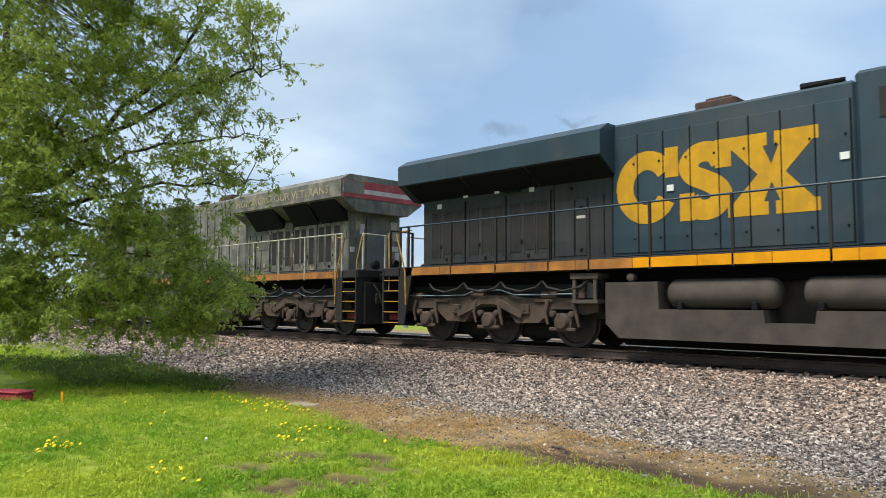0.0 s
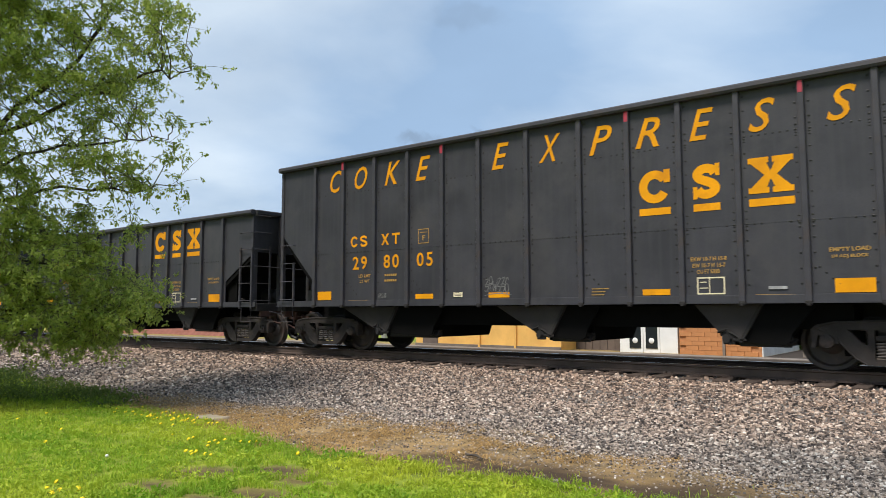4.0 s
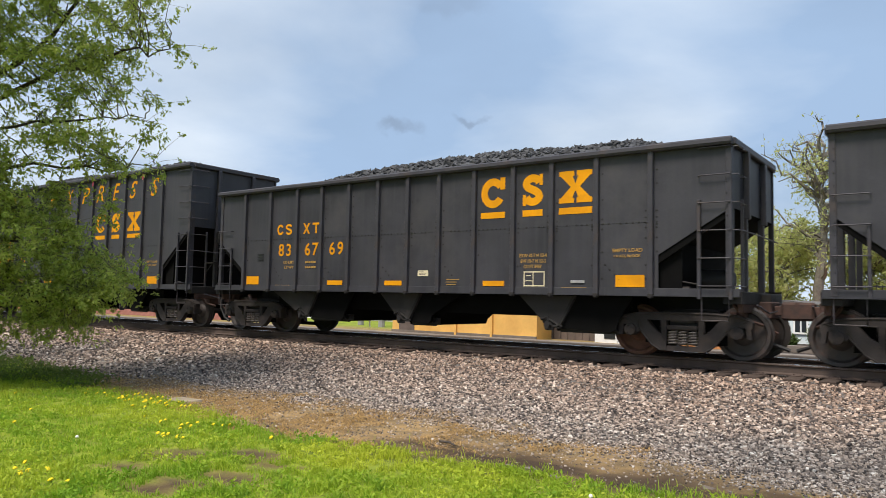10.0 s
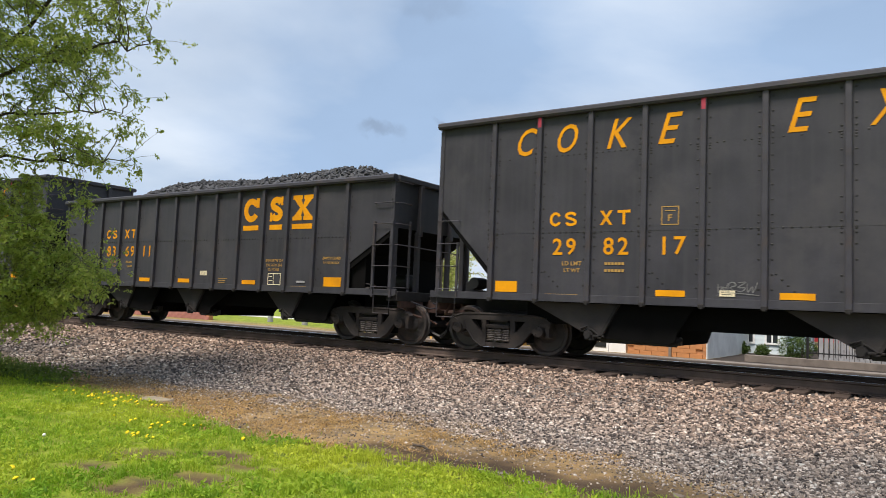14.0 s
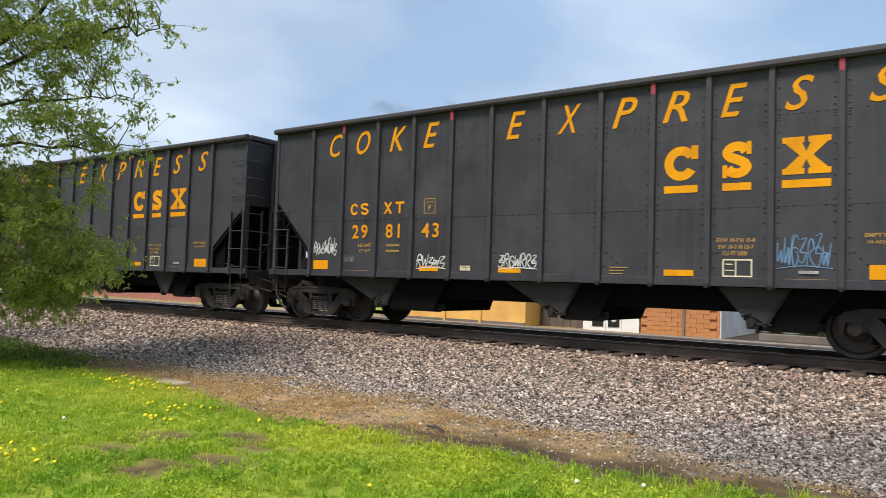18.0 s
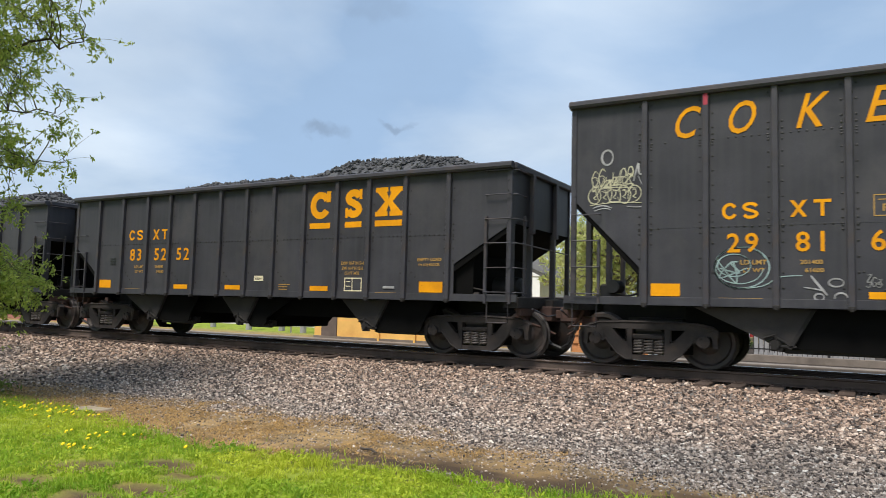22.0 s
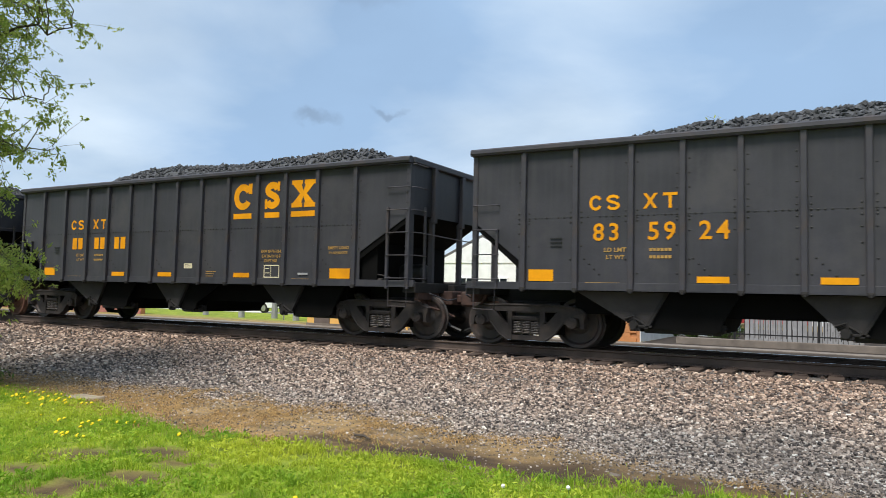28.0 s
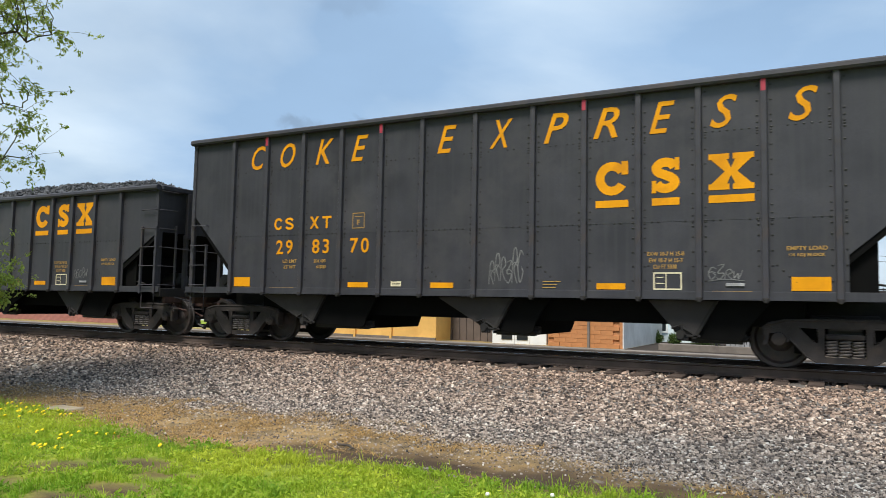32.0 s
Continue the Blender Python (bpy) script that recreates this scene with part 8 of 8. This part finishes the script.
def make_street():
    # yellow-tan building, seen under the cars
    b = thing("tan_building", "long low building with sunlit orange-tan wall", "building")
    shell(b, -20.2, -13.2, 24.0, 33, 1.27, TAN)
    box_part("roof", ROOFING, b, -20.4, -13.0, 23.8, 33.2, 1.27, 1.4)
    for x in (-16.9, -15.2):
        box_part("downpipe", TAN, b, x, x + 0.09, 23.9, 24.0, G, 1.27)
    box_part("doorway", BROWNWALL, b, -19.8, -19.0, 23.96, 24.0, G, 1.2)
    box_part("base_course", CONCRETE, b, -20.2, -13.2, 23.94, 24.0, G, G + 0.12)
    # dark brown lean-to
    b = thing("brown_shed", "dark brown boarded shed beside the tan building", "shed")
    shell(b, -13.4, -11.3, 25.2, 30, 1.25, BROWNWALL)
    box_part("roof", ROOFING, b, -13.5, -11.2, 25.0, 30.2, 1.25, 1.37)
    for k in range(7):
        box_part("board", BROWNWALL, b, -13.38 + 0.3 * k, -13.12 + 0.3 * k, 25.17, 25.2, G, 1.25)
    # white shop front with a glazed double door
    b = thing("white_shop", "small white shop with dark glazed double door", "building")
    shell(b, -11.15, -9.05, 24.6, 30, 1.3, CLADDING)
    box_part("roof", ROOFING, b, -11.3, -8.9, 24.4, 30.2, 1.3, 1.4)
    for x in (-10.55, -9.95):
        d = box_part("door", CLADDING, b, x - 0.28, x + 0.28, 24.55, 24.6, G, 1.25)
        part("glass", Shape().box(x - 0.21, x + 0.21, 24.53, 24.55, G + 0.15, 1.18), PANE, d)
        part("wreath", Shape().lathe([(24.515, 0.07), (24.53, 0.1)], 1, (x, 0, G + 0.42), 14), CLADDING, d)
    # orange brick garage
    b = thing("brick_garage", "low orange brick garage with flat white-edged roof", "garage")
    shell(b, -8.95, -6.3, 24.5, 31, 1.3, MORTAR)
    box_part("end_cladding", GREYSIDING, b, -6.3, -6.26, 24.45, 31, G, 1.3)
    brick_wall(b, -8.93, -6.3, 24.5, 1.3, BRICK)
    box_part("roof", CLADDING, b, -9.05, -6.2, 24.35, 31.2, 1.3, 1.4)
    box_part("downpipe", CONCRETE, b, -7.5, -7.42, 24.38, 24.45, G, 1.3)
    # grey and pale blue houses further back
    b = thing("grey_house", "small pale grey house with white-framed window", "house")
    shell(b, -8.4, -6.75, 31.6, 38, 1.02, GREYSIDING)
    part("roof", Shape().prism([(-8.7, 1.02), (-6.5, 1.02), (-7.55, 1.2)], 1, 31.3, 38.3), ROOFING, b)
    window_at(b, -7.6, -7.0, 0.3, 1.0, 31.58)
    for k in range(8):
        box_part("siding_board", GREYSIDING, b, -8.4, -6.75, 31.57, 31.6, G + 0.19 * k, G + 0.19 * k + 0.17)
    b = thing("pale_blue_house", "pale blue clapboard house with white-framed windows", "house")
    shell(b, -6.9, -4.9, 30.6, 38, 1.0, PALEBLUE)
    part("roof", Shape().prism([(-7.2, 1.0), (-4.6, 1.0), (-5.9, 1.18)], 1, 30.3, 38.3), ROOFING, b)
    for k in range(8):
        box_part("siding_board", PALEBLUE, b, -6.9, -4.9, 30.57, 30.6, G + 0.18 * k, G + 0.18 * k + 0.165)
    window_at(b, -6.45, -6.1, -0.05, 0.85, 30.56)
    window_at(b, -5.6, -5.2, -0.05, 0.85, 30.56)
    rng = np.random.default_rng(41)
    for x, y, r in ((-6.3, 29.6, 0.26), (-5.55, 29.5, 0.24), (-4.55, 29.7, 0.55), (-4.2, 29.4, 0.5)):
        s = thing("bush", "round dark green clipped bush by the house", "bush", group="bushes by the house")
        st = Shape()
        for k in range(5):
            st.tube([(x, y, G - 0.05), (x + rng.normal(0, 0.15), y + rng.normal(0, 0.15), G + r)], [0.03, 0.01], 5)
        part("stems", st, BARK, s)
        p = rng.normal(size=(900, 3)); p /= np.linalg.norm(p, axis=1)[:, None]
        p = p * (r * rng.uniform(0.6, 1.05, (900, 1)) * (1 + 0.15 * np.sin(p[:, :1] * 7))) * np.array([1, 1, 0.9]) + (x, y, G + r * 0.7)
        tagged(part("crown", leaves_mesh("crown", p, 0.1, rng, 0, 0.3, False), BUSHLEAF, s), kind="stuff")
    # gabled white house far behind
    b = thing("white_house", "white gabled house with grey roof", "house")
    shell(b, -24.5, -17.5, 42, 50, 3.0, CLADDING)
    part("roof", Shape().prism([(-25.0, 3.0), (-17.0, 3.0), (-21.0, 4.9)], 1, 42.12, 50.4), ROOFING, b)
    part("gable", Shape().prism([(-24.5, 3.0), (-17.5, 3.0), (-21.0, 4.65)], 1, 41.95, 42.1), CLADDING, b)
    window_at(b, -22.6, -21.6, 0.6, 2.0, 41.97)
    window_at(b, -20.2, -19.2, 0.6, 2.0, 41.97)
    # long brick wall at the far left
    b = thing("brick_wall", "long low pinkish brick wall across the street", "wall")
    box_part("core", MORTAR, b, -60, -33.4, 26.05, 26.3, G - 0.1, 0.62)
    brick_wall(b, -54.4, -33.4, 26.05, 0.62, OLDBRICK, 0.6, 0.2)
    box_part("coping", CONCRETE, b, -60, -33.35, 25.95, 26.4, 0.62, 0.7)
    # low concrete kerb wall with an iron fence
    w = tagged(part("kerb_wall", Shape().box(-5.2, 40, 24.8, 25.1, G - 0.1, -0.28, 0.01), CONCRETE), "low weathered concrete kerb wall", "kerb", kind="structure")
    f = thing("iron_fence", "black iron picket fence on the kerb wall", "fence")
    post = Shape().box(-0.035, 0.035, -0.035, 0.035, -0.28, 1.7).mesh("fence_post")
    picket = Shape().box(-0.011, 0.011, -0.011, 0.011, -0.2, 1.62).mesh("picket")
    x = -3.4
    while x < 9:
        part("fence_post", post, IRON, f, at=pose(x, 24.95, 0))
        for k in range(1, 16):
            part("picket", picket, IRON, f, at=pose(x + 0.15 * k, 24.95, 0))
        x += 2.4
    for z in (-0.12, 1.3, 1.55):
        box_part("fence_rail", IRON, f, -3.4, 9.0, 24.93, 24.97, z, z + 0.04)
    b = thing("board_fence", "grey vertical board fence behind the iron fence", "fence")
    for k in range(24):
        box_part("board", BOARDS, b, -3.6 + 0.16 * k, -3.46 + 0.16 * k, 29.0, 29.03, G, 1.05 + 0.02 * (k % 3))
    box_part("fence_rail", BOARDS, b, -3.6, 0.3, 29.03, 29.08, 0.6, 0.7)
    # yellow machine behind the fence
    m = thing("yellow_machine", "yellow construction machine with red lamp parked behind the fence", "machine")
    box_part("chassis", MACHINE, m, 0.75, 3.8, 27.6, 29.2, G + 0.35, G + 0.75, "", 0.04)
    box_part("hood", MACHINE, m, 0.85, 2.0, 27.7, 29.1, G + 0.75, G + 1.25, "", 0.06)
    box_part("cabin", MACHINE, m, 2.1, 3.4, 27.7, 29.1, G + 0.75, G + 2.2, "", 0.06)
    box_part("cabin_window", PANE, m, 2.25, 3.25, 27.66, 27.7, G + 1.2, G + 2.0)
    box_part("warning_lamp", CARRED, m, 1.2, 1.6, 27.62, 27.7, G + 0.85, G + 1.1)
    for x in (1.2, 3.2):
        part("wheel", Shape().lathe([(27.5, 0.25), (27.52, 0.36), (27.8, 0.36), (27.82, 0.25)], 1, (x, 0, G + 0.36), 18), RUBBER, m)
    # parked cars
    def parked(x, y, mat, label, long=4.4):
        c = thing("parked_car", label, "car", group="parked cars")
        prof = [(0, 0.35), (0, 0.75), (0.1, 0.85), (0.9, 0.95), (1.5, 1.4), (3.1, 1.42), (3.8, 0.98), (4.3, 0.9), (4.4, 0.6), (4.4, 0.35)]
        part("body", Shape().prism([(x + a * long / 4.4, G + b) for a, b in prof], 1, y, y + 1.7), mat, c)
        part("side_window", Shape().prism([(x + 1.15, G + 0.97), (x + 1.6, G + 1.33), (x + 3.0, G + 1.35), (x + 3.55, G + 0.99)], 1, y - 0.01, y), PANE, c)
        for k in (0.85, 3.5):
            wh = part("wheel", Shape().lathe([(y - 0.02, 0.2), (y - 0.01, 0.31), (y + 0.2, 0.31)], 1, (x + k, 0, G + 0.31), 18), RUBBER, c)
            part("rim", Shape().lathe([(y - 0.03, 0.05), (y - 0.022, 0.19)], 1, (x + k, 0, G + 0.31), 12), BRIGHT, wh)
        for a, b in ((0.0, CARRED), (4.38, WHITE)):
            part("lamp", Shape().box(x + a - 0.01, x + a + 0.03, y + 0.1, y + 0.4, G + 0.65, G + 0.78), b, c)
    parked(-6.2, 39.0, CARRED, "red car parked along the street")
    parked(-1.8, 38.0, CARWHITE, "white car parked along the street")
    parked(-43.5, 29.0, CARWHITE, "white car parked by the lawn")
    parked(-33.0, 34.0, CARWHITE, "white car parked by the far lawn")
    tagged(part("pavement", Shape().box(-80, 30, 23.1, 23.85, G - 0.05, G + 0.03), CONCRETE), "weathered concrete pavement before the buildings", "pavement", kind="structure")
    tagged(part("road", Shape().box(-80, 30, 19.6, 23.1, G - 0.05, G + 0.004), ASPHALT), "dusty brown-grey asphalt lane along the track", "road", kind="structure")
    tagged(part("yard", Shape().box(-6.2, 30, 23.85, 40, G - 0.05, G + 0.01), ASPHALT), "grey paved yard behind the kerb wall", "yard", kind="structure")
    tagged(part("far_pavement", Shape().box(-70, -20.8, 34.0, 36.5, G - 0.05, G + 0.02), PALECONCRETE), "pale concrete path across the far lawn", "pavement", kind="structure")
    for x, y in ((-31.2, 28.5), (-27.6, 27.6), (-25.9, 28.2), (-23.6, 27.2), (-22.2, 29.5)):
        ps = thing("wooden_post", "weathered grey wooden post on the far lawn", "post", group="posts on the far lawn")
        part("post", Shape().tube([(x, y, G - 0.2), (x, y, 1.3)], [0.16, 0.14], 8), BOARDS, ps)
        part("cap", Shape().lathe([(1.3, 0.16), (1.34, 0.15), (1.36, 0.05)], 2, (x, y, 0), 8), CONCRETE, ps)
    # posts and wires
    p = thing("utility_pole", "wooden utility pole with wires", "pole")
    part("pole", Shape().tube([(-23.5, 34, G - 0.2), (-23.5, 34, 7.2)], [0.15, 0.1], 10), BARK, p)
    part("cross_arm", Shape().box(-24.5, -22.5, 33.94, 34.06, 6.7, 6.82), BARK, p)
    p2 = thing("utility_pole", "wooden utility pole with wires", "pole")
    part("pole", Shape().tube([(9.0, 46, G - 0.2), (9.0, 46, 7.0)], [0.15, 0.1], 10), BARK, p2)
    for z0, z1 in ((6.85, 3.6), (6.6, 3.3)):
        part("wire", Shape().tube([(-23.5 + 32.5 * k / 10, 34 + 12 * k / 10, z0 + (z1 - z0) * k / 10 - 0.9 * math.sin(math.pi * k / 10)) for k in range(11)], 0.012, 4), IRON, p)
    s = thing("sign_post", "blue street sign on a metal post on the lawn", "sign")
    part("post", Shape().tube([(-24.2, 27, G - 0.1), (-24.2, 27, 2.1)], 0.04, 8), BRIGHT, s)
    part("sign_plate", Shape().box(-24.5, -23.9, 26.94, 26.96, 1.5, 2.1), SPRAY_BLUE, s)


make_street()

# ---------------------------------------------------------------- small things on the ground
DANDELION = material("dandelion_yellow", (0.8, 0.58, 0.006), 0.8, scale=30, vary=0.2)
STEM = material("stem_green", (0.12, 0.2, 0.04), 0.8, scale=30, vary=0.2)
SLAB = material("pale_sandstone", (0.33, 0.27, 0.19), 0.9, scale=6, vary=0.2, bump=0.3)


def make_bits():
    rnd = random.Random(17)
    head = Shape().lathe([(0.0, 0.007), (0.004, 0.019), (0.01, 0.024), (0.017, 0.02), (0.023, 0.01), (0.025, 0.002)], 2, n=10).mesh("flower_head")
    stalk = Shape().tube([(0, 0, -0.06), (0.004, 0, 0)], 0.003, 4).mesh("stalk")
    spots = [(rnd.gauss(-10.0, 0.55), rnd.gauss(6.2, 0.22)) for _ in range(46)]
    spots += [(rnd.gauss(-8.3, 0.3), rnd.gauss(2.75, 0.15)) for _ in range(16)] + [(rnd.gauss(-6.4, 0.28), rnd.gauss(3.05, 0.12)) for _ in range(9)] + [(rnd.gauss(-7.3, 0.12), rnd.gauss(4.9, 0.1)) for _ in range(6)]
    spots += [(rnd.gauss(-7.8, 0.2), rnd.gauss(5.3, 0.15)) for _ in range(6)] + [(rnd.gauss(-7.6, 0.15), rnd.gauss(5.75, 0.12)) for _ in range(4)]
    spots += [(rnd.uniform(-12, -1.5), rnd.uniform(3.0, 6.0)) for _ in range(8)]
    for x, y in spots:
        if y > lawn_edge(x) - 0.05 or not in_view(x, y):
            continue
        d = thing("dandelion", "yellow dandelion flower in the lawn", "flower", pose(x, y, ground_z(x, y) + rnd.uniform(0.035, 0.06), rnd.uniform(5, 45), rnd.uniform(-30, 10)), "dandelions in the lawn")
        part("flower_head", head, DANDELION, d)
        part("stalk", stalk, STEM, d)
    clock = Shape().lathe([(0.0, 0.003), (0.008, 0.015), (0.02, 0.018), (0.032, 0.012), (0.036, 0.002)], 2, n=10).mesh("seed_head")
    for x, y in ((-7.55, 3.95), (-2.45, 5.35), (-2.0, 5.6)):
        d = thing("dandelion_clock", "white dandelion seed head in the lawn", "flower", pose(x, y, ground_z(x, y) + 0.08))
        part("seed_head", clock, WHITE, d)
        part("stalk", stalk, STEM, d)
    def stone(name, label, cat, x, y, w, l, h, mat, seed):
        rng = np.random.default_rng(seed)
        s = Shape().box(-w / 2, w / 2, -l / 2, l / 2, -0.04, h, min(h, 0.03) * 0.6)
        s.v = [(a + rng.normal(0, 0.012), b + rng.normal(0, 0.012), c + rng.normal(0, 0.006)) for a, b, c in s.v]
        tagged(part(name, s, mat, at=pose(x, y, ground_z(x, y), 0, 0, rng.uniform(-12, 12))), label, cat)
    stone("flat_stone", "flat pale sandstone slab in the dirt", "stone", -9.95, 6.85, 0.55, 0.3, 0.045, SLAB, 1)
    for i, (x, y) in enumerate(((-3.55, 6.35), (-3.2, 6.2), (-2.0, 6.9), (-3.75, 6.3))):
        stone("pebble", "pale loose stone on the dark dirt", "stone", x, y, 0.11, 0.07, 0.025, CONCRETE, i + 5)
    rng = np.random.default_rng(3)
    for i, (x, y, l) in enumerate(((-9.0, 8.9, 0.5), (-4.9, 6.85, 0.3))):
        a = rng.uniform(-0.5, 0.5)
        s = Shape().tube([(-l / 2, 0, 0), (0, 0.02, 0.012), (l / 2, -0.01, 0)], [0.012, 0.016, 0.01], 6)
        tagged(part("stick", s, BARK, at=pose(x, y, ground_z(x, y) + 0.03, 0, 0, math.degrees(a))), "dark weathered stick lying on the stones", "stick")
    b = thing("red_box", "faded red plastic box lying in the grass", "box", pose(-13.2, 3.55, ground_z(-13.2, 3.55), 0, 0, 25))
    part("body", Shape().box(-0.3, 0.3, -0.15, 0.15, 0.0, 0.13, 0.03), RED, b)
    part("lid", Shape().box(-0.32, 0.32, -0.17, 0.17, 0.13, 0.16, 0.015), RED, b)
    f = thing("marker_flag", "small orange marker flag on a wire in the grass", "flag", pose(-12.2, 3.95, ground_z(-12.2, 3.95)))
    part("wire", Shape().tube([(0, 0, -0.05), (0, 0, 0.2)], 0.004, 5), BRIGHT, f)
    part("flag", Shape().box(0.0, 0.1, -0.004, 0.004, 0.05, 0.2), YELLOW, f)


make_bits()


# ---------------------------------------------------------------- motion of the train
def roll_wheels(ob, u, near, far, radius):
    """Turn a wheelset while its vehicle is near the camera; before and after, it keeps still."""
    a = next((k / 30 for k in range(961) if u - travelled(k / 30) < near), None)
    b = next((k / 30 for k in range(961) if u - travelled(k / 30) < far), 32.0)
    if a is None:
        return
    home = ob.matrix_basis.translation.copy()
    rows, t = [], a
    while t <= b + 1e-6:
        rows.append((t, pose(*home, 0, -math.degrees((travelled(t) - travelled(a)) / radius) % 360, 0)))
        t += 1 / 30
    if a > 0.05:
        rows.insert(0, (0.0, rows[0][1]))
    if b < 31.95:
        rows.append((32.0, rows[-1][1]))
    walk(ob, rows)


def motions():
    for ob, u, kind in CARS:
        about = 180 if kind == "turned engine" else 0
        walk(ob, [(t, pose(u - travelled(t), TRACK_Y, 0, 0, 0, about)) for t in range(0, 33, 2)])
        for o in ob.children_recursive:
            if o.name.startswith("wheelset"):
                x = (o.parent.matrix_basis.translation.x + o.matrix_basis.translation.x) * (-1 if about else 1)
                roll_wheels(o, u + x, 5.0, -30.0, (0.53 if "engine" in kind else WHEEL_R) * (-1 if about else 1))


motions()
